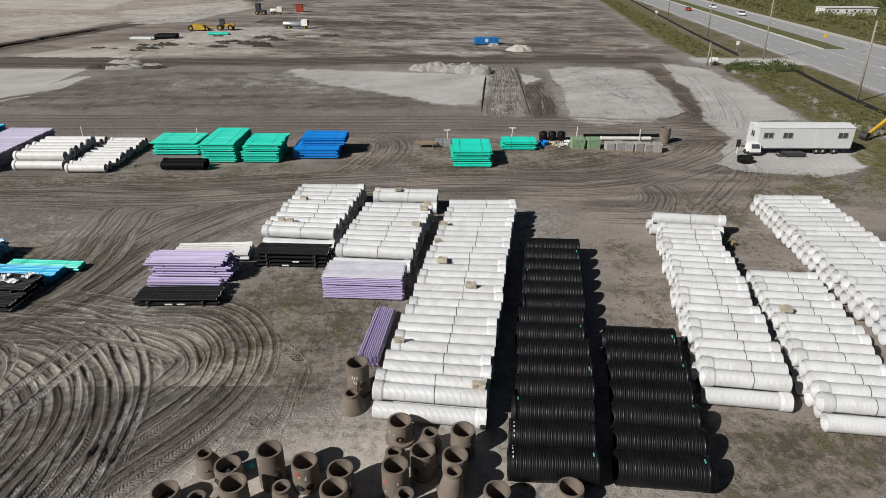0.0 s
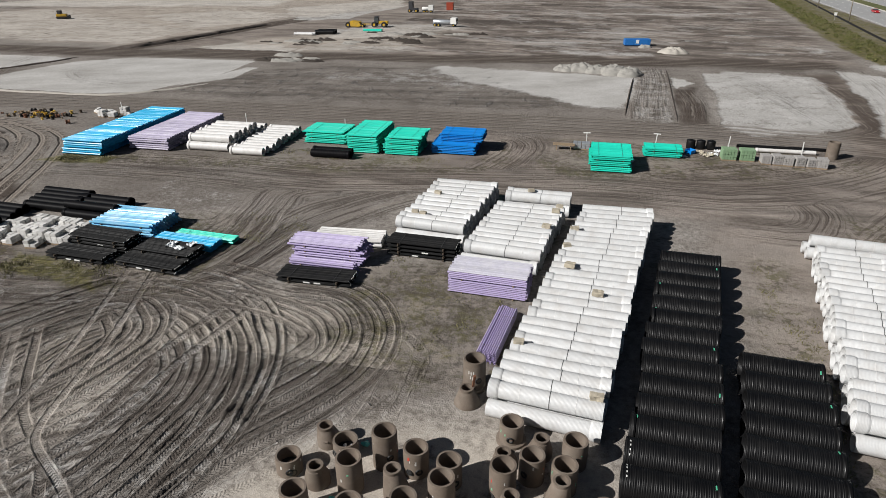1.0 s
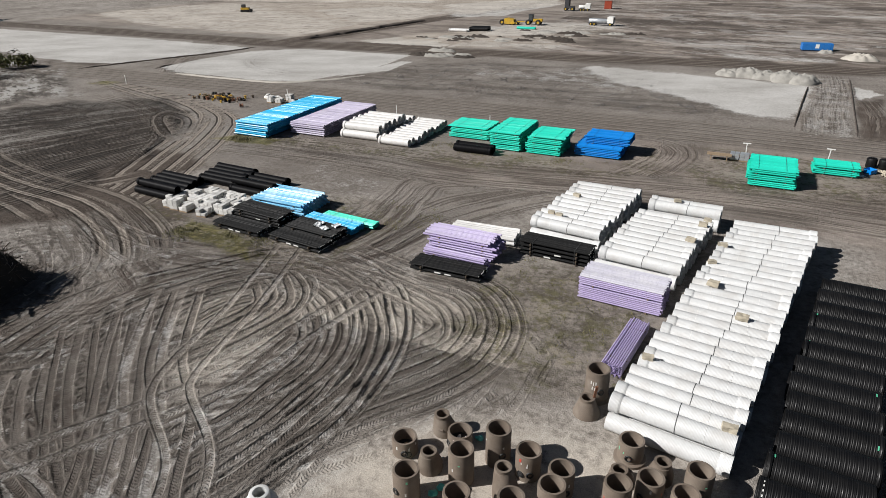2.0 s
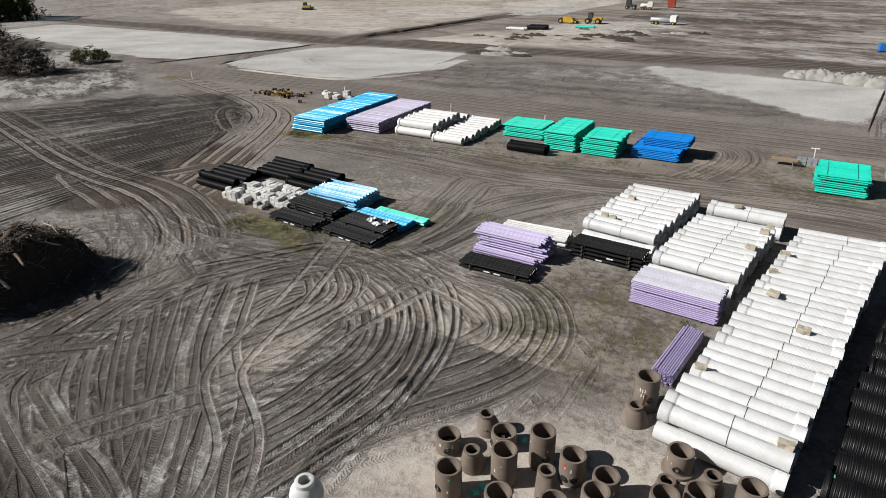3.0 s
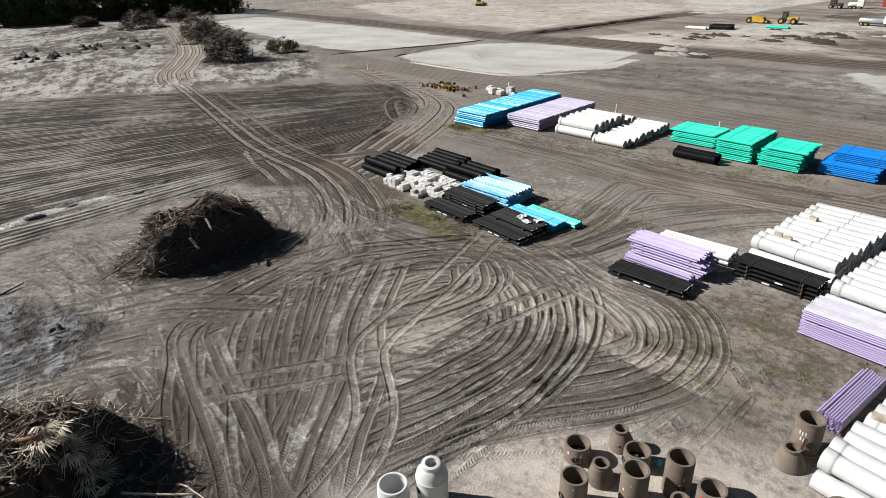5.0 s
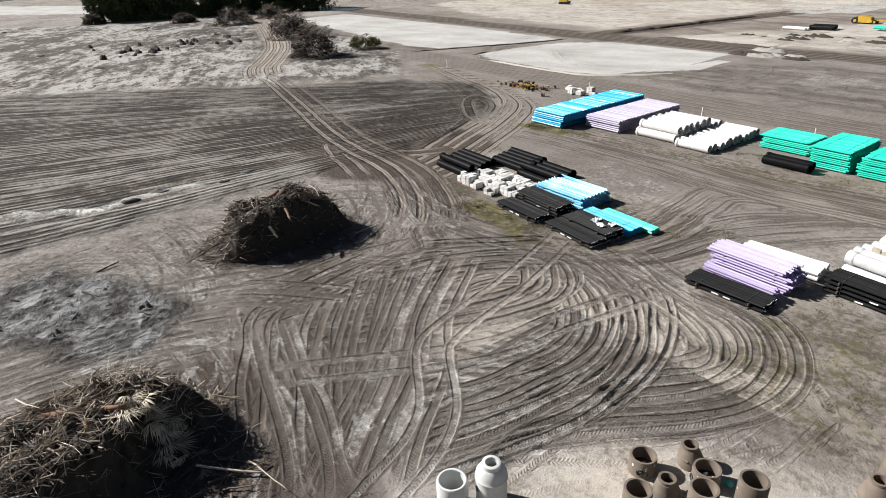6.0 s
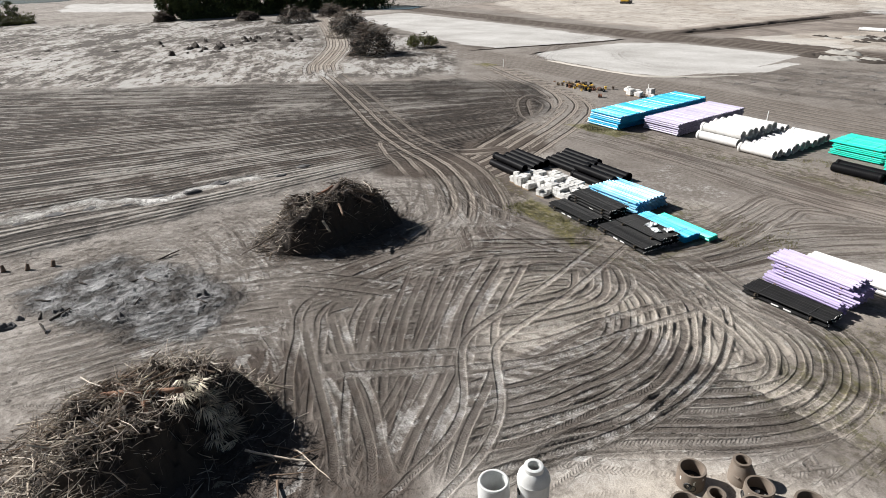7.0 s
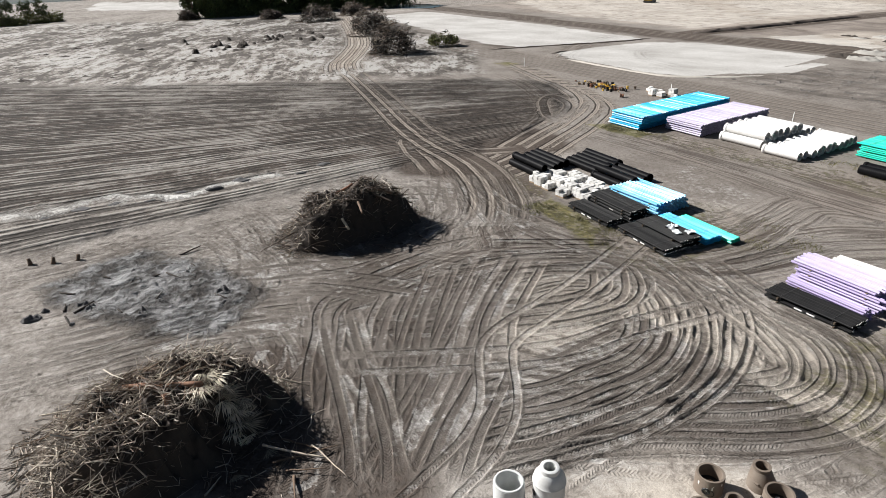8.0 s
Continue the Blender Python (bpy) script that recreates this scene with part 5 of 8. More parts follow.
def pipe_row(group, label, n, x0, x1, y0, y1, r, mat, layers=1, rib=False, angle=0, slant=0.0, upper=None):
    me = mesh("barrel", *(ribbed(x1 - x0, r, 0.2, 20) if rib else lathe([(r * 0.9, -(x1 - x0) / 2), (r, -(x1 - x0) / 2), (r, (x1 - x0) / 2), (r * 0.9, (x1 - x0) / 2)], 20, "x")), mat, True)
    me.set_sharp_from_angle(angle=radians(40))
    end = mesh("bell", *lathe([(r * 0.92, (x1 - x0) / 2 - 0.35), (r * 1.09, (x1 - x0) / 2 - 0.28), (r * 1.09, (x1 - x0) / 2 + 0.05), (r * 0.96, (x1 - x0) / 2 + 0.05)], 20, "x"), mat, True)
    rr = random.Random(group)
    for layer in range(layers):
        for k in range(n - layer if not layer or upper is None else upper):
            y = y0 + (y1 - y0) * (k + layer / 2) / max(1, n - 1)
            p = thing("pipe", pose((x0 + x1) / 2 + slant * (y - y0) + rr.uniform(-0.2, 0.2), y, r * 1.09 + layer * r * 1.75, rr.uniform(0, 360), 0, angle + rr.choice((0, 180))), label, "pipe", group)
            put("barrel", me, p)
            put("bell", end, p)


pipe_row("far white pipes", "large white plastic pipe in a far row", 9, -50.0, -44.2, 70.2, 80.6, 0.54, M_GREYWHITE, layers=2, upper=6)
pipe_row("far low white pipes", "large white plastic pipe lying in one layer", 11, -43.3, -38.8, 69.4, 80.4, 0.5, M_GREYWHITE)
pipe_row("short black pipes", "black corrugated pipe lying before green pipes", 2, -32.8, -27.6, 70.4, 71.6, 0.5, M_DRAIN, rib=True)
for q, (x0, y0, y1, n, up) in enumerate(((-58.2, 42.4, 47.4, 6, 1), (-54.6, 48.2, 52.2, 5, 0), (-49.0, 47.0, 51.2, 5, 1))):
    pipe_row("black pipe cluster " + "abc"[q], "black corrugated pipe lying on sand", n, x0, x0 + 6.0, y0, y1, 0.42, M_DRAIN, 2, True, -3, -0.3, up)


# ---- manhole sections ----
M_RUBBER = material("black_rubber_boot", (0.012, 0.012, 0.012), 0.6, spread=0.2)
BOOT = mesh("pipe_boot", *lathe([(0.1, -0.06), (0.19, -0.06), (0.2, 0.02), (0.16, 0.05), (0.12, 0.05), (0.11, -0.03), (0.001, -0.03), (0.001, -0.05)], 14, "x"), M_RUBBER, True)
boots = random.Random(12)


def barrel_section(x, y, h, od=1.28, label="brown coated concrete manhole barrel, open on top", mat=M_BROWN, flare=0.0, group="manhole sections", rot=0.0):
    r = od / 2
    prof = [(r - 0.13, 0.0), (r + flare, 0.0)] + ([(r + flare, 0.16), (r + 0.01, 0.2)] if flare else []) + [(r, h - 0.14), (r - 0.01, h - 0.1), (r - 0.02, h), (r - 0.12, h), (r - 0.13, h - 0.1)]
    p = thing("manhole_section", pose(x, y, 0, 0, 0, rot), label, "manhole", group)
    put("barrel", mesh("barrel", *lathe(prof, 32), mat, True), p).data.set_sharp_from_angle(angle=radians(35))
    if mat is M_BROWN and boots.random() < 0.6:
        a = boots.uniform(-130, -30) - rot
        put("pipe_boot", BOOT, p, pose(r * math.cos(radians(a)), r * math.sin(radians(a)), boots.uniform(0.3, 0.45) * h, 0, 0, a), "black rubber pipe boot")
    return p


def cone_section(x, y, h, od=1.28, label="brown coated concrete manhole cone", mat=M_BROWN, group="manhole sections", rot=0.0, base=0.35):
    """An eccentric cone: round foot, narrow neck set towards one side."""
    p = thing("manhole_section", pose(x, y, 0, 0, 0, rot), label, "manhole", group)
    rings = [(od / 2 - 0.12, 0.0, 0), (od / 2, 0.0, 0), (od / 2, base, 0), (0.44, h - 0.18, 0.14), (0.42, h - 0.16, 0.14), (0.42, h, 0.14), (0.30, h, 0.14), (0.30, h - 0.2, 0.14), (od / 2 - 0.12, base, 0)]
    n, segs, v, f = len(rings), 32, [], []
    for k in range(segs):
        a = 2 * math.pi * k / segs
        v += [(r * math.cos(a) + o, r * math.sin(a), z) for r, z, o in rings]
    for k in range(segs):
        for i in range(n):
            f.append((k * n + i, ((k + 1) % segs) * n + i, ((k + 1) % segs) * n + (i + 1) % n, k * n + (i + 1) % n))
    put("cone", mesh("cone", v, f, mat, True), p).data.set_sharp_from_angle(angle=radians(35))
    return p



# ---- yard: manhole sections, sacks, straps ----
M_RUST = material("rusty_steel", (0.2, 0.09, 0.05), 0.8, spread=0.3, scale=6)
M_RED = material("red_spray_paint", (0.5, 0.06, 0.04), 0.7)
M_CHALK = material("pale_spray_paint", (0.62, 0.6, 0.56), 0.8)
M_MINT = material("green_spray_paint", (0.15, 0.5, 0.3), 0.7)
M_DARKHOLE = material("near_black", (0.02, 0.02, 0.02), 0.7)
M_LITTER = material("white_plastic_litter", (0.8, 0.82, 0.82), 0.5)
M_TEALBAG = material("teal_plastic_litter", (0.1, 0.5, 0.42), 0.4)


def curved_patch(r, a0, a1, z0, z1, n=6, off=0.006):
    v, f = [], []
    for k in range(n + 1):
        a = radians(a0 + (a1 - a0) * k / n)
        for rr in (r + off, r - 0.01):
            v += [(rr * math.cos(a), rr * math.sin(a), z) for z in (z0, z1)]
    for k in range(n):
        i = 4 * k
        f += [(i, i + 4, i + 5, i + 1), (i + 1, i + 5, i + 7, i + 3), (i + 2, i + 6, i + 4, i)]
    return v, f


SECTIONS = [("short", -12.84, 21.12, 1.0), ("cone", -11.58, 23.32, 1.2), ("short", -10.41, 22.79, 0.95), ("tall", -8.15, 22.54, 2.2), ("cone", -11.09, 20.61, 1.3),
            ("tall", -9.37, 20.63, 2.0), ("tall", -6.47, 22.36, 1.6), ("tall", -11.29, 18.51, 1.8), ("cone", -6.99, 20.51, 1.9), ("tall", -4.69, 21.97, 1.5),
            ("tall", -4.72, 20.37, 2.0), ("foot", -2.03, 25.54, 1.3), ("cone", -0.42, 24.79, 1.3), ("tall", 1.32, 24.51, 1.6), ("cone", -2.15, 23.78, 0.9),
            ("tall", -0.74, 23.08, 1.6), ("tall", -2.01, 21.63, 2.1), ("tall", 0.86, 22.75, 1.6), ("cone", 0.62, 21.34, 1.9), ("tall", -6.21, 19.1, 1.8),
            ("cone", -1.61, 20.37, 1.5), ("tall", 2.79, 20.9, 1.2), ("tall", 6.27, 21.09, 1.2), ("tall", -8.6, 18.4, 1.7), ("tall", 0.6, 19.3, 1.5)]
rs = random.Random(11)
for k, (kind, x, y, h) in enumerate(SECTIONS):
    face = math.degrees(math.atan2(-y, -x))
    if kind == "cone":
        p = cone_section(x, y, h, 1.26, rot=rs.uniform(0, 360), base=0.3 + 0.4 * (h - 0.9))
        step = box(0.52, -0.12, h * 0.45, 0.66, 0.12, h * 0.45 + 0.05)
        put("step_iron", mesh("step_iron", *step, M_BROWN), p, pose(0, 0, 0, 0, 0, rs.uniform(0, 360)), "cast step block")
        continue
    lab = {"short": "short brown manhole ring holding litter", "foot": "brown manhole base with a wide foot", "tall": "brown coated concrete manhole barrel, open on top"}[kind]
    p = barrel_section(x, y, h, 1.3 if kind != "short" else 1.34, lab, flare=0.16 if kind == "foot" else 0.0)
    r = 0.65
    for q in range(rs.randint(2, 5)):  # worn spray marks
        a = face + rs.uniform(-70, 70)
        z = h * rs.uniform(0.35, 0.8)
        put("paint_mark", mesh("paint_mark", *curved_patch(r + (0.02 if kind == "short" else 0), a, a + rs.uniform(4, 9), z, z + rs.uniform(0.05, 0.22)), rs.choice((M_CHALK, M_CHALK, M_RED, M_MINT))), p, None, "faded spray paint mark")
    a = face + rs.uniform(-60, 60)
    if k % 2 == 0:
        # sleeve ring; a near-black disc stands for the dark of the uncut opening
        hole = lathe([(0.16, 0.0), (0.19, 0.0), (0.19, 0.05), (0.16, 0.05)], 14, "x")
        put("pipe_sleeve", mesh("pipe_sleeve", *join(hole, moved(lathe([(0.001, 0.0), (0.165, 0.0), (0.165, 0.02), (0.001, 0.02)], 14, "x"), pose(0.005, 0, 0))), M_DARKHOLE, True), p,
            pose(0, 0, 0, 0, 0, a) @ pose(r - 0.02, 0, min(0.45, h * 0.3)), "dark round pipe opening")
    if kind == "short":
        floor = lathe([(0.001, 0.25), (0.6, 0.25), (0.6, 0.3), (0.001, 0.3)], 24)
        put("fill", mesh("fill", *floor, M_DARKHOLE), p, None, "dark fill inside the ring")
        for q in range(6):
            b = bmesh.new()
            bmesh.ops.create_icosphere(b, subdivisions=1, radius=rs.uniform(0.06, 0.16))
            for v in b.verts:
                v.co *= rs.uniform(0.7, 1.3)
            me = bpy.data.meshes.new("litter")
            b.to_mesh(me), b.free()
            me.materials.append(rs.choice((M_LITTER, M_LITTER, M_WOOD)))
            put("litter", me, p, pose(rs.uniform(-0.35, 0.35), rs.uniform(-0.35, 0.35), 0.36), "crumpled litter")
for x, y in ((-9.6, 23.5), (-12.0, 20.3), (-10.2, 19.1), (-10.0, 19.6)):
    b = bmesh.new()
    bmesh.ops.create_icosphere(b, subdivisions=2, radius=0.22)
    for v in b.verts:
        v.co *= rs.uniform(0.7, 1.25)
        v.co.z = v.co.z * 0.6 + 0.12
    me = bpy.data.meshes.new("plastic_bag")
    b.to_mesh(me), b.free()
    me.materials.append(M_TEALBAG)
    tagged(put("plastic_bag", me, None, pose(x, y, 0)), "crumpled teal plastic bag between manhole rings", "bag")

# leaning pair beside the white pipes
p = barrel_section(-4.75, 29.6, 2.1, 1.35, "tall brown manhole barrel with pale chalk writing", flare=0.1)
for q, (a, z) in enumerate(((-112, 1.35), (-100, 1.3), (-88, 1.35), (-104, 1.0), (-92, 0.95), (-80, 0.9))):
    put("paint_mark", mesh("paint_mark", *curved_patch(0.675, a, a + 5, z, z + 0.22), M_CHALK), p, None, "pale chalk mark")
put("pipe_sleeve", mesh("pipe_sleeve", *lathe([(0.14, 0.0), (0.2, 0.0), (0.2, 0.08), (0.14, 0.08)], 16, "x"), M_DARKHOLE, True), p, pose(0, 0, 0, 0, 0, -60) @ pose(0.64, 0, 0.9))
p = cone_section(-4.9, 28.05, 1.0, 1.55, "low brown manhole cone with a wide foot", rot=120, base=0.1)
tagged(put("timber_post", mesh("timber_post", *box(-0.07, -0.05, 0, 0.07, 0.05, 2.0, 0.01), M_RUST), None, pose(-4.75, 28.55, 0, 14, 3, 20)), "rusty upright bar leaning on a manhole cone", "post")

# two pale sections
p = barrel_section(-17.05, 12.35, 1.7, 1.5, "pale grey concrete manhole barrel, open on top", M_CONCRETE, group="pale sections")
put("rim", mesh("rim", *lathe([(0.58, 1.7), (0.72, 1.7), (0.7, 1.76), (0.6, 1.76)], 32), M_CONCRETE, True), p)
p = thing("manhole_section", pose(-16.1, 13.95, 0), "pale grey concrete manhole with a cone top", "manhole", "pale sections")
prof = [(0.62, 0.0), (0.74, 0.0), (0.75, 1.7), (0.78, 1.72), (0.78, 1.78), (0.74, 1.82), (0.72, 2.02), (0.5, 2.34), (0.47, 2.36), (0.45, 2.55), (0.42, 2.57), (0.29, 2.57), (0.29, 2.3), (0.6, 1.8)]
put("barrel", mesh("barrel", *lathe(prof, 40), M_CONCRETE, True), p).data.set_sharp_from_angle(angle=radians(40))
# near-black disc coloured for the dark inside an opening that isn't cut
put("pipe_sleeve", mesh("pipe_sleeve", *lathe([(0.001, 0), (0.16, 0.0), (0.16, 0.03), (0.001, 0.03)], 16, "x"), M_DARKHOLE), p, pose(0, 0, 0, 0, 0, -105) @ pose(0.735, 0, 1.2))


def sack(x, y, z, s=1.0, ang=0.0):
    b = bmesh.new()
    bmesh.ops.create_cube(b, size=1)
    bmesh.ops.subdivide_edges(b, edges=b.edges[:], cuts=3, use_grid_fill=True)
    off = rs.uniform(0, 50)
    for v in b.verts:
        v.co = Vector((v.co.x * 0.95 * s, v.co.y * 0.6 * s, (v.co.z + 0.5) * 0.42 * s))
        v.co += 0.09 * s * noise.noise_vector(v.co * 3 + Vector((off, 0, 0)))
    me = bpy.data.meshes.new("sack")
    b.to_mesh(me), b.free()
    me.materials.append(M_SACK)
    return tagged(put("sack", me, None, pose(x, y, z, 0, 0, ang)), "tan sack of gaskets lying on white pipes", "sack", "sacks on the pipes")


for x, y in ((-13.0, 55.9), (-14.0, 50.8), (-13.2, 50.6), (-4.0, 58.4), (-1.0, 54.6), (-1.3, 53.4), (-1.9, 49.8), (0.5, 49.8), (0.0, 46.4), (0.35, 42.8), (2.4, 38.8), (-2.4, 31.9), (2.3, 27.5), (23.6, 35.6)):
    sack(x, y, 1.93, rs.uniform(0.62, 0.85), rs.uniform(-15, 15))
tagged(put("timber_block", mesh("timber_block", *box(-0.35, -0.25, 0, 0.35, 0.25, 0.45, 0.03), M_WOOD), None, pose(26.4, 49.7, 0, 0, 0, 30)), "rough timber block on the ground", "timber")

# ---- grey block pallets ----
M_BLOCK = material("grey_concrete_block", (0.62, 0.61, 0.585), 0.85, spread=0.2, scale=4, bump=0.3, per_object=0.25)


BLOCKS = [mesh("block", *box(-0.27, -0.27, 0.0, 0.27, 0.27, h, 0.025), M_BLOCK) for h in (0.3, 0.31, 0.32)]
COMB = [(-0.55, 0), (-0.45, 0), (-0.45, 0.1), (-0.05, 0.1), (-0.05, 0), (0.05, 0), (0.05, 0.1), (0.45, 0.1), (0.45, 0), (0.55, 0), (0.55, 0.13), (-0.55, 0.13)]
PALLET = mesh("pallet", [(x, y, z) for x in (-0.55, 0.55) for y, z in COMB], [tuple(range(12))[::-1], tuple(range(12, 24))] + [(k, (k + 1) % 12, 12 + (k + 1) % 12, 12 + k) for k in range(12)], M_WOOD)


def block_pallet(x, y, tiers, ang):
    p = thing("block_pallet", pose(x, y, 0, 0, 0, ang), "pallet of stacked grey concrete blocks", "pallet", "grey block pallets")
    put("pallet", PALLET, p)
    for k in range(tiers):
        for i in range(4):
            if k == tiers - 1 and rs.random() < 0.18:
                continue
            put("block", rs.choice(BLOCKS), p, pose((-0.285, 0.285)[i % 2] + rs.uniform(-0.02, 0.02), (-0.285, 0.285)[i // 2] + rs.uniform(-0.02, 0.02), 0.13 + 0.325 * k, 0, 0, rs.uniform(-3, 3)))


for i in range(7):
    for j in range(4):
        x, y = -52.0 + 1.3 * i, 41.2 + 1.24 * j - 0.1 * i
        if (i, j) in ((1, 1), (3, 0)) or (i < 2 and j > 2) or (i > 4 and j < 1):
            continue
        block_pallet(x + rs.uniform(-0.1, 0.1), y + rs.uniform(-0.1, 0.1), rs.choice((2, 3, 3, 3)), rs.uniform(-8, 8))
for x, y in ((-76.3, 85.4), (-74.8, 85.9), (-73.2, 85.1), (-71.7, 85.8), (-70.3, 84.8), (-73.9, 83.4), (-72.2, 83.5)):
    block_pallet(x, y, rs.choice((1, 2, 3)), rs.uniform(-30, 30))


def rag(x, y, z, s, mat, label, ang=0):
    b = bmesh.new()
    bmesh.ops.create_grid(b, x_segments=9, y_segments=7, size=0.5)
    off = rs.uniform(0, 90)
    for v in b.verts:
        n = noise.noise(v.co * 4 + Vector((off, 0, 0)))
        v.co = Vector((v.co.x * s * 1.4, v.co.y * s, abs(n) * 0.5 * s))
    bmesh.ops.solidify(b, geom=b.faces[:], thickness=0.02)
    me = bpy.data.meshes.new("rag")
    b.to_mesh(me), b.free()
    me.materials.append(mat)
    return tagged(put("rag", me, None, pose(x, y, z, 0, 0, ang)), label, "rag")


for x, y in ((-33.4, 41.8), (-32.4, 41.3), (-31.7, 42.2)):
    rag(x, y, 0.98, rs.uniform(0.6, 0.9), M_LITTER, "white crumpled wrapping on black pipes", rs.uniform(0, 180))


# ---- the row of goods along the far lane ----
M_SILVER = material("silver_wrap", (0.5, 0.53, 0.56), 0.35, metal=0.5, spread=0.15, scale=5, bump=0.3)
M_GREENBOX = material("pale_green_blocks", (0.22, 0.34, 0.2), 0.8, spread=0.15, scale=5, bump=0.2)
M_STONE = material("grey_stone_blocks", (0.36, 0.345, 0.33), 0.9, spread=0.2, scale=5, bump=0.4)


def crate(x, y, w, d, h, mat, label, ang=0, cols=4, rows=3, cat="pallet"):
    p = thing("crate", pose(x, y, 0, 0, 0, ang), label, cat, label)
    put("pallet", PALLET, p, pose(0, 0, 0) @ Matrix.Diagonal((w / 1.1, d / 1.1, 1, 1)))
    one = mesh("block", *box(-w / cols * 0.47, -d / 2 * 0.98, 0, w / cols * 0.47, d / 2 * 0.98, h / rows * 0.95, 0.02), mat)
    for i in range(cols):
        for j in range(rows):
            put("block", one, p, pose(-w / 2 + (i + 0.5) * w / cols, rs.uniform(-0.03, 0.03), 0.13 + j * h / rows))
    return p


p = thing("trestle", pose(-1.6, 79.8, 0), "low timber trestle with boards on it", "trestle")
for x in (-0.9, 0.9):
    for y in (-0.3, 0.3):
        put("leg", mesh("leg", *box(x - 0.05, y - 0.05, 0, x + 0.05, y + 0.05, 0.65), M_WOOD), p)
for k in range(5):
    put("board", mesh("board", *box(-1.4, -0.5 + 0.2 * k, 0.65, 1.4, -0.32 + 0.2 * k, 0.75), M_WOOD), p)
for x in (0.1, 1.2):
    crate(x, 80.6, 1.05, 1.2, 0.75, M_SILVER, "low pallet in silver wrapping", 0, 2, 2)
for x in (18.5, 20.6):
    crate(x, 79.6, 1.7, 1.4, 1.3, M_GREENBOX, "pallet of pale green blocks", 2, 5, 4)
for k in range(6):
    crate(22.6 + 1.22 * k, 78.8 - 0.12 * k, 1.1, 1.3, 0.95 + 0.1 * (k % 2), M_STONE, "wrapped pallet of grey stone blocks", rs.uniform(-8, 8), 4, 4)
pipe_row("lone white pipe", "long thin white pipe behind pallets", 1, 22.6, 29.6, 83.4, 83.4, 0.26, M_GREYWHITE)
pipe_row("lone black hose", "long black pipe lying behind pallets", 1, 20.5, 31.5, 85.2, 85.2, 0.2, M_BLACK)
barrel_section(31.0, 82.3, 2.1, 1.4, "tall brown manhole barrel by the lane", group="lane sections")
for k in range(3):
    p = thing("plastic_tank", pose(14.6 + 1.25 * k, 83.6, 0), "squat black plastic drum", "drum", "black drums")
    put("body", mesh("body", *lathe([(0.001, 0), (0.52, 0), (0.56, 0.1), (0.56, 1.0), (0.5, 1.1), (0.3, 1.14), (0.001, 1.14)], 20), M_BLACK, True), p)
    put("lid", mesh("lid", *lathe([(0.001, 1.13), (0.2, 1.13), (0.2, 1.2), (0.001, 1.2)], 16), M_BLACK, True), p)
for x, y, s in ((16.3, 80.6, 1.2), (17.0, 81.2, 0.9), (6.5, 76.5, 0.9), (13.4, 79.6, 0.6), (15.5, 81.9, 0.8), (18.0, 82.6, 0.9)):
    rag(x, y, 0.02, s, rs.choice((M_LITTER, M_LITTER, M_SACK, M_DARKHOLE)), "crumpled tarpaulin lying among pallets", rs.uniform(0, 180))
p = thing("steel_bin", pose(14.3, 81.2, 0), "blue steel bin on bare ground", "bin")
put("body", mesh("body", *lathe([(0.4, 0), (0.6, 0.0), (0.7, 0.5), (0.66, 0.5), (0.56, 0.05), (0.4, 0.05)], 4), M_BLUE), p)
M_PAINTWHITE = material("white_paint", (0.78, 0.78, 0.75), 0.6, spread=0.06, scale=2)
for x, y in ((1.3, 82.3), (10.2, 83.5), (19.3, 84.1), (27.9, 83.1), (-72.6, 86.4), (-49.0, 83.5), (-33, 83.0), (-112, 85)):
    p = thing("marker_post", pose(x, y, 0, 0, rs.uniform(-3, 3), 0), "slim white marker stake in the soil", "stake", "marker stakes")
    put("stake", mesh("stake", *box(-0.05, -0.04, 0, 0.05, 0.04, 1.7), M_PAINTWHITE), p)
    if x < 12 and x > 0:
        put("board", mesh("board", *box(-0.45, -0.03, 1.62, 0.45, 0.03, 1.75), M_PAINTWHITE), p)

# ---- office trailer ----
M_TRAILER = material("white_sheet_siding", (0.6, 0.61, 0.605), 0.45, spread=0.05, scale=0.7, dirt=(0.5, 0.47, 0.42), dirt_amount=0.25)
M_ROOF = material("white_roof_sheet", (0.72, 0.73, 0.72), 0.5, spread=0.07, scale=0.9)
M_GLASS = material("dark_window_glass", (0.06, 0.07, 0.075), 0.12, spread=0.1)
M_ALU = material("aluminium_frame", (0.6, 0.61, 0.62), 0.4, metal=0.6)
M_TYRE = material("tyre_rubber", (0.025, 0.025, 0.025), 0.85)
M_STEEL = material("dark_steel", (0.06, 0.06, 0.065), 0.55, metal=0.4)
TRL = thing("office_trailer", pose(47.3, 78.6, 0, 0, 0, 0), "long white office trailer on wheels with three windows", "trailer")
HX, HY, Z0, Z1 = 6.15, 1.5, 0.8, 3.5
put("body", mesh("body", *box(-HX, -HY, Z0, HX, HY, Z1, 0.03), M_TRAILER), TRL)
rv = [(-HX - 0.05, -HY - 0.06, Z1), (HX + 0.05, -HY - 0.06, Z1), (HX + 0.05, 0, Z1 + 0.32), (-HX - 0.05, 0, Z1 + 0.32), (HX + 0.05, HY + 0.06, Z1), (-HX - 0.05, HY + 0.06, Z1)]
put("roof", mesh("roof", rv, [(0, 1, 2, 3), (3, 2, 4, 5), (0, 3, 5), (1, 4, 2), (0, 5, 4, 1)], M_ROOF), TRL)
for k in range(31):
    x = -HX + 0.2 + k * 0.4
    put("siding_rib", mesh("siding_rib", *box(x - 0.008, -HY - 0.004, Z0, x + 0.008, -HY, Z1), M_TRAILER), TRL)


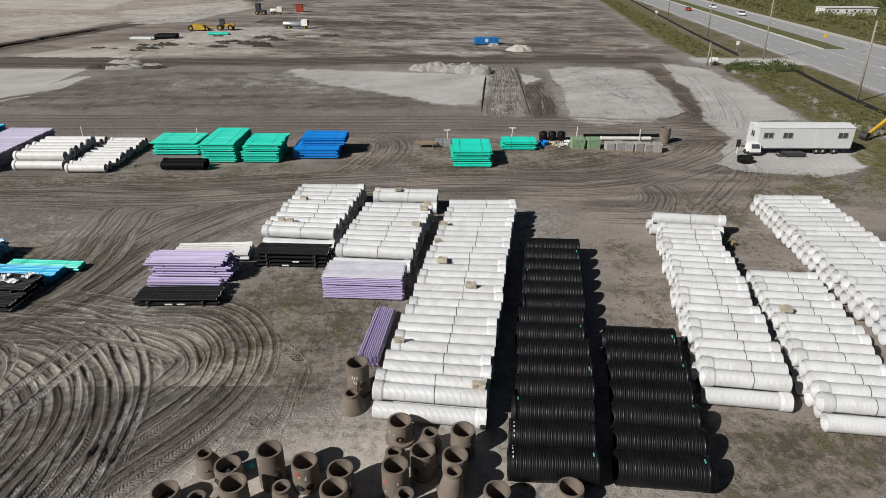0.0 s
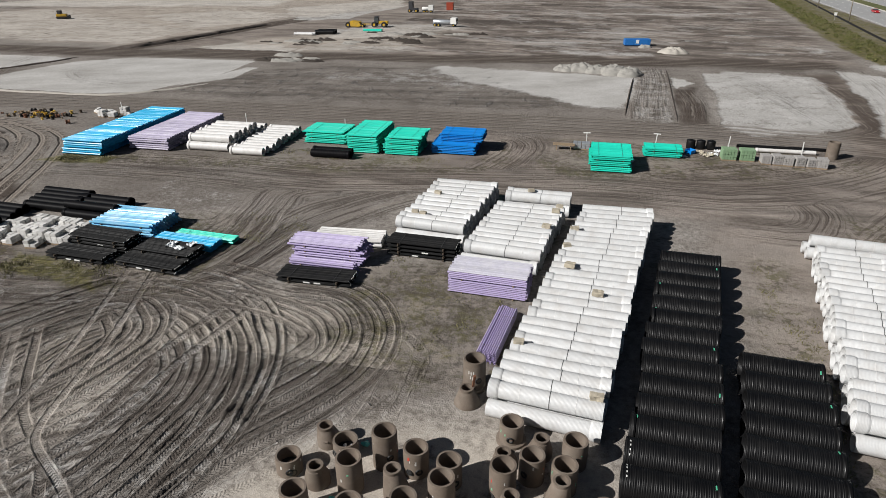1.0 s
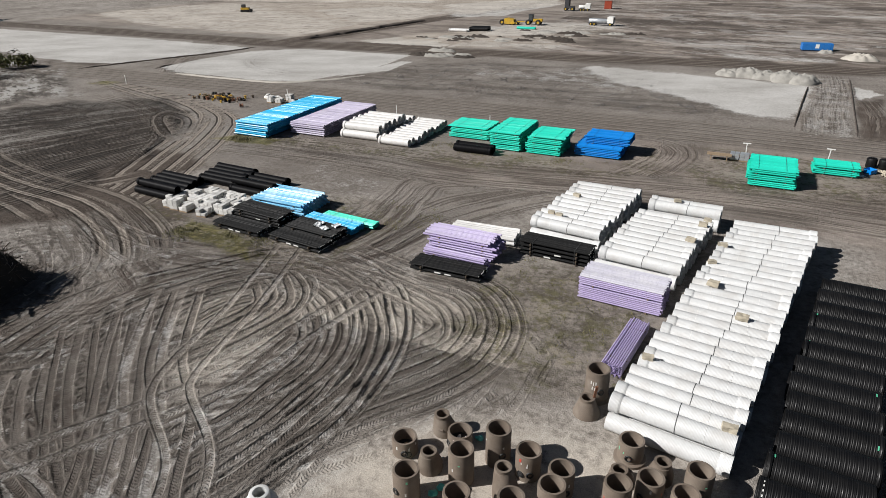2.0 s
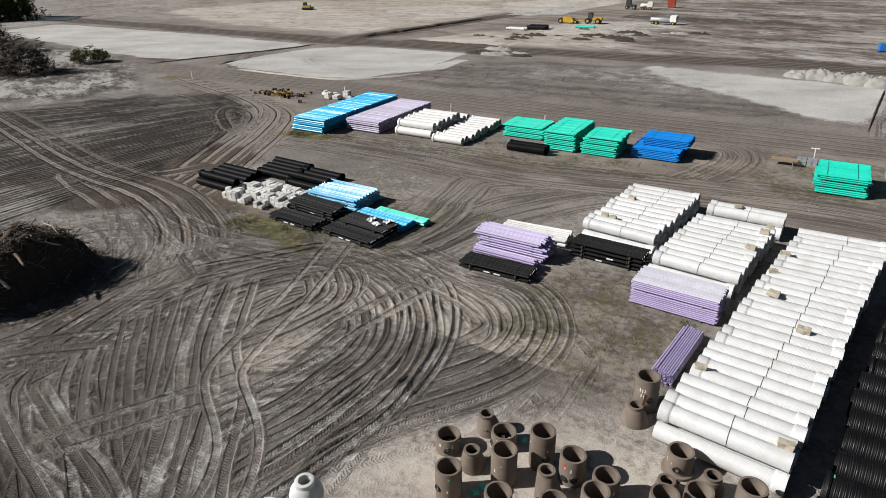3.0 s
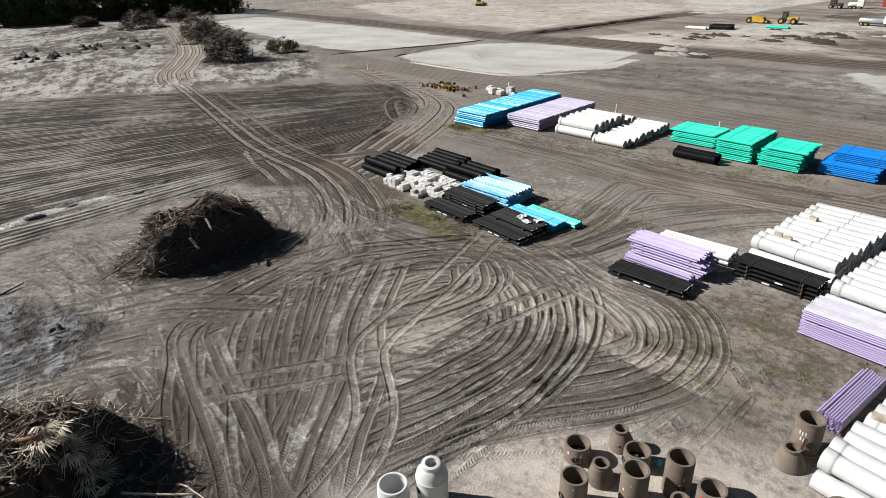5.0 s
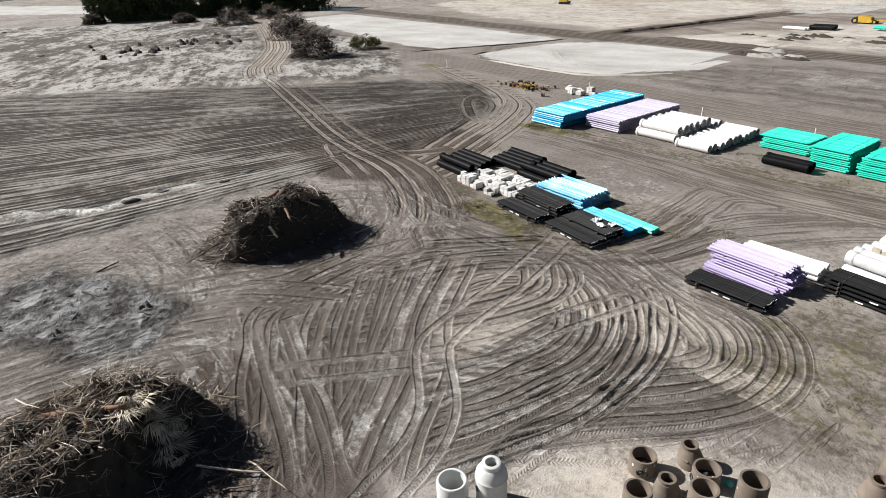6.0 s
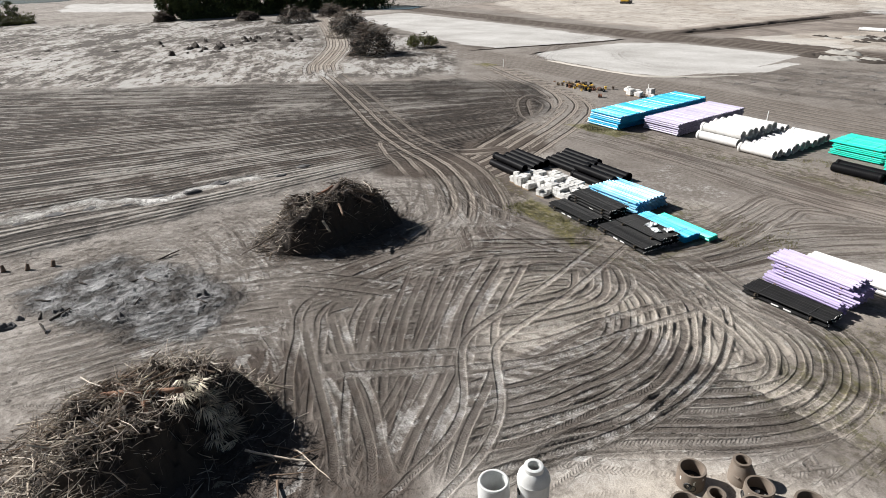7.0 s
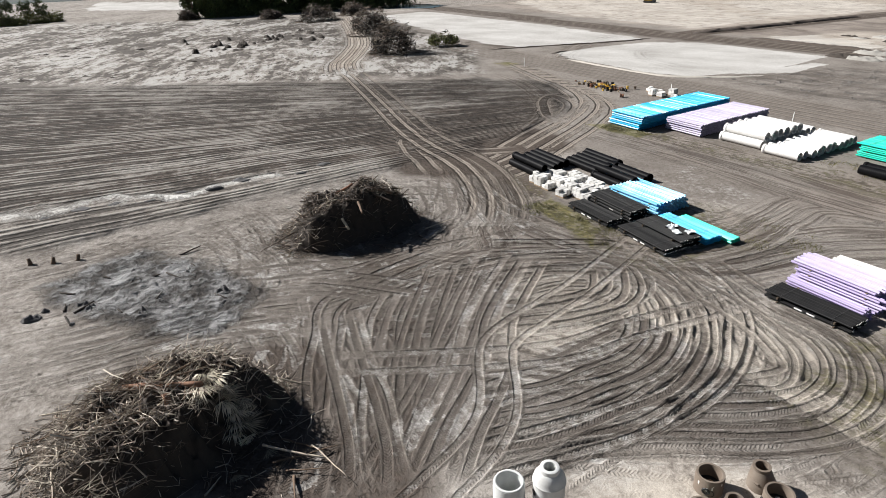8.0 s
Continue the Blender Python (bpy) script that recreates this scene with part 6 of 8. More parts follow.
def trailer_window(cx, w, z0, h, m):
    wn = put("window", mesh("window", *join(box(-w / 2, -0.04, 0, w / 2, 0, 0.06), box(-w / 2, -0.04, h - 0.06, w / 2, 0, h), box(-w / 2, -0.04, 0.06, -w / 2 + 0.06, 0, h - 0.06),
                                            box(w / 2 - 0.06, -0.04, 0.06, w / 2, 0, h - 0.06), box(-0.03, -0.04, 0.06, 0.03, 0, h - 0.06)), M_ALU), TRL, m @ pose(cx, 0, z0), "aluminium sliding window")
    for s in (-1, 1):
        put("pane", mesh("pane", *box(s * w / 4 - w / 4 + 0.05, -0.02, 0.06, s * w / 4 + w / 4 - 0.05, -0.012, h - 0.06), M_GLASS), wn)


FRONT = pose(0, -HY - 0.012, 0)
for cx, w in ((-4.9, 1.3), (-2.4, 1.3), (4.7, 1.3)):
    trailer_window(cx, w, 2.15, 0.75, FRONT)
trailer_window(0, 0.9, 2.0, 0.8, pose(-HX - 0.005, 0, 0, 0, 0, -90))
put("door", mesh("door", *box(1.2, -HY - 0.035, Z0 + 0.05, 2.1, -HY, Z1 - 0.25, 0.01), M_TRAILER), TRL, None, "flush white door panel")
for x in (1.9, 2.75, 4.2):
    for s in (-1, 1):
        wh = put("wheel", mesh("wheel", *lathe([(0.18, -0.12), (0.4, -0.12), (0.42, 0), (0.4, 0.12), (0.18, 0.12)], 18, "x"), M_TYRE, True), TRL, pose(x, s * 1.2, 0.42, 0, 0, 90))
        put("hub", mesh("hub", *lathe([(0.001, -0.08), (0.2, -0.08), (0.2, 0.08), (0.001, 0.08)], 12, "x"), M_ALU), wh)
put("chassis", mesh("chassis", *join(box(-HX, -0.9, 0.5, HX, -0.75, Z0), box(-HX, 0.75, 0.5, HX, 0.9, Z0), box(-HX - 1.2, -0.08, 0.6, -HX, 0.08, 0.75)), M_STEEL), TRL)
for k, x in enumerate((-5.6, -3.0, 0.0, 5.6)):
    put("pier", mesh("pier", *box(x - 0.12, -1.0, 0, x + 0.12, -0.8, 0.7), M_STEEL), TRL)
p = thing("step_platform", pose(45.8, 76.3, 0), "dark steel entrance steps and landing", "steps")
put("landing", mesh("landing", *box(-1.3, -0.55, 0.12, 1.3, 0.6, 0.56, 0.04), M_STEEL), p)
for k in range(3):
    put("tread", mesh("tread", *box(-1.6 - 0.28 * k, -0.5, 0.5 - 0.18 * k, -1.3 - 0.28 * k, 0.55, 0.54 - 0.18 * k), M_STEEL), p)
for x in (-1.2, 1.2):
    for y in (-0.45, 0.5):
        put("leg", mesh("leg", *box(x - 0.04, y - 0.04, 0, x + 0.04, y + 0.04, 0.14), M_STEEL), p)
# small utility truck parked before the hitch
p = thing("utility_truck", pose(40.7, 77.0, 0, 0, 0, -90) @ Matrix.Scale(0.9, 4), "small white utility truck, parked", "truck")
cab = [(-0.9, -0.8, 0.45), (0.9, -0.8, 0.45), (0.9, 0.8, 0.45), (-0.9, 0.8, 0.45), (-0.85, -0.75, 1.2), (0.85, -0.75, 1.05), (0.85, 0.75, 1.05), (-0.85, 0.75, 1.2), (-0.7, -0.68, 1.75), (0.45, -0.68, 1.75), (0.45, 0.68, 1.75), (-0.7, 0.68, 1.75)]
put("cab", mesh("cab", cab, [(0, 3, 2, 1), (0, 1, 5, 4), (1, 2, 6, 5), (2, 3, 7, 6), (3, 0, 4, 7), (4, 5, 9, 8), (5, 6, 10, 9), (6, 7, 11, 10), (7, 4, 8, 11), (8, 9, 10, 11)], M_PAINTWHITE), p)
put("windscreen", mesh("windscreen", [(0.83, -0.6, 1.12), (0.83, 0.6, 1.12), (0.5, 0.56, 1.68), (0.5, -0.56, 1.68), (0.81, -0.6, 1.1), (0.81, 0.6, 1.1), (0.47, 0.56, 1.68), (0.47, -0.56, 1.68)], [(0, 1, 2, 3), (4, 7, 6, 5)], M_GLASS), p)
put("bumper", mesh("bumper", *box(0.86, -0.8, 0.35, 1.0, 0.8, 0.6, 0.03), M_STEEL), p)
for x in (-0.55, 0.6):
    for s in (-1, 1):
        put("wheel", mesh("wheel", *lathe([(0.12, -0.11), (0.34, -0.11), (0.36, 0), (0.34, 0.11), (0.12, 0.11)], 16, "x"), M_TYRE, True), p, pose(x, s * 0.72, 0.36, 0, 0, 90))
p = thing("water_trough", pose(38.4, 73.9, 0) @ Matrix.Scale(0.88, 4), "round black plastic tub on pale sand", "tub")
put("tub", mesh("tub", *lathe([(0.001, 0.06), (0.95, 0.06), (1.05, 0.75), (1.1, 0.75), (1.1, 0.7), (1.0, 0.0), (0.001, 0.0)], 28), M_BLACK, True), p)
p = thing("notice_board", pose(38.9, 77.4, 0), "small black board on a white stake", "sign")
put("stake", mesh("stake", *box(-0.04, -0.03, 0, 0.04, 0.03, 1.2), M_PAINTWHITE), p)
put("board", mesh("board", *box(-0.28, -0.05, 0.9, 0.28, -0.03, 1.9), M_DARKHOLE), p)
# excavator beside the trailer, only its boom reaches into sight
M_YELLOW = material("yellow_machine_paint", (0.62, 0.38, 0.03), 0.45, spread=0.12, scale=2, dirt=(0.2, 0.16, 0.11), dirt_amount=0.4)
EXC = thing("excavator", pose(69.5, 88.5, 0, 0, 0, 205), "yellow tracked excavator with its boom stretched out", "excavator")
put("house", mesh("house", *box(-2.2, -1.3, 1.1, 1.4, 1.3, 2.3, 0.1), M_YELLOW), EXC)
put("cab", mesh("cab", *box(0.2, 0.3, 2.3, 1.6, 1.25, 3.2, 0.08), M_GLASS), EXC)
for s in (-1, 1):
    put("track", mesh("track", *box(-2.2, s * 1.25 - 0.35, 0, 2.2, s * 1.25 + 0.35, 0.95, 0.3), M_TYRE), EXC)
boom = [(1.4, 1.6), (1.4, 2.1), (4.5, 4.0), (5.2, 3.7), (8.5, 1.7), (8.4, 1.45), (4.8, 3.1)]
bv = [(x, y, z) for y in (-0.22, 0.22) for x, z in boom]
put("boom", mesh("boom", bv, [tuple(range(7)), tuple(range(13, 6, -1))] + [(k, k + 7, (k + 1) % 7 + 7, (k + 1) % 7) for k in range(7)], M_YELLOW), EXC)
put("stick", mesh("stick", *moved(box(-0.3, -0.18, -0.2, 3.0, 0.18, 0.25, 0.05), pose(8.3, 0, 1.7, 0, 28, 0)), M_YELLOW), EXC)
put("bucket", mesh("bucket", *moved(lathe([(0.4, -0.5), (0.55, -0.5), (0.55, 0.5), (0.4, 0.5)], 10, "z"), pose(10.9, 0, 0.62, 90, 0, 0)), M_STEEL), EXC)


# ---- brush heaps ----
M_BARK = material("weathered_bark", (0.16, 0.11, 0.075), 0.9, spread=0.3, scale=4, bump=0.4)
M_DRYWOOD = material("bleached_dry_wood", (0.5, 0.43, 0.34), 0.85, spread=0.25, scale=4)
# dark wood; on the second heap its colour carries the shade of the face
M_DARKWOOD = material("dark_wood_with_painted_shade", (0.065, 0.047, 0.035), 0.9, spread=0.35, scale=4, bump=0.4)
M_HUMUS = material("dark_root_soil", (0.045, 0.036, 0.029), 0.95, spread=0.3, scale=2, bump=0.6, bump_scale=12)
M_FROND = material("withered_fronds", (0.27, 0.235, 0.18), 0.85, spread=0.25, scale=3)


def leaf_material(name, colour, dark):
    m = material(name, colour, 0.7, spread=0.2, scale=0.6)
    nt = m.node_tree
    isl, mx = nt.nodes.new("ShaderNodeNewGeometry"), nt.nodes.new("ShaderNodeMix")
    mx.data_type = "RGBA"
    mx.inputs[6].default_value, mx.inputs[7].default_value = (*dark, 1), (*colour, 1)
    nt.links.new(isl.outputs["Random Per Island"], mx.inputs["Factor"])
    nt.links.new(mx.outputs[2], nt.nodes["Principled BSDF"].inputs["Base Color"])
    return m


M_STICKS = leaf_material("mixed_dry_sticks", (0.62, 0.55, 0.45), (0.16, 0.12, 0.09))
M_DARKSTICKS = leaf_material("mixed_dark_roots", (0.2, 0.15, 0.11), (0.03, 0.023, 0.018))


def lumpy(x, y, seed):
    """Hollows and humps of a heap."""
    return 0.78 + 0.55 * noise.noise(Vector((x * 0.33, y * 0.33, 7.3 * seed)))


def step(a, b, v):
    t = min(1.0, max(0.0, (v - a) / (b - a)))
    return t * t * (3 - 2 * t)


def heap_height(x, y, rx, ry, lee, seed):
    """A heap pushed up from one side: a long slope, a ridge, a steep face towards lee."""
    rad = math.hypot(x / rx, y / ry)
    if rad >= 1:
        return 0.0
    s = (x * lee[0] + y * lee[1]) / math.hypot(rx * lee[0], ry * lee[1])
    v = (1 - rad ** 3) ** 0.8 * step(-1.15, -0.25, s) * (1 - step(0.06, 0.4, s))
    return min(v * 1.2, 0.74 + 0.2 * v) * (0.66 + 0.5 * lumpy(x * 1.8, y * 1.8, seed // 10))


def twigs(n, rx, ry, height, seed, rmin=0.01, rmax=0.045, lmin=0.5, lmax=2.6, skirt=0.25, mound=1.0, lee=None, windward=False):
    """Many crooked sticks strewn over a mound: verts and faces."""
    g = np.random.RandomState(seed)
    V, Fc = [], []
    for k in range(n):
        rad, a = math.sqrt(g.rand()) * (1 + skirt * g.rand()), g.rand() * 6.283
        x, y = rad * rx * math.cos(a), rad * ry * math.sin(a)
        z = max(0.03, height * mound * max(0.0, 1 - rad ** 3.2) ** 0.85 * (0.85 + 0.2 * g.rand()) * lumpy(x, y, seed // 10))
        if lee:
            if rad > 0.8 and x * lee[0] + y * lee[1] > 0.2 * rx and g.rand() < 0.85:
                continue
            if windward and x * lee[0] + y * lee[1] > (0.1 + 0.3 * g.rand()) * rx * 0.8 and g.rand() < 0.9:
                continue
            z = max(0.03, height * heap_height(x, y, rx, ry, lee, seed) * (0.9 + 0.2 * g.rand()))
        L, r = lmin + (lmax - lmin) * g.rand() ** 2, rmin + (rmax - rmin) * g.rand() ** 3
        yaw, up = g.rand() * 6.283, g.normal(0.12, 0.35) if rad < 0.95 else g.normal(0, 0.08)
        d = Vector((math.cos(yaw) * math.cos(up), math.sin(yaw) * math.cos(up), math.sin(up)))
        bend = Vector(g.normal(0, 0.12, 3))
        side = d.cross(Vector((0, 0, 1))).normalized()
        upv = side.cross(d)
        base = len(V)
        for s, w in ((-0.5, 1.0), (0.0, 0.8), (0.5, 0.35)):
            c = Vector((x, y, z)) + d * L * s + bend * (1 if s else 0) * L * 0.5
            c.z = max(c.z, 0.02)
            for q in range(3):
                an = q * 2.0944
                V.append(tuple(c + (side * math.cos(an) + upv * math.sin(an)) * r * w))
        for s in range(2):
            for q in range(3):
                i = base + 3 * s
                Fc.append((i + q, i + (q + 1) % 3, i + 3 + (q + 1) % 3, i + 3 + q))
    return V, Fc


def mound_mesh(name, rx, ry, h, seed, mat, rough=0.3, rings=22, segs=40, lee=None, freq=0.9):
    V, Fc = [], []
    for i in range(rings + 1):
        r = i / rings
        for k in range(segs):
            a = 2 * math.pi * k / segs
            wob = 1 + 0.22 * noise.noise(Vector((math.cos(a) * 1.6, math.sin(a) * 1.6, seed)))
            x, y = r * rx * wob * math.cos(a), r * ry * wob * math.sin(a)
            z = h * max(0.0, 1 - r ** 3) ** 0.85 * (lumpy(x, y, seed // 10) if rough > 0.6 else 1.0)
            if lee:
                hh = heap_height(x, y, rx * 1.05, ry * 1.05, lee, seed)
                z = h * hh - 0.06 * (1 - min(1.0, 4 * hh))
            z += (rough * min(1.0, 2.5 * hh) if lee else rough) * (1 - r ** 4) * (noise.fractal(Vector((x * freq, y * freq, seed)), 1.0, 2.0, 4))
            V.append((x, y, max(z, -0.08 if lee else 0.0) if i < rings else -0.15))
    for i in range(rings):
        for k in range(segs):
            a, b = i * segs + k, i * segs + (k + 1) % segs
            Fc.append((a, a + segs, b + segs, b))
    return mesh(name, V, Fc, mat, True)


def log(x0, x1, r0, r1, mat, seed=0, segs=9):
    """A crooked log between two points."""
    g = random.Random(seed)
    a, b = Vector(x0), Vector(x1)
    d = (b - a).normalized()
    s = d.cross(Vector((0.1, 0.2, 1))).normalized()
    u = s.cross(d)
    V, Fc, n = [], [], 6
    for i in range(n + 1):
        c = a.lerp(b, i / n) + (s * g.uniform(-1, 1) + u * g.uniform(-1, 1)) * 0.05 * (b - a).length / 5
        r = r0 + (r1 - r0) * i / n
        V += [tuple(c + (s * math.cos(q * 6.283 / segs) + u * math.sin(q * 6.283 / segs)) * r * g.uniform(0.88, 1.12)) for q in range(segs)]
    for i in range(n):
        for q in range(segs):
            Fc.append((i * segs + q, i * segs + (q + 1) % segs, (i + 1) * segs + (q + 1) % segs, (i + 1) * segs + q))
    Fc += [tuple(range(segs))[::-1], tuple(range(n * segs, n * segs + segs))]
    return mesh("log", V, Fc, mat, True)


def frond(seed, n=22, L=1.6, open_angle=75, mat=None):
    """A fan palm's leaf: narrow blades from one stalk."""
    g = random.Random(seed)
    V, Fc = [(0, 0, 0)], []
    for k in range(n):
        a = radians(-open_angle + 2 * open_angle * k / (n - 1)) + g.uniform(-0.1, 0.1)
        l = L * g.uniform(0.6, 1.0)
        d, b = Vector((math.cos(a), math.sin(a), -0.25 - 0.3 * g.random())), len(V)
        w = Vector((-math.sin(a), math.cos(a), 0)) * 0.035
        V += [tuple(d * 0.6 * l + w + Vector((0, 0, 0.08))), tuple(d * l + Vector((0, 0, -0.15))), tuple(d * 0.6 * l - w + Vector((0, 0, 0.08)))]
        Fc.append((0, b, b + 1, b + 2))
    return mesh("frond", V, Fc, mat or M_FROND)


def brush_heap(x, y, rx, ry, h, ang, seed, label, logs, n_dark, n_pale, fronds, branches, face, wood):
    p = thing("brush_heap", pose(x, y, 0, 0, 0, ang), label, "brush heap")
    lee = (math.cos(radians(face - ang)), math.sin(radians(face - ang)))
    put("core", mound_mesh("core", rx * 0.94, ry * 0.94, h * 0.9, seed, M_HUMUS, 1.15, 46, 96, lee, 1.7), p, None, "dark soil and roots")
    tagged(put("dark_brushwood", mesh("dark_brushwood", *twigs(n_dark, rx, ry, h, seed, 0.013, 0.065, 0.3, 2.0, lee=lee, windward=True), M_DARKSTICKS), p), kind="stuff")
    tagged(put("pale_brushwood", mesh("pale_brushwood", *twigs(n_pale, rx * 1.02, ry * 1.02, h * 1.04, seed + 5, 0.012, 0.05, 0.35, 2.2, lee=lee, windward=True), M_STICKS), p), kind="stuff")
    for k, (a, b, r0, r1, mat) in enumerate(logs):
        put("log", log(a, b, r0, r1, mat, seed + k), p)
    g = random.Random(seed)
    top = lambda u, v: h * heap_height(u, v, rx, ry, lee, seed)
    for k in range(branches):
        a, r, t, l = g.uniform(0, 6.28), math.sqrt(g.random()) * 0.95, g.uniform(0, 6.28), g.uniform(1.2, 3.6)
        u, v = r * rx * math.cos(a), r * ry * math.sin(a)
        u2, v2 = u + l * math.cos(t), v + l * math.sin(t)
        if abs(top(u2, v2) - top(u, v)) > 0.45 * l or (u * lee[0] + v * lee[1] > 0.16 * rx and g.random() < 0.9):
            continue
        put("branch", log((u, v, top(u, v) + 0.1), (u2, v2, max(0.05, top(u2, v2) + g.uniform(0.0, 0.5))), g.uniform(0.03, 0.09), 0.02, g.choice((M_DRYWOOD, wood, wood)), seed + 50 + k, 6), p)
    fm = [frond(seed + q, 20, 1.1, 80, M_STRAW) for q in range(2)] + [frond(seed + 9, 18, 1.3, 60)]
    for k, (u, v, tilt) in enumerate(fronds):
        put("frond", fm[k % 3], p, pose(u, v, top(u, v) + 0.25, g.uniform(-40, 40), tilt + g.uniform(-20, 20), g.uniform(-60, 60)))
    return p


M_PALMBARK = material("rusty_palm_bark", (0.24, 0.13, 0.08), 0.9, spread=0.4, scale=7, bump=0.6, bump_scale=14)
M_STRAW = material("pale_dead_palm_leaf", (0.62, 0.56, 0.44), 0.7, spread=0.2, scale=3)
g = random.Random(77)
brush_heap(-30.2, 0.1, 8.2, 5.4, 3.5, 52, 30, "great heap of uprooted palms, logs and dry twigs",
           [((-3.6, 2.2, 3.0), (1.8, 2.6, 3.7), 0.15, 0.09, M_BARK), ((-3.6, 0.4, 3.2), (1.3, 0.5, 3.7), 0.2, 0.16, M_PALMBARK), ((-0.3, -0.4, 3.7), (0.5, -1.3, 1.6), 0.2, 0.18, M_PALMBARK), ((-5.2, 1.9, 2.5), (1.0, 2.5, 3.7), 0.17, 0.13, M_DARKWOOD),
            ((-3.0, -2.8, 1.5), (-1.5, -3.6, 2.0), 0.1, 0.06, M_DRYWOOD), ((-5.8, -1.5, 1.1), (-3.2, 0.3, 2.8), 0.12, 0.1, M_BARK),
            ((4.5, -0.4, 0.5), (8.2, -0.7, 0.2), 0.07, 0.05, M_DRYWOOD), ((-7.5, 1.0, 0.3), (-4.0, 2.2, 2.0), 0.09, 0.05, M_DRYWOOD)], 3800, 4200,
           [(g.uniform(0.8, 3.2), g.uniform(-0.2, 1.5), g.uniform(-40, 30)) for _ in range(20)] + [(g.uniform(2.5, 5.0), g.uniform(-2.4, 0.5), 40) for _ in range(4)], 130, 26, M_BARK)
brush_heap(-50.9, 19.2, 6.8, 5.4, 3.8, 62, 80, "dark heap of roots and brush, shade put into its wood colour",
           [((-1.0, -2.7, 2.7), (-0.4, -3.4, 1.9), 0.14, 0.1, M_DRYWOOD), ((0.5, 1.0, 4.4), (3.5, 1.2, 3.4), 0.14, 0.1, M_BARK), ((-3.2, 1.5, 2.8), (-0.2, 1.0, 4.6), 0.13, 0.1, M_RUST),
            ((-4.6, -1.0, 0.8), (-2.8, -2.0, 2.2), 0.1, 0.06, M_DRYWOOD), ((-3.6, 2.2, 2.4), (-2.9, 2.6, 3.4), 0.08, 0.07, M_DRYWOOD), ((-5.4, -0.6, 0.6), (-3.0, 0.4, 2.2), 0.1, 0.05, M_DRYWOOD),
            ((-0.6, 0.2, 3.9), (0.5, 1.0, 4.5), 0.3, 0.42, M_DARKWOOD), ((0.4, -1.2, 3.6), (0.9, -2.9, 3.2), 0.14, 0.1, M_BARK), ((1.4, 0.4, 3.9), (3.6, -0.6, 3.1), 0.16, 0.1, M_DARKWOOD)], 4600, 900, [], 130, 8, M_DARKWOOD)
M_ASHCLOD = material("ashy_soil", (0.1, 0.098, 0.098), 0.95, spread=0.35, scale=3, bump=0.6, bump_scale=12)
# burnt ground: clods, stumps, charred bits
g = random.Random(21)
for k in range(14):
    a, r = g.uniform(0, 6.28), math.sqrt(g.random())
    x, y = -50.5 + 7.5 * r * math.cos(a) * 0.8 + 2.0 * r * math.sin(a), -0.5 + 8.5 * r * math.sin(a)
    s = g.uniform(0.1, 0.4) * (2.0 if k < 5 else 1)
    tagged(put("clod", mound_mesh("clod", s * g.uniform(0.8, 2.2), s, s * 0.35, k, M_ASHCLOD, 1.1 * s, 12, 20, None, 3.0), None, pose(x, y, 0.03, 0, 0, g.uniform(0, 360))),
           "clod of ash and charred soil", "clod", "clods in the ash")
for k in range(16):
    a, r = g.uniform(0, 6.28), math.sqrt(g.random())
    l, t = g.uniform(0.6, 2.2), g.uniform(0, 3.1)
    tagged(put("charred_log", log((0, 0, 0.06), (l * math.cos(t), l * math.sin(t), g.uniform(0.05, 0.3)), g.uniform(0.05, 0.14), 0.04, M_HUMUS, 900 + k, 7), None, pose(-50.5 + 6.5 * r * math.cos(a), -0.5 + 7.5 * r * math.sin(a), 0)),
           "charred length of wood in the ash", "log", "charred wood")
for x, y in ((-62.2, -8.2), (-61.2, -6.4), (-60.6, -4.4)):
    tagged(put("stump", log((0, 0, 0), (g.uniform(-0.3, 0.3), g.uniform(-0.3, 0.3), 0.55), 0.22, 0.14, M_BARK, int(x)), None, pose(x, y, -0.05)), "charred stump standing in burnt soil", "stump", "charred stumps")
# pale windrow along the field's edge, stumps on the stripped land
for k in range(12):
    t = k / 11
    x, y = -76.2 + 4.0 * t + g.uniform(-1.3, 1.3), -14 + 38 * t
    s = g.uniform(0.25, 0.7)
    tagged(put("clod", mound_mesh("clod", s * 1.8, s, s * 0.3, k + 90, M_ASHCLOD, 0.4 * s, 8, 14), None, pose(x, y, 0.0, 0, 0, g.uniform(60, 110))),
           "pale lump of sandy soil in a windrow", "clod", "windrow lumps")
for k in range(30):
    x, y = -232 + 40 * g.random(), 30 + 45 * g.random()
    if k < 14:
        t = k / 13
        x, y = -197 - 18 * t + g.uniform(-3, 3), 37 + 28 * t + g.uniform(-3, 3)
    s = g.uniform(0.5, 1.4)
    tagged(put("stump", mound_mesh("stump", s * g.uniform(1.0, 2.2), s, s * g.uniform(0.6, 1.1), k + 200, M_HUMUS, 0.9 * s, 10, 18, None, 1.8), None, pose(x, y, -0.1)), "dark upturned stump on stripped land", "stump", "far stumps")
for k in range(40):
    x, y = g.uniform(-330, -95), g.uniform(-30, 95)
    s = g.uniform(0.4, 1.0)
    if abs(y - (79 - 0.42 * (x + 195))) < 12 or not (-2.0 < (y - 47) - (x + 125) * -0.35 < 60 or x < -150):
        continue
    tagged(put("clod", mound_mesh("clod", s * 2.2, s, s * 0.3, k + 300, M_HUMUS, 0.5 * s, 7, 12), None, pose(x, y, -0.05, 0, 0, g.uniform(30, 90))), "lump of turned soil and roots", "clod", "far lumps")

# ---- foliage ----
M_LEAF = leaf_material("green_leaves", (0.085, 0.11, 0.03), (0.03, 0.048, 0.014))
M_LEAFDRY = leaf_material("brown_leaves", (0.05, 0.038, 0.027), (0.013, 0.011, 0.01))
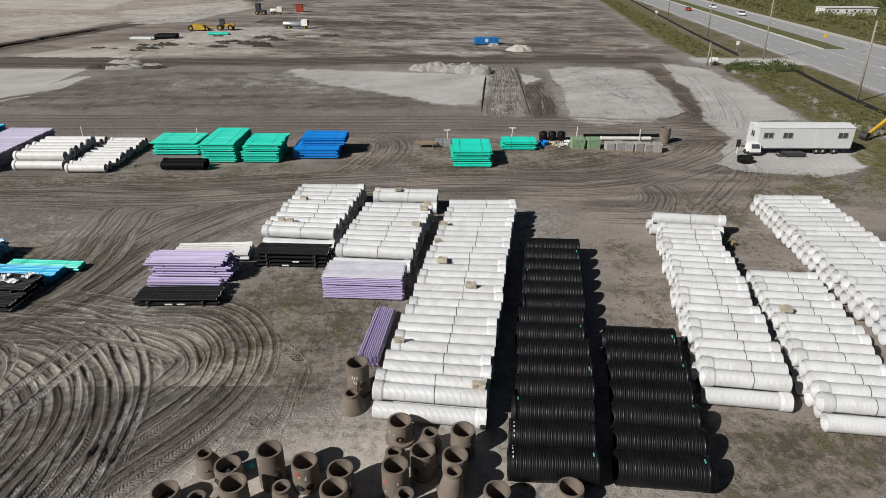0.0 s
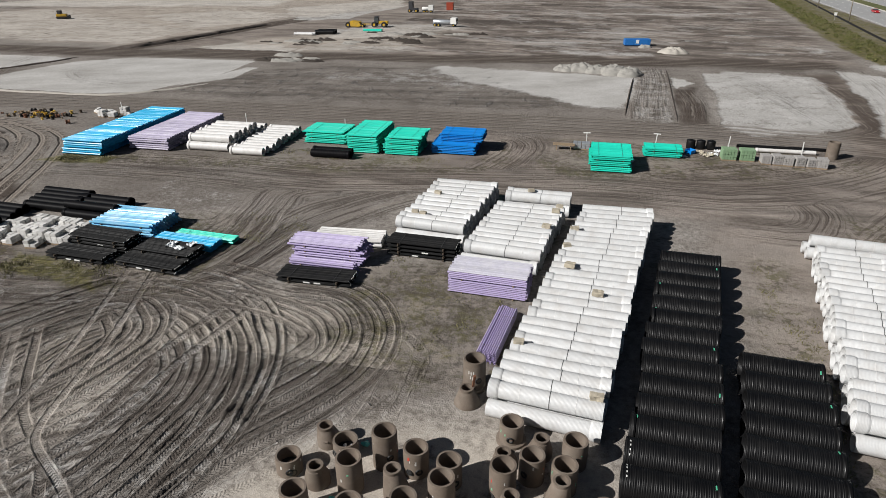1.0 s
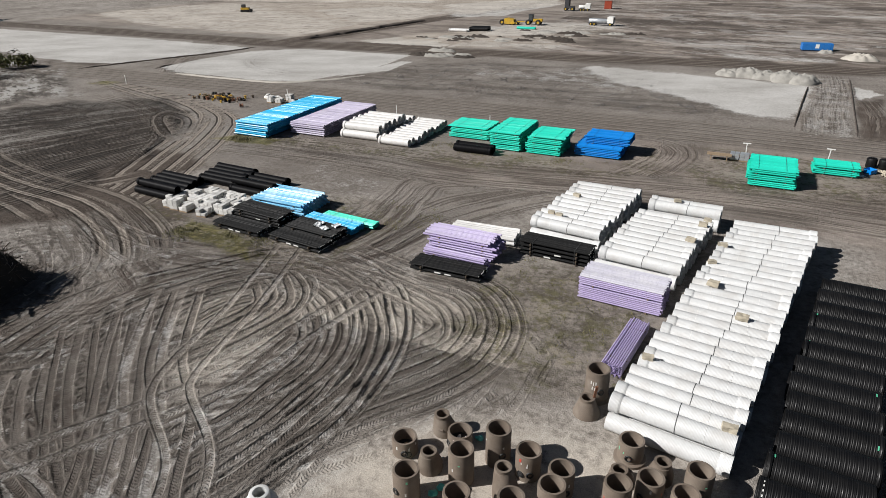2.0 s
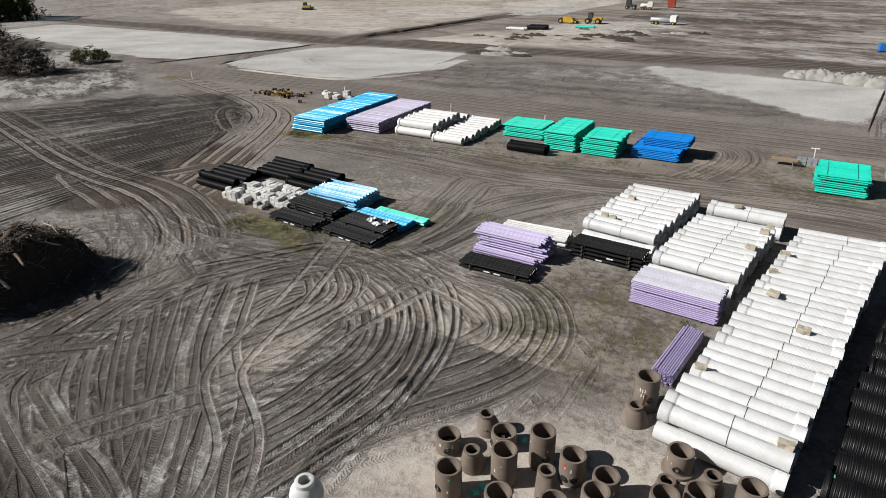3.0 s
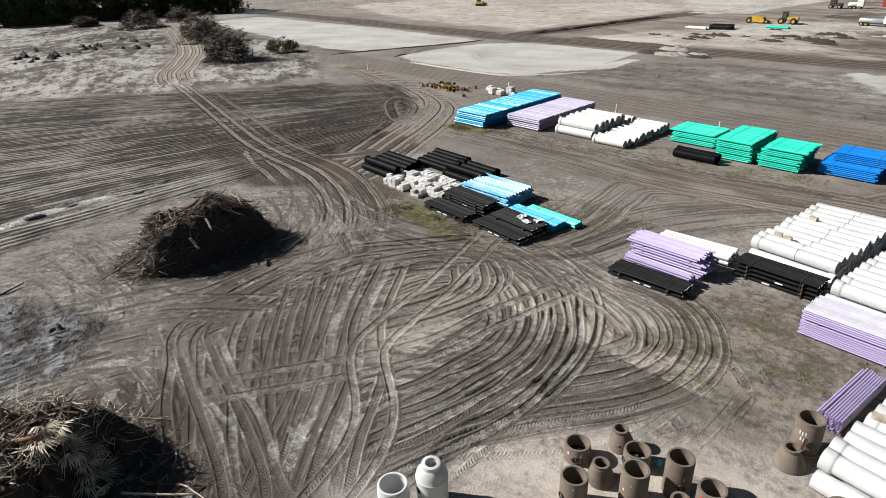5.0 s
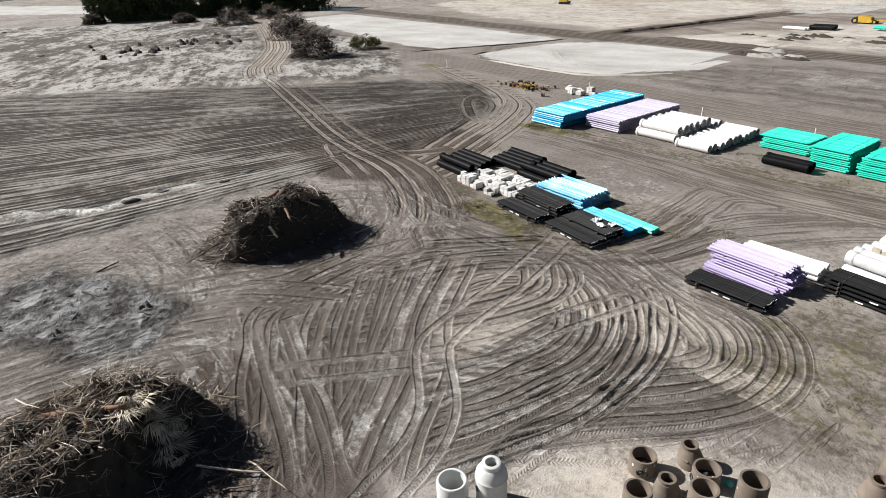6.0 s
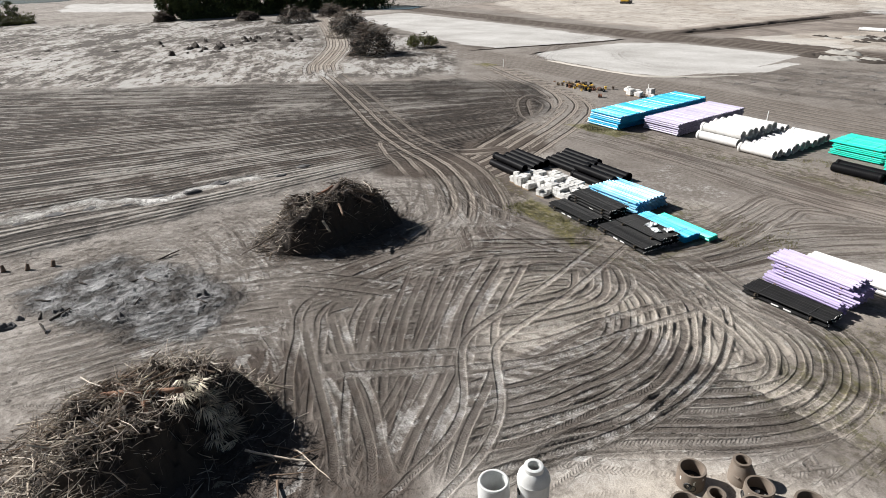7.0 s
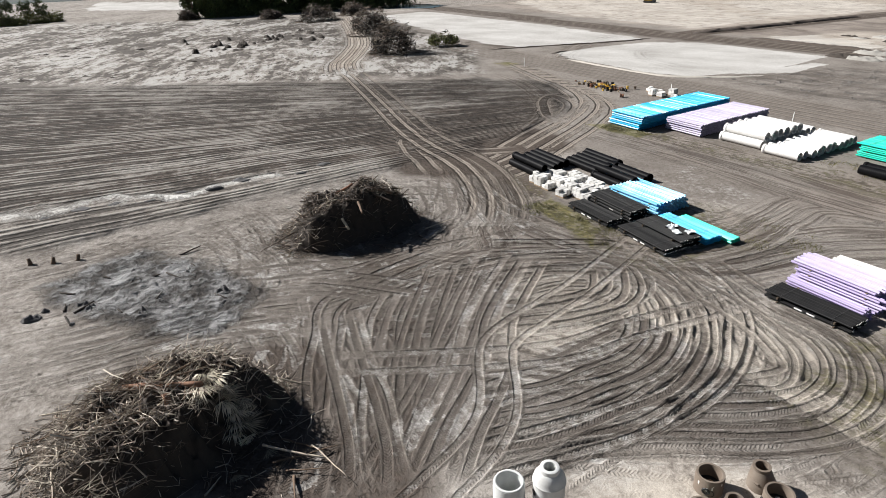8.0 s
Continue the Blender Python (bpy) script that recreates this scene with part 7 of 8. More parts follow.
M_SCRUB = leaf_material("olive_scrub_leaves", (0.17, 0.165, 0.05), (0.07, 0.08, 0.025))


def leaves(centres, radii, per, size, seed):
    """Clumps of small leaves: quads in random turns on uneven balls. Returns arrays of verts and faces."""
    g = np.random.RandomState(seed)
    n = len(centres) * per
    c = np.repeat(np.array(centres, float), per, 0)
    r = np.repeat(np.array(radii, float), per, 0)
    d = g.normal(size=(n, 3))
    d /= np.linalg.norm(d, axis=1)[:, None]
    p = c + d * r * (0.45 + 0.65 * g.rand(n, 1))
    u = g.normal(size=(n, 3))
    u /= np.linalg.norm(u, axis=1)[:, None]
    w = np.cross(u, g.normal(size=(n, 3)))
    w /= np.linalg.norm(w, axis=1)[:, None] + 1e-9
    s = size * (0.6 + 0.8 * g.rand(n, 1))
    V = np.stack([p - u * s, p + w * s * 0.5, p + u * s, p - w * s * 0.5], 1).reshape(-1, 3)
    return V, np.arange(4 * n).reshape(-1, 4)


def tree(seed, h, spread, mat):
    g = random.Random(seed)
    t = thing("tree", pose(0, 0, 0), "tall dark evergreen tree at the edge of the cleared land", "tree", "far trees")
    put("trunk", log((0, 0, -0.3), (g.uniform(-0.6, 0.6), g.uniform(-0.6, 0.6), h * 0.7), 0.32, 0.12, M_BARK, seed), t)
    cs, rad = [], []
    for k in range(7):
        a, z = g.uniform(0, 6.28), h * g.uniform(0.25, 0.75)
        e = (spread * 0.7 * math.cos(a), spread * 0.7 * math.sin(a), z + h * 0.12)
        put("limb", log((0, 0, z), e, 0.1, 0.04, M_BARK, seed + k, 6), t)
        cs.append(e)
        rad.append([spread * 0.42, spread * 0.42, h * 0.13])
    for k in range(15):
        a, r, z = g.uniform(0, 6.28), spread * math.sqrt(g.random()) * 0.9, h * g.uniform(0.12, 0.97)
        k2 = 1 - abs(z / h - 0.5)
        cs.append((r * k2 * math.cos(a), r * k2 * math.sin(a), z))
        rad.append([spread * g.uniform(0.25, 0.45), spread * g.uniform(0.25, 0.45), h * g.uniform(0.07, 0.13)])
    put("crown", mesh("crown", *leaves(cs, rad, 75, 0.42, seed), mat), t)
    return t


KIND = [tree(41, 13, 4.2, M_LEAF), tree(57, 15, 4.8, M_LEAF), tree(63, 11, 4.0, M_LEAF)]
for k, q in enumerate(KIND):
    q.matrix_basis = pose(-326 + 4 * k, 53 + 5 * k, 0)
g = random.Random(31)
for k in range(44):
    t = k / 43
    x, y = -324 + 36 * t, 54 + 92 * t
    copy_thing(KIND[k % 3], pose(x - g.uniform(0, 9), y + g.uniform(-1, 1), 0, 0, 0, g.uniform(0, 360)) @ Matrix.Scale(g.uniform(1.1, 1.6), 4))
for x, y in ((-392, -34), (-398, -24), (-392, -15), (-400, -8), (-386, -28)):
    copy_thing(KIND[g.randrange(3)], pose(x, y, 0, 0, 0, g.uniform(0, 360)) @ Matrix.Scale(g.uniform(0.8, 1.1), 4))


def bush(x, y, r, h, mat, label, seed, per=90, n=12, size=0.3, twig=60):
    b = thing("bush", pose(x, y, 0), label, "bush")
    gg = random.Random(seed)
    cs, rad = [], []
    for k in range(n):
        a, q = gg.uniform(0, 6.28), math.sqrt(gg.random())
        cs.append((r * 0.75 * q * math.cos(a), r * 0.75 * q * math.sin(a), h * gg.uniform(0.25, 0.7) * (1.1 - 0.5 * q)))
        rad.append([r * 0.35, r * 0.35, h * 0.28])
    put("crown", mesh("crown", *leaves(cs, rad, per, size, seed), mat), b)
    tagged(put("brushwood", mesh("brushwood", *twigs(twig, r * 0.95, r * 0.95, h * 1.1, seed, 0.03, 0.16, 1.0, 3.6), M_DARKSTICKS), b), kind="stuff")
    return b


for k, (x, y, r, h) in enumerate(((-195.5, 85.8, 6.8, 8.2), (-152.6, 73.2, 6.2, 7.6), (-257, 90, 8.0, 5.8), (-268, 110.5, 6.0, 4.8), (-286, 79, 5, 3.5), (-320, 50, 4, 4))):
    b = bush(x, y, r, h, M_LEAFDRY, "dark heap of felled trees and branches", 400 + k, 150, 26, 0.24, 900)
bush(-153, 88.2, 4.4, 4.2, M_SCRUB, "small olive-green bush on pale ground", 450, 120, 14, 0.3)
for k, (x, y) in enumerate(((-378, -26), (-376, -18), (-380, -10), (-384, -4))):
    bush(x, y, 5, 4.0, M_SCRUB, "leafy green bush at the edge of the woods", 460 + k, 120, 14, 0.4)


# ---- highway ----
M_ASPHALT = material("grey_asphalt", (0.35, 0.35, 0.345), 0.85, spread=0.12, scale=0.4, bump=0.15)
M_LINE = material("road_paint", (0.72, 0.72, 0.68), 0.7, spread=0.1)
M_KERB = material("pale_kerb", (0.5, 0.48, 0.43), 0.85, spread=0.1)
M_VERGE = material("mown_grass", (0.1, 0.11, 0.035), 0.95, spread=0.35, scale=0.5, bump=0.4, bump_scale=6, dirt=(0.2, 0.17, 0.09), dirt_amount=0.6, dirt_scale=0.15)


def road_x(y, off):
    return 81 + 0.088 * (y - 100) + off


def band(name, o0, o1, y0, y1, z0, z1, mat, n=24):
    """A slab that follows the highway between two offsets from its near edge."""
    V, Fc = [], []
    for k in range(n + 1):
        y = y0 + (y1 - y0) * k / n
        V += [(road_x(y, o0), y, z0), (road_x(y, o1), y, z0), (road_x(y, o1), y, z1), (road_x(y, o0), y, z1)]
    for k in range(n):
        i = 4 * k
        for q in range(4):
            Fc.append((i + q, i + (q + 1) % 4, i + 4 + (q + 1) % 4, i + 4 + q))
    Fc += [(0, 3, 2, 1), (4 * n, 4 * n + 1, 4 * n + 2, 4 * n + 3)]
    return mesh(name, V, Fc, mat)


FAR = 900
tagged(put("road", band("road", 0, 32.5, -60, FAR, -0.2, 0.14, M_ASPHALT)), "grey two-carriageway asphalt highway", "road", kind="structure")
MED = [(-60, 142), (170, FAR)]
for y0, y1 in MED:
    tagged(put("median", band("median", 15.4, 21.2, y0, y1, 0.0, 0.3, M_VERGE)), "grassy raised median between carriageways", "median", kind="structure")
    for o in (15.1, 21.2):
        tagged(put("kerb", band("kerb", o, o + 0.3, y0, y1, 0.0, 0.32, M_KERB)), "pale concrete kerb of the median", "kerb", kind="structure")
for o, m in ((0.6, M_LINE), (14.6, M_LINE), (22.0, M_LINE), (31.8, M_LINE)):
    tagged(put("road_marking", band("road_marking", o, o + 0.18, -60, FAR, 0.12, 0.146, m)), "solid white edge line on asphalt", "marking", kind="structure")
DASH = mesh("lane_dash", *box(-0.09, -1.55, 0.12, 0.09, 1.55, 0.147), M_LINE)
for o in (5.2, 9.9, 27.0):
    for k in range(36):
        y = 60 + 12.2 * k
        tagged(put("lane_dash", DASH, None, pose(road_x(y, o), y, 0, 0, 0, -math.degrees(math.atan(0.088)))), "short white lane dash on asphalt", "marking", "lane dashes", kind="structure")
tagged(put("driveway", mesh("driveway", *join(box(66, 145.5, -0.2, 85.2, 154, 0.10)), M_KERB)), "pale gravel driveway joining the highway", "driveway", kind="structure")
tagged(put("shoulder", band("shoulder", 32.5, 35.5, -60, FAR, -0.2, 0.09, M_KERB)), "sandy shoulder beside the highway", "shoulder", kind="structure")

# silt fence
M_SILT = material("black_silt_cloth", (0.012, 0.012, 0.014), 0.8, spread=0.2)
FENCE = thing("silt_fence", pose(0, 0, 0), "low black silt fence along the verge", "fence")
for pts in ([(70, 60), (72, 98), (76.5, 130), (80, 146)], [(74.5, 158), (80, 205), (88.5, 267), (101, 360), (118, 500)]):
    c = spline(pts, 3.0)
    for k in range(len(c) - 1):
        a, b = c[k], c[k + 1]
        ang = math.degrees(math.atan2(b[1] - a[1], b[0] - a[0]))
        L = float(np.hypot(*(b - a)))
        put("cloth", mesh("cloth", *box(0, -0.02, 0, L, 0.02, 0.6), M_SILT), FENCE, pose(a[0], a[1], 0, 0, 0, ang))
        put("post", mesh("post", *box(-0.03, -0.06, 0, 0.03, -0.02, 0.95), M_WOOD), FENCE, pose(a[0], a[1], 0, 0, 0, ang))

# utility poles and wires
M_POLE = material("weathered_pole_timber", (0.3, 0.26, 0.21), 0.85, spread=0.2, scale=2)
POLES = [(62.5, 35), (73.25, 107.7), (78.3, 153), (81.8, 196), (86.4, 246), (92.5, 300), (98.5, 360), (105, 420)]
for k, (x, y) in enumerate(POLES):
    p = thing("utility_pole", pose(x, y, 0, 0, -2.6, 0), "tall weathered timber utility pole", "pole", "utility poles")
    put("shaft", mesh("shaft", *lathe([(0.001, -0.3), (0.2, -0.3), (0.13, 13.4), (0.001, 13.45)], 10), M_POLE, True), p)
    for z in (12.6, 11.6):
        put("insulator", mesh("insulator", *box(0.12, -0.06, z, 0.5, 0.06, z + 0.12), M_ALU), p)
    if k == 1:
        put("lamp_arm", mesh("lamp_arm", *box(0.1, -0.04, 10.0, 1.6, 0.04, 10.08), M_ALU), p)
M_WIRE = material("black_wire", (0.02, 0.02, 0.02), 0.6)
for z, o in ((12.7, 0.45), (11.7, 0.45)):
    for (x0, y0), (x1, y1) in zip(POLES, POLES[1:]):
        V, Fc, n = [], [], 16
        for k in range(n + 1):
            t = k / n
            c = Vector((x0 + (x1 - x0) * t + o, y0 + (y1 - y0) * t, z - 4 * 0.7 * t * (1 - t)))
            V += [tuple(c + Vector(q) * 0.018) for q in ((1, 0, 0), (-0.5, 0, 0.87), (-0.5, 0, -0.87))]
        for k in range(n):
            Fc += [(3 * k + q, 3 * k + (q + 1) % 3, 3 * k + 3 + (q + 1) % 3, 3 * k + 3 + q) for q in range(3)]
        tagged(put("wire", mesh("wire", V, Fc, M_WIRE)), "thin black wire slung between poles", "wire", "wires")
p = thing("braced_post", pose(60.8, 143.2, 0), "timber gate post with a slanting brace", "post")
put("shaft", mesh("shaft", *lathe([(0.001, -0.2), (0.17, -0.2), (0.14, 5.2), (0.001, 5.2)], 10), M_POLE, True), p)
put("brace", log((0.1, 0, 4.6), (1.4, 0.3, 0), 0.1, 0.1, M_POLE, 3), p)
tagged(put("sign_board", mesh("sign_board", *join(box(-0.9, -0.03, 0.5, 0.9, 0.03, 1.5), box(-0.8, -0.04, 0, -0.7, 0.04, 0.5), box(0.7, -0.04, 0, 0.8, 0.04, 0.5)), M_PAINTWHITE), None, pose(63.6, 146.5, 0, 0, 0, -10)), "white board sign by the gate", "sign")
M_YSIGN = material("yellow_sign_sheet", (0.7, 0.5, 0.05), 0.5)
for x, y, mat, lab in ((109.3, 182, M_YSIGN, "small yellow road sign on a post"), (107.5, 163, M_ALU, "grey back of a road sign"), (77.5, 166, M_PAINTWHITE, "white marker post on the verge"), (83.5, 251, M_PAINTWHITE, "white marker post on the verge")):
    p = thing("road_sign", pose(x, y, 0.2), lab, "sign")
    put("post", mesh("post", *box(-0.04, -0.04, -0.2, 0.04, 0.04, 2.3), M_ALU), p)
    put("plate", mesh("plate", *box(-0.45, -0.05, 1.4, 0.45, -0.04, 2.4, 0.0), mat), p)


def car(x, y, paint, label, heading, suv=False):
    c = thing("car", pose(x, y, 0.14, 0, 0, heading), label, "car")
    h = 1.75 if suv else 1.42
    side = [(-2.3, 0.3), (-2.3, 0.95), (-2.1, 1.05), (1.0, 1.0), (2.2, 0.85), (2.3, 0.5), (2.25, 0.3)]
    V = [(a, s * w, z) for s in (-1, 1) for (a, z), w in zip(side, (0.86, 0.9, 0.88, 0.88, 0.84, 0.86, 0.84))]
    put("body", mesh("body", V, [tuple(range(7)), tuple(range(13, 6, -1))] + [(k, k + 7, (k + 1) % 7 + 7, (k + 1) % 7) for k in range(7)], paint), c)
    top = [(-2.05 if suv else -1.7, 1.02), (-1.8 if suv else -1.1, h), (0.2, h), (1.05, 0.99)]
    V = [(a, s * w, z) for s in (-1, 1) for (a, z), w in zip(top, (0.84, 0.66, 0.66, 0.82))]
    put("glasshouse", mesh("glasshouse", V, [(0, 1, 2, 3), (7, 6, 5, 4), (0, 4, 5, 1), (2, 6, 7, 3)], M_GLASS), c, None, "dark car windows")
    put("roof", mesh("roof", *box(top[1][0] - 0.05, -0.67, h - 0.02, 0.25, 0.67, h + 0.05, 0.03), paint), c)
    for a in (-1.45, 1.4):
        for s in (-1, 1):
            w = put("wheel", mesh("wheel", *lathe([(0.2, -0.11), (0.33, -0.11), (0.34, 0), (0.33, 0.11), (0.2, 0.11)], 16, "x"), M_TYRE, True), c, pose(a, s * 0.8, 0.34, 0, 0, 90))
            put("rim", mesh("rim", *lathe([(0.001, -0.09), (0.21, -0.09), (0.21, 0.09), (0.001, 0.09)], 10, "x"), M_ALU), w)
    for s in (-1, 1):
        put("headlight", mesh("headlight", *box(2.22, s * 0.62 - 0.16, 0.62, 2.32, s * 0.62 + 0.16, 0.78), M_LITTER), c)


M_CARRED = material("red_car_paint", (0.4, 0.015, 0.02), 0.3)
car(road_x(280, 9.8), 280, M_CARRED, "red saloon car on the highway", 265)
car(road_x(294, 22.6 + 2), 294, M_PAINTWHITE, "white pickup car on the highway", 85, True)
car(road_x(261, 25.5), 261, M_PAINTWHITE, "white estate car on the highway", 85, True)

# scrub on the verges and beyond the highway
def thicket(name, label, spots, rmin, rmax, per, size, mat, seed):
    g = random.Random(seed)
    cs, rad = [], []
    for x, y in spots:
        r = g.uniform(rmin, rmax)
        cs.append((x, y, r * 0.5))
        rad.append([r * 1.25, r * 1.25, r * 0.8])
    tagged(put(name, mesh(name, *leaves(cs, rad, per, size, seed), mat)), label, "thicket", kind="stuff")


g = random.Random(77)
thicket("thicket", "olive scrub thicket beyond the highway", [(road_x(y, g.uniform(40, 110)), y) for y in (g.uniform(110, 420) for _ in range(1100))], 0.9, 2.4, 60, 0.34, M_SCRUB, 5)
thicket("dark_thicket", "dark green wood beyond the scrub", [(road_x(y, g.uniform(85, 260)), y) for y in (g.uniform(130, 620) for _ in range(500))], 2.2, 5.0, 90, 0.6, M_LEAF, 6)
thicket("verge_scrub", "weedy scrub along the silt fence", [(62 + 0.05 * (y - 60) + g.uniform(-1.5, 7.5), y) for y in (g.uniform(55, 143) for _ in range(520))], 0.2, 0.6, 45, 0.13, M_SCRUB, 7)
thicket("gate_scrub", "dark bushes beside the gate", [(g.uniform(62.5, 80), g.uniform(136, 147)) for _ in range(60)], 0.4, 1.1, 90, 0.18, M_LEAF, 8)
thicket("ditch_scrub", "low scrub along the ditch", [(66 + 0.105 * (y - 165) + g.uniform(-2, 6), y) for y in (g.uniform(157, 360) for _ in range(420))], 0.25, 0.75, 45, 0.17, M_SCRUB, 9)
thicket("tree_belt", "dense dark understorey below the far trees", [(-322 + 36 * t - g.uniform(-2, 10), 52 + 96 * t + g.uniform(-2, 2)) for t in (g.random() for _ in range(150))], 2.0, 4.2, 90, 0.5, M_LEAF, 10)
thicket("wood_edge", "leafy green thicket at the wood's edge", [(-384 + g.uniform(-14, 6), g.uniform(-60, -2)) for _ in range(70)], 2.0, 4.5, 90, 0.5, M_SCRUB, 11)
# pale block wall building among the scrub
p = thing("low_building", pose(165.5, 266, 0, 0, 0, 4), "long low white building with a worn wall", "building")
put("wall", mesh("wall", *box(-11, -3, 0, 11, 3, 2.9), M_PAINTWHITE), p)
put("roof", mesh("roof", *box(-11.3, -3.3, 2.9, 11.3, 3.3, 3.1), M_ROOF), p)
for k in range(6):
    put("window", mesh("window", *box(-9.5 + 3.6 * k, -3.06, 1.4, -8.7 + 3.6 * k, -3.0, 2.2), M_GLASS), p)

# ---- far machines and heaps ----
TIPS = material("grey_spoil", (0.3, 0.288, 0.262), 0.95, spread=0.2, scale=1.2, bump=0.5, bump_scale=5)
PALE = material("pale_spoil", (0.42, 0.39, 0.345), 0.95, spread=0.15, scale=1.2, bump=0.4, bump_scale=5)
for k, (x, y, r, h, mat) in enumerate(((-3.4, 137.8, 2.8, 1.0, TIPS), (-0.6, 137.9, 3.0, 1.5, TIPS), (2.6, 136.8, 3.0, 1.2, TIPS), (6.2, 135.6, 3.3, 1.6, TIPS), (9.0, 134.6, 3.0, 1.3, TIPS), (21.2, 166.5, 3.4, 1.2, PALE), (15.0, 174.5, 1.8, 0.6, TIPS))):
    tagged(put("soil_mound", mound_mesh("soil_mound", r, r * 0.9, h, 500 + k, mat, 0.42, 22, 44, None, 1.1), None, pose(x, y, 0)), "tipped heap of loose soil", "soil heap", "tipped heaps")
g = random.Random(91)
for k in range(46):
    x, y = g.choice(((-60, 171), (-78, 168), (-44, 190), (-68, 143), (-54, 178)))
    x, y, s = x + g.gauss(0, 7), y + g.gauss(0, 3.0), g.uniform(0.5, 1.6)
    tagged(put("soil_mound", mound_mesh("soil_mound", s * 2.6, s * 1.0, s * 0.4, 600 + k, g.choice((M_HUMUS, M_HUMUS, TIPS)), 0.35 * s, 10, 26, None, 1.0), None, pose(x, y, -0.05)), "low ridge of turned soil", "soil heap", "low ridges")
M_CONT = material("blue_container_paint", (0.02, 0.17, 0.5), 0.45, spread=0.1)
p = thing("container", pose(13.2, 177.5, 0, 0, 0, 8), "blue steel tank container with a white panel", "container")
put("body", mesh("body", *box(-3.3, -1.2, 0.2, 3.3, 1.2, 1.75, 0.08), M_CONT), p)
put("panel", mesh("panel", *box(-0.5, -1.23, 0.7, 0.3, -1.2, 1.6), M_PAINTWHITE), p)
for x in (-2.6, -1.2, 1.2, 2.6):
    put("rib", mesh("rib", *box(x - 0.05, -1.24, 0.2, x + 0.05, -1.2, 1.7), M_CONT), p)
put("skid", mesh("skid", *box(-3.3, -1.0, 0, 3.3, 1.0, 0.2), M_STEEL), p)


def wheel_at(parent, x, y, r, w, mat=M_TYRE):
    wh = put("wheel", mesh("wheel", *lathe([(r * 0.5, -w / 2), (r * 0.95, -w / 2), (r, 0), (r * 0.95, w / 2), (r * 0.5, w / 2)], 18, "x"), mat, True), parent, pose(x, y, r, 0, 0, 90))
    put("rim", mesh("rim", *lathe([(0.001, -w / 2 * 0.8), (r * 0.55, -w / 2 * 0.8), (r * 0.55, w / 2 * 0.8), (0.001, w / 2 * 0.8)], 12, "x"), M_YELLOW), wh)


p = thing("tractor", pose(-67.2, 206.4, 0, 0, 0, 4), "yellow articulated tractor on big wheels", "tractor")
put("hood", mesh("hood", *box(-0.2, -0.7, 1.1, 2.9, 0.7, 2.0, 0.1), M_YELLOW), p)
put("cab", mesh("cab", *box(-1.6, -0.8, 1.3, -0.2, 0.8, 3.2, 0.08), M_GLASS), p)
put("cab_roof", mesh("cab_roof", *box(-1.7, -0.9, 3.2, -0.1, 0.9, 3.35, 0.03), M_STEEL), p)
for x in (-1.6, 1.7):
    for s in (-1, 1):
        wheel_at(p, x, s * 1.1, 0.9, 0.7)
p = thing("scraper", pose(-74.6, 205.2, 0, 0, 0, 4), "yellow towed earth scraper", "scraper")
bowl = [(-2.0, 0.4), (-2.2, 1.9), (-1.4, 2.1), (1.0, 1.7), (1.6, 0.6), (0.8, 0.3)]
V = [(a, s * 1.3, z) for s in (-1, 1) for a, z in bowl]
put("bowl", mesh("bowl", V, [tuple(range(6)), tuple(range(11, 5, -1))] + [(k, k + 6, (k + 1) % 6 + 6, (k + 1) % 6) for k in range(6)], M_YELLOW), p)
put("drawbar", mesh("drawbar", *box(1.2, -0.15, 0.9, 4.6, 0.15, 1.15), M_YELLOW), p)
put("frame", mesh("frame", *join(box(-3.4, -1.0, 1.0, -1.8, -0.8, 1.3), box(-3.4, 0.8, 1.0, -1.8, 1.0, 1.3)), M_YELLOW), p)
for s in (-1, 1):
    wheel_at(p, -2.9, s * 1.0, 0.85, 0.7)
    wheel_at(p, 2.0, s * 0.9, 0.6, 0.5)


def lorry(x, y, ang, label, body, cabm, l=6.0):
    q = thing("lorry", pose(x, y, 0, 0, 0, ang), label, "lorry")
    put("tank", mesh("tank", *moved(lathe([(0.001, -l / 2), (0.6, -l / 2), (0.72, -l / 2 + 0.2), (0.72, l / 2 - 0.2), (0.6, l / 2), (0.001, l / 2)], 18, "x"), pose(-0.8, 0, 1.4)), body, True), q)
    put("cab", mesh("cab", *box(l / 2 - 0.6, -1.1, 0.8, l / 2 + 1.4, 1.1, 2.8, 0.1), cabm), q)
    put("windscreen", mesh("windscreen", *box(l / 2 + 1.38, -0.95, 1.7, l / 2 + 1.42, 0.95, 2.5), M_GLASS), q)
    put("chassis", mesh("chassis", *box(-l / 2 - 0.9, -0.5, 0.55, l / 2 + 1.2, 0.5, 0.8), M_STEEL), q)
    for a in (-l / 2, -l / 2 + 1.2, l / 2 + 0.4):
        for s in (-1, 1):
            wheel_at(q, a, s * 0.95, 0.5, 0.35)


lorry(-46.5, 212, -4, "silver tank lorry with a white cab", M_SILVER, M_PAINTWHITE)
lorry(-63.6, 258, 5, "small white pickup lorry far off", M_PAINTWHITE, M_PAINTWHITE, 2.4)
p = thing("loader", pose(-69.3, 257, 0), "dark wheel loader far off", "loader")
put("body", mesh("body", *box(-1.6, -1.0, 0.8, 2.2, 1.0, 1.7, 0.1), M_STEEL), p)
put("cab", mesh("cab", *box(-1.6, -0.9, 1.7, 0.2, 0.9, 4.2, 0.1), M_STEEL), p)
for x in (-1.2, 1.5):
    for s in (-1, 1):
        wheel_at(p, x, s * 1.0, 0.7, 0.5)
p = thing("dozer", pose(-196, 213, 0, 0, 0, 20), "dark tracked dozer on a far pad", "dozer")
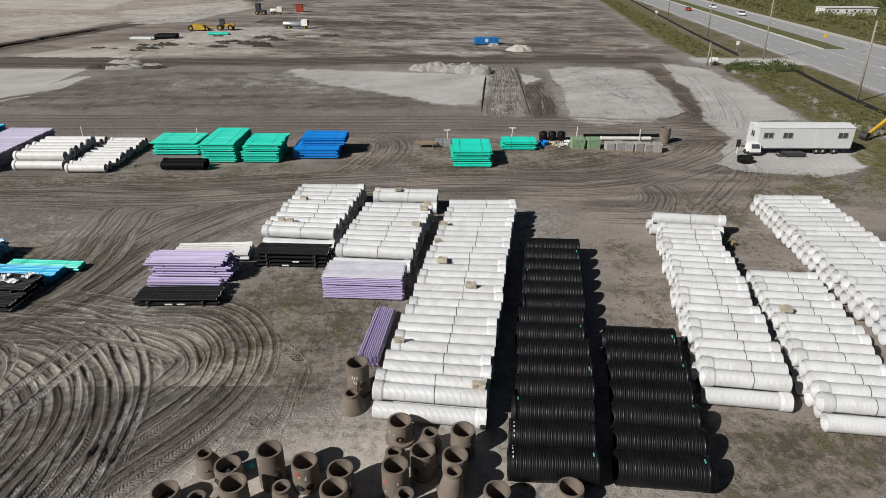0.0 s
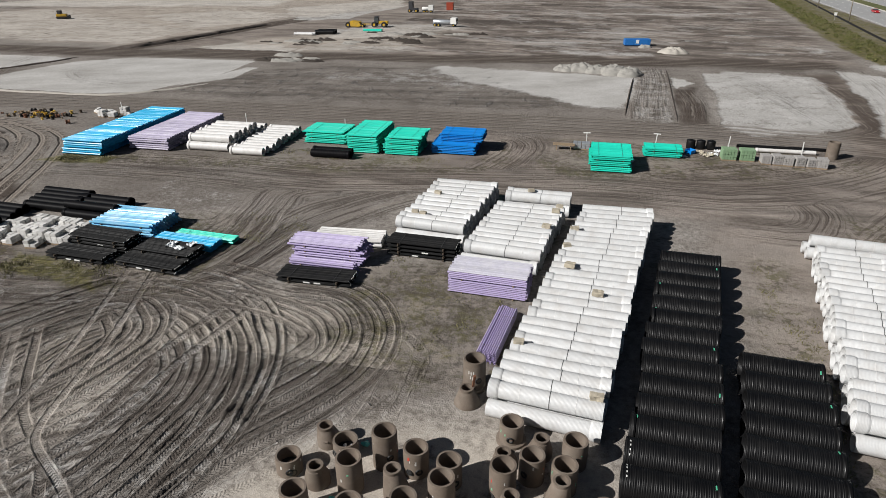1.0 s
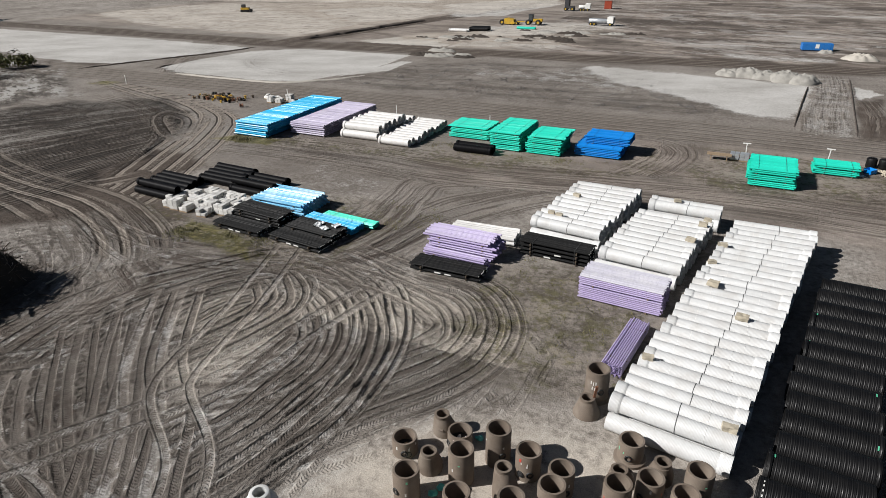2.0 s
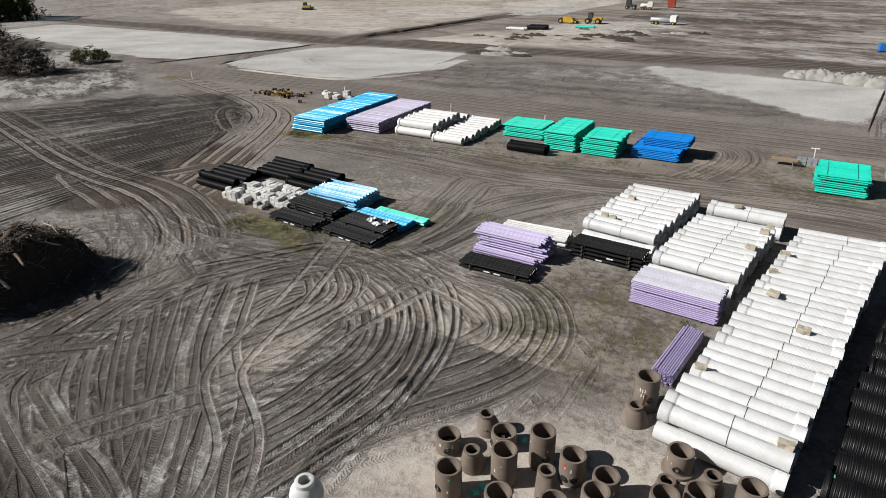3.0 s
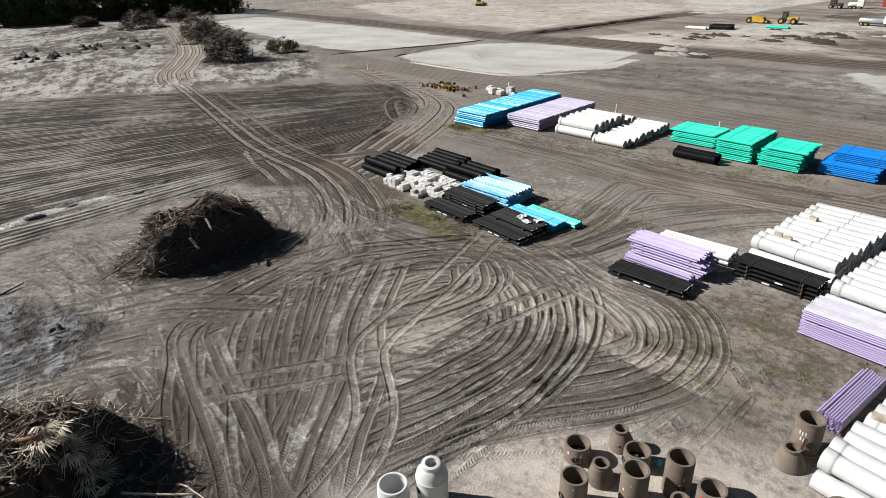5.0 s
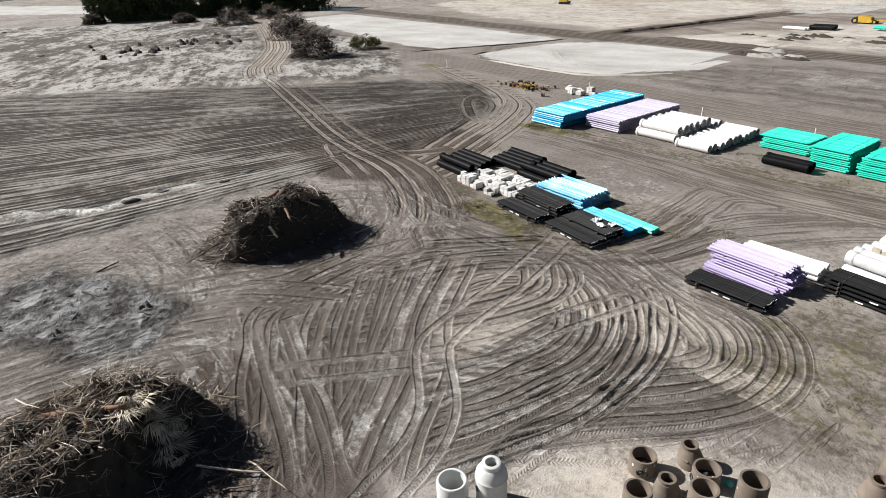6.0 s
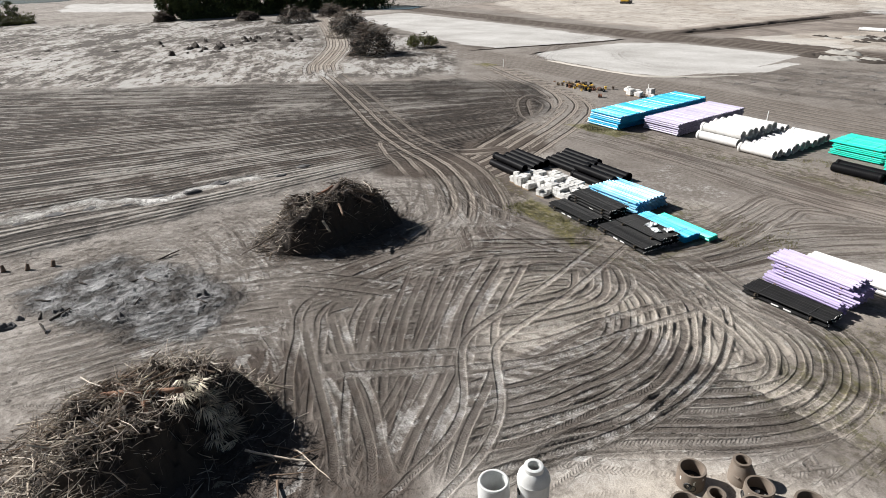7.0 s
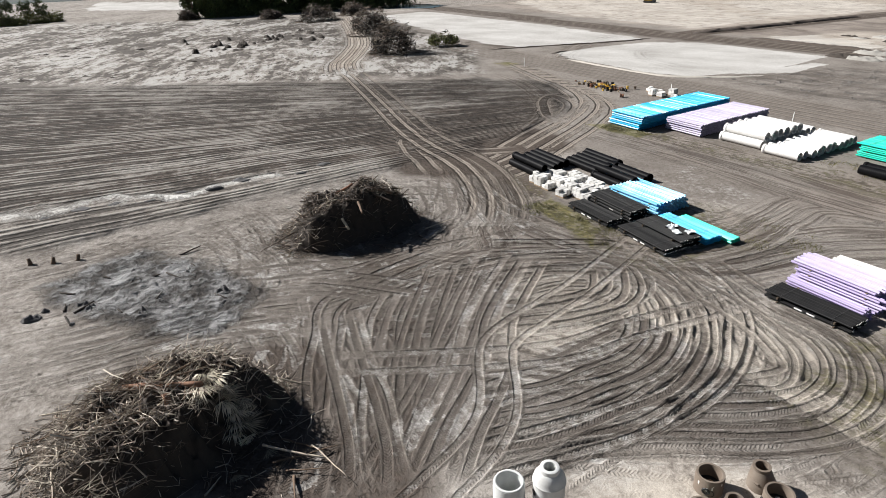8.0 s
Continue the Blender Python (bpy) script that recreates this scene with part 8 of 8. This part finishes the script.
put("body", mesh("body", *box(-1.8, -0.8, 0.8, 1.8, 0.8, 1.8, 0.1), M_YELLOW), p)
put("cab", mesh("cab", *box(-1.4, -0.7, 1.8, 0.1, 0.7, 3.0, 0.08), M_STEEL), p)
put("blade", mesh("blade", *box(2.2, -1.7, 0.1, 2.45, 1.7, 1.2, 0.05), M_STEEL), p)
for s in (-1, 1):
    put("track", mesh("track", *box(-2.0, s * 1.05 - 0.3, 0, 2.0, s * 1.05 + 0.3, 0.95, 0.3), M_TYRE), p)
M_SKIP = material("red_container_paint", (0.35, 0.06, 0.03), 0.5, spread=0.15)
p = thing("steel_skip", pose(-56.5, 269, 0, 0, 0, 5), "red steel box container far off", "container")
put("body", mesh("body", *box(-1.4, -1.2, 0.1, 1.4, 1.2, 2.9, 0.05), M_SKIP), p)
put("lid", mesh("lid", *box(-1.45, -1.25, 2.9, 1.45, 1.25, 3.0), M_SKIP), p)
pipe_row("far pad black pipes", "black pipe lying on a far pad", 3, -81, -75.5, 185.5, 188.5, 0.6, M_BLACK, angle=12)
pipe_row("far pad white pipes", "white pipe lying on a far pad", 2, -86.5, -80.5, 182.5, 183.6, 0.4, M_WHITE)
pipe_row("far pad green pipes", "green pipe lying on a far pad", 3, -69, -63, 195.0, 196.2, 0.3, M_GREEN)
p = thing("valve_fittings", pose(-84, 81.8, 0), "heap of yellow and black pipe fittings", "fittings")
g = random.Random(15)
for k in range(70):
    r = g.uniform(0.13, 0.34)
    put("fitting", mesh("fitting", *lathe([(r * 0.6, -r), (r, -r), (r, -r * 0.6), (r * 0.75, -r * 0.5), (r * 0.75, r * 0.5), (r, r * 0.6), (r, r), (r * 0.6, r)], 12, "x"), g.choice((M_YELLOW, M_RUST, M_WOOD, M_IRON, M_DUNNAGE)), True), p,
        pose(g.gauss(0, 3.0), g.gauss(0, 1.0), r, 0, g.choice((0, 90)), g.uniform(0, 360)))
M_WATER = material("lake_water", (0.03, 0.07, 0.11), 0.15, spread=0.1, scale=0.05)
tagged(put("water", mesh("water", [(-900, -160, 0.12), (-640, -60, 0.12), (-600, 20, 0.12), (-640, 60, 0.12), (-1000, 160, 0.12)], [(4, 3, 2, 1, 0)], M_WATER)), "blue lake beyond the cleared land", "lake", kind="structure")
tagged(put("water", mesh("water", [(-288, 128, 0.12), (-262, 146, 0.12), (-268, 156, 0.12), (-296, 146, 0.12)], [(0, 1, 2, 3)], M_WATER)), "small dark pond by the trees", "pond", kind="structure")


def soil_bank(pts, width, height, mat, seed, label):
    """A cut edge or ragged bank of turned soil along a line."""
    c = spline(pts, 1.2)
    tan = np.gradient(c, axis=0)
    tan /= np.linalg.norm(tan, axis=1)[:, None] + 1e-9
    g = np.random.RandomState(seed)
    V, Fc, n = [], [], 7
    for k in range(len(c)):
        end = min(1.0, min(k, len(c) - 1 - k) / 3.0)
        for q in range(n):
            f = q / (n - 1) * 2 - 1
            off = f * width / 2 * (0.8 + 0.4 * g.rand()) + 0.2 * width * (g.rand() - 0.5)
            z = height * end * (1 - f * f) * (0.55 + 0.9 * g.rand())
            V.append((c[k, 0] + tan[k, 1] * off, c[k, 1] - tan[k, 0] * off, z if 0 < q < n - 1 else -0.1))
    for k in range(len(c) - 1):
        for q in range(n - 1):
            i = k * n + q
            Fc.append((i, i + 1, i + n + 1, i + n))
    return tagged(put("soil_bank", mesh("soil_bank", V, Fc, mat, True)), label, "soil bank", kind="structure")


CUT = material("cut_brown_soil", (0.075, 0.06, 0.05), 0.95, spread=0.3, scale=1.2, bump=0.5, bump_scale=6)
for k, (pts, w, h) in enumerate((([(-138, 93), (-132, 106.7), (-123.7, 124.8), (-121.9, 136)], 0.9, 0.22), ([(9.9, 131), (8.3, 114.6), (6.9, 98)], 0.3, 0.2), ([(17.2, 141), (15.8, 117), (14.5, 95.5)], 0.25, 0.15),
                                 ([(-120, 149), (-116, 162.6), (-113.4, 177), (-107.4, 209)], 2.6, 0.6), ([(-121, 100), (-122.5, 107)], 1.0, 0.3),
                                 ([(-104, 150.5), (-90, 149.5), (-72, 150)], 1.6, 0.35))):
    soil_bank(pts, w, h, CUT, 700 + k, "dark ragged bank of cut soil")
soil_bank([(-112, 97.5), (-98, 97), (-84, 97.8), (-76, 104), (-71, 112)], 1.2, 0.2, PALE, 720, "pale ragged lip of washed sand")

# rank grass in tufts among the stacks and along the edges
M_TUFT = leaf_material("rank_grass_blades", (0.17, 0.155, 0.055), (0.09, 0.08, 0.035))
g = np.random.RandomState(8)
V, Fc = [], []
for x0, x1, y0, y1, n in ((-15, -3, 33, 46, 110), (13, 34, 16, 29, 160), (-47, -36, 35.5, 39, 170), (-66, -57, 62.5, 65.5, 150), (-40, -12, 69.5, 73, 170), (33, 56, 60, 69, 200), (-31, -24, 45, 52, 70), (15, 17.5, 28, 50, 120)):
    for _ in range(n):
        x, y = x0 + (x1 - x0) * g.rand(), y0 + (y1 - y0) * g.rand()
        if noise.noise(Vector((x * 0.45, y * 0.45, 3.0))) < 0.0:
            continue
        for b in range(22):
            a, l, w = g.rand() * 6.283, 0.05 + 0.13 * g.rand(), 0.025 + 0.025 * g.rand()
            px0, py0 = x + g.normal(0, 0.35), y + g.normal(0, 0.35)
            dx, dy, i = math.cos(a), math.sin(a), len(V)
            V += [(px0 - dy * w, py0 + dx * w, -0.02), (px0 + dy * w, py0 - dx * w, -0.02), (px0 + dx * l * 0.7, py0 + dy * l * 0.7, l)]
            Fc.append((i, i + 1, i + 2))
tagged(put("grass", mesh("grass", V, Fc, M_TUFT)), "olive-brown grass tufts on bare soil", "grass", kind="stuff")
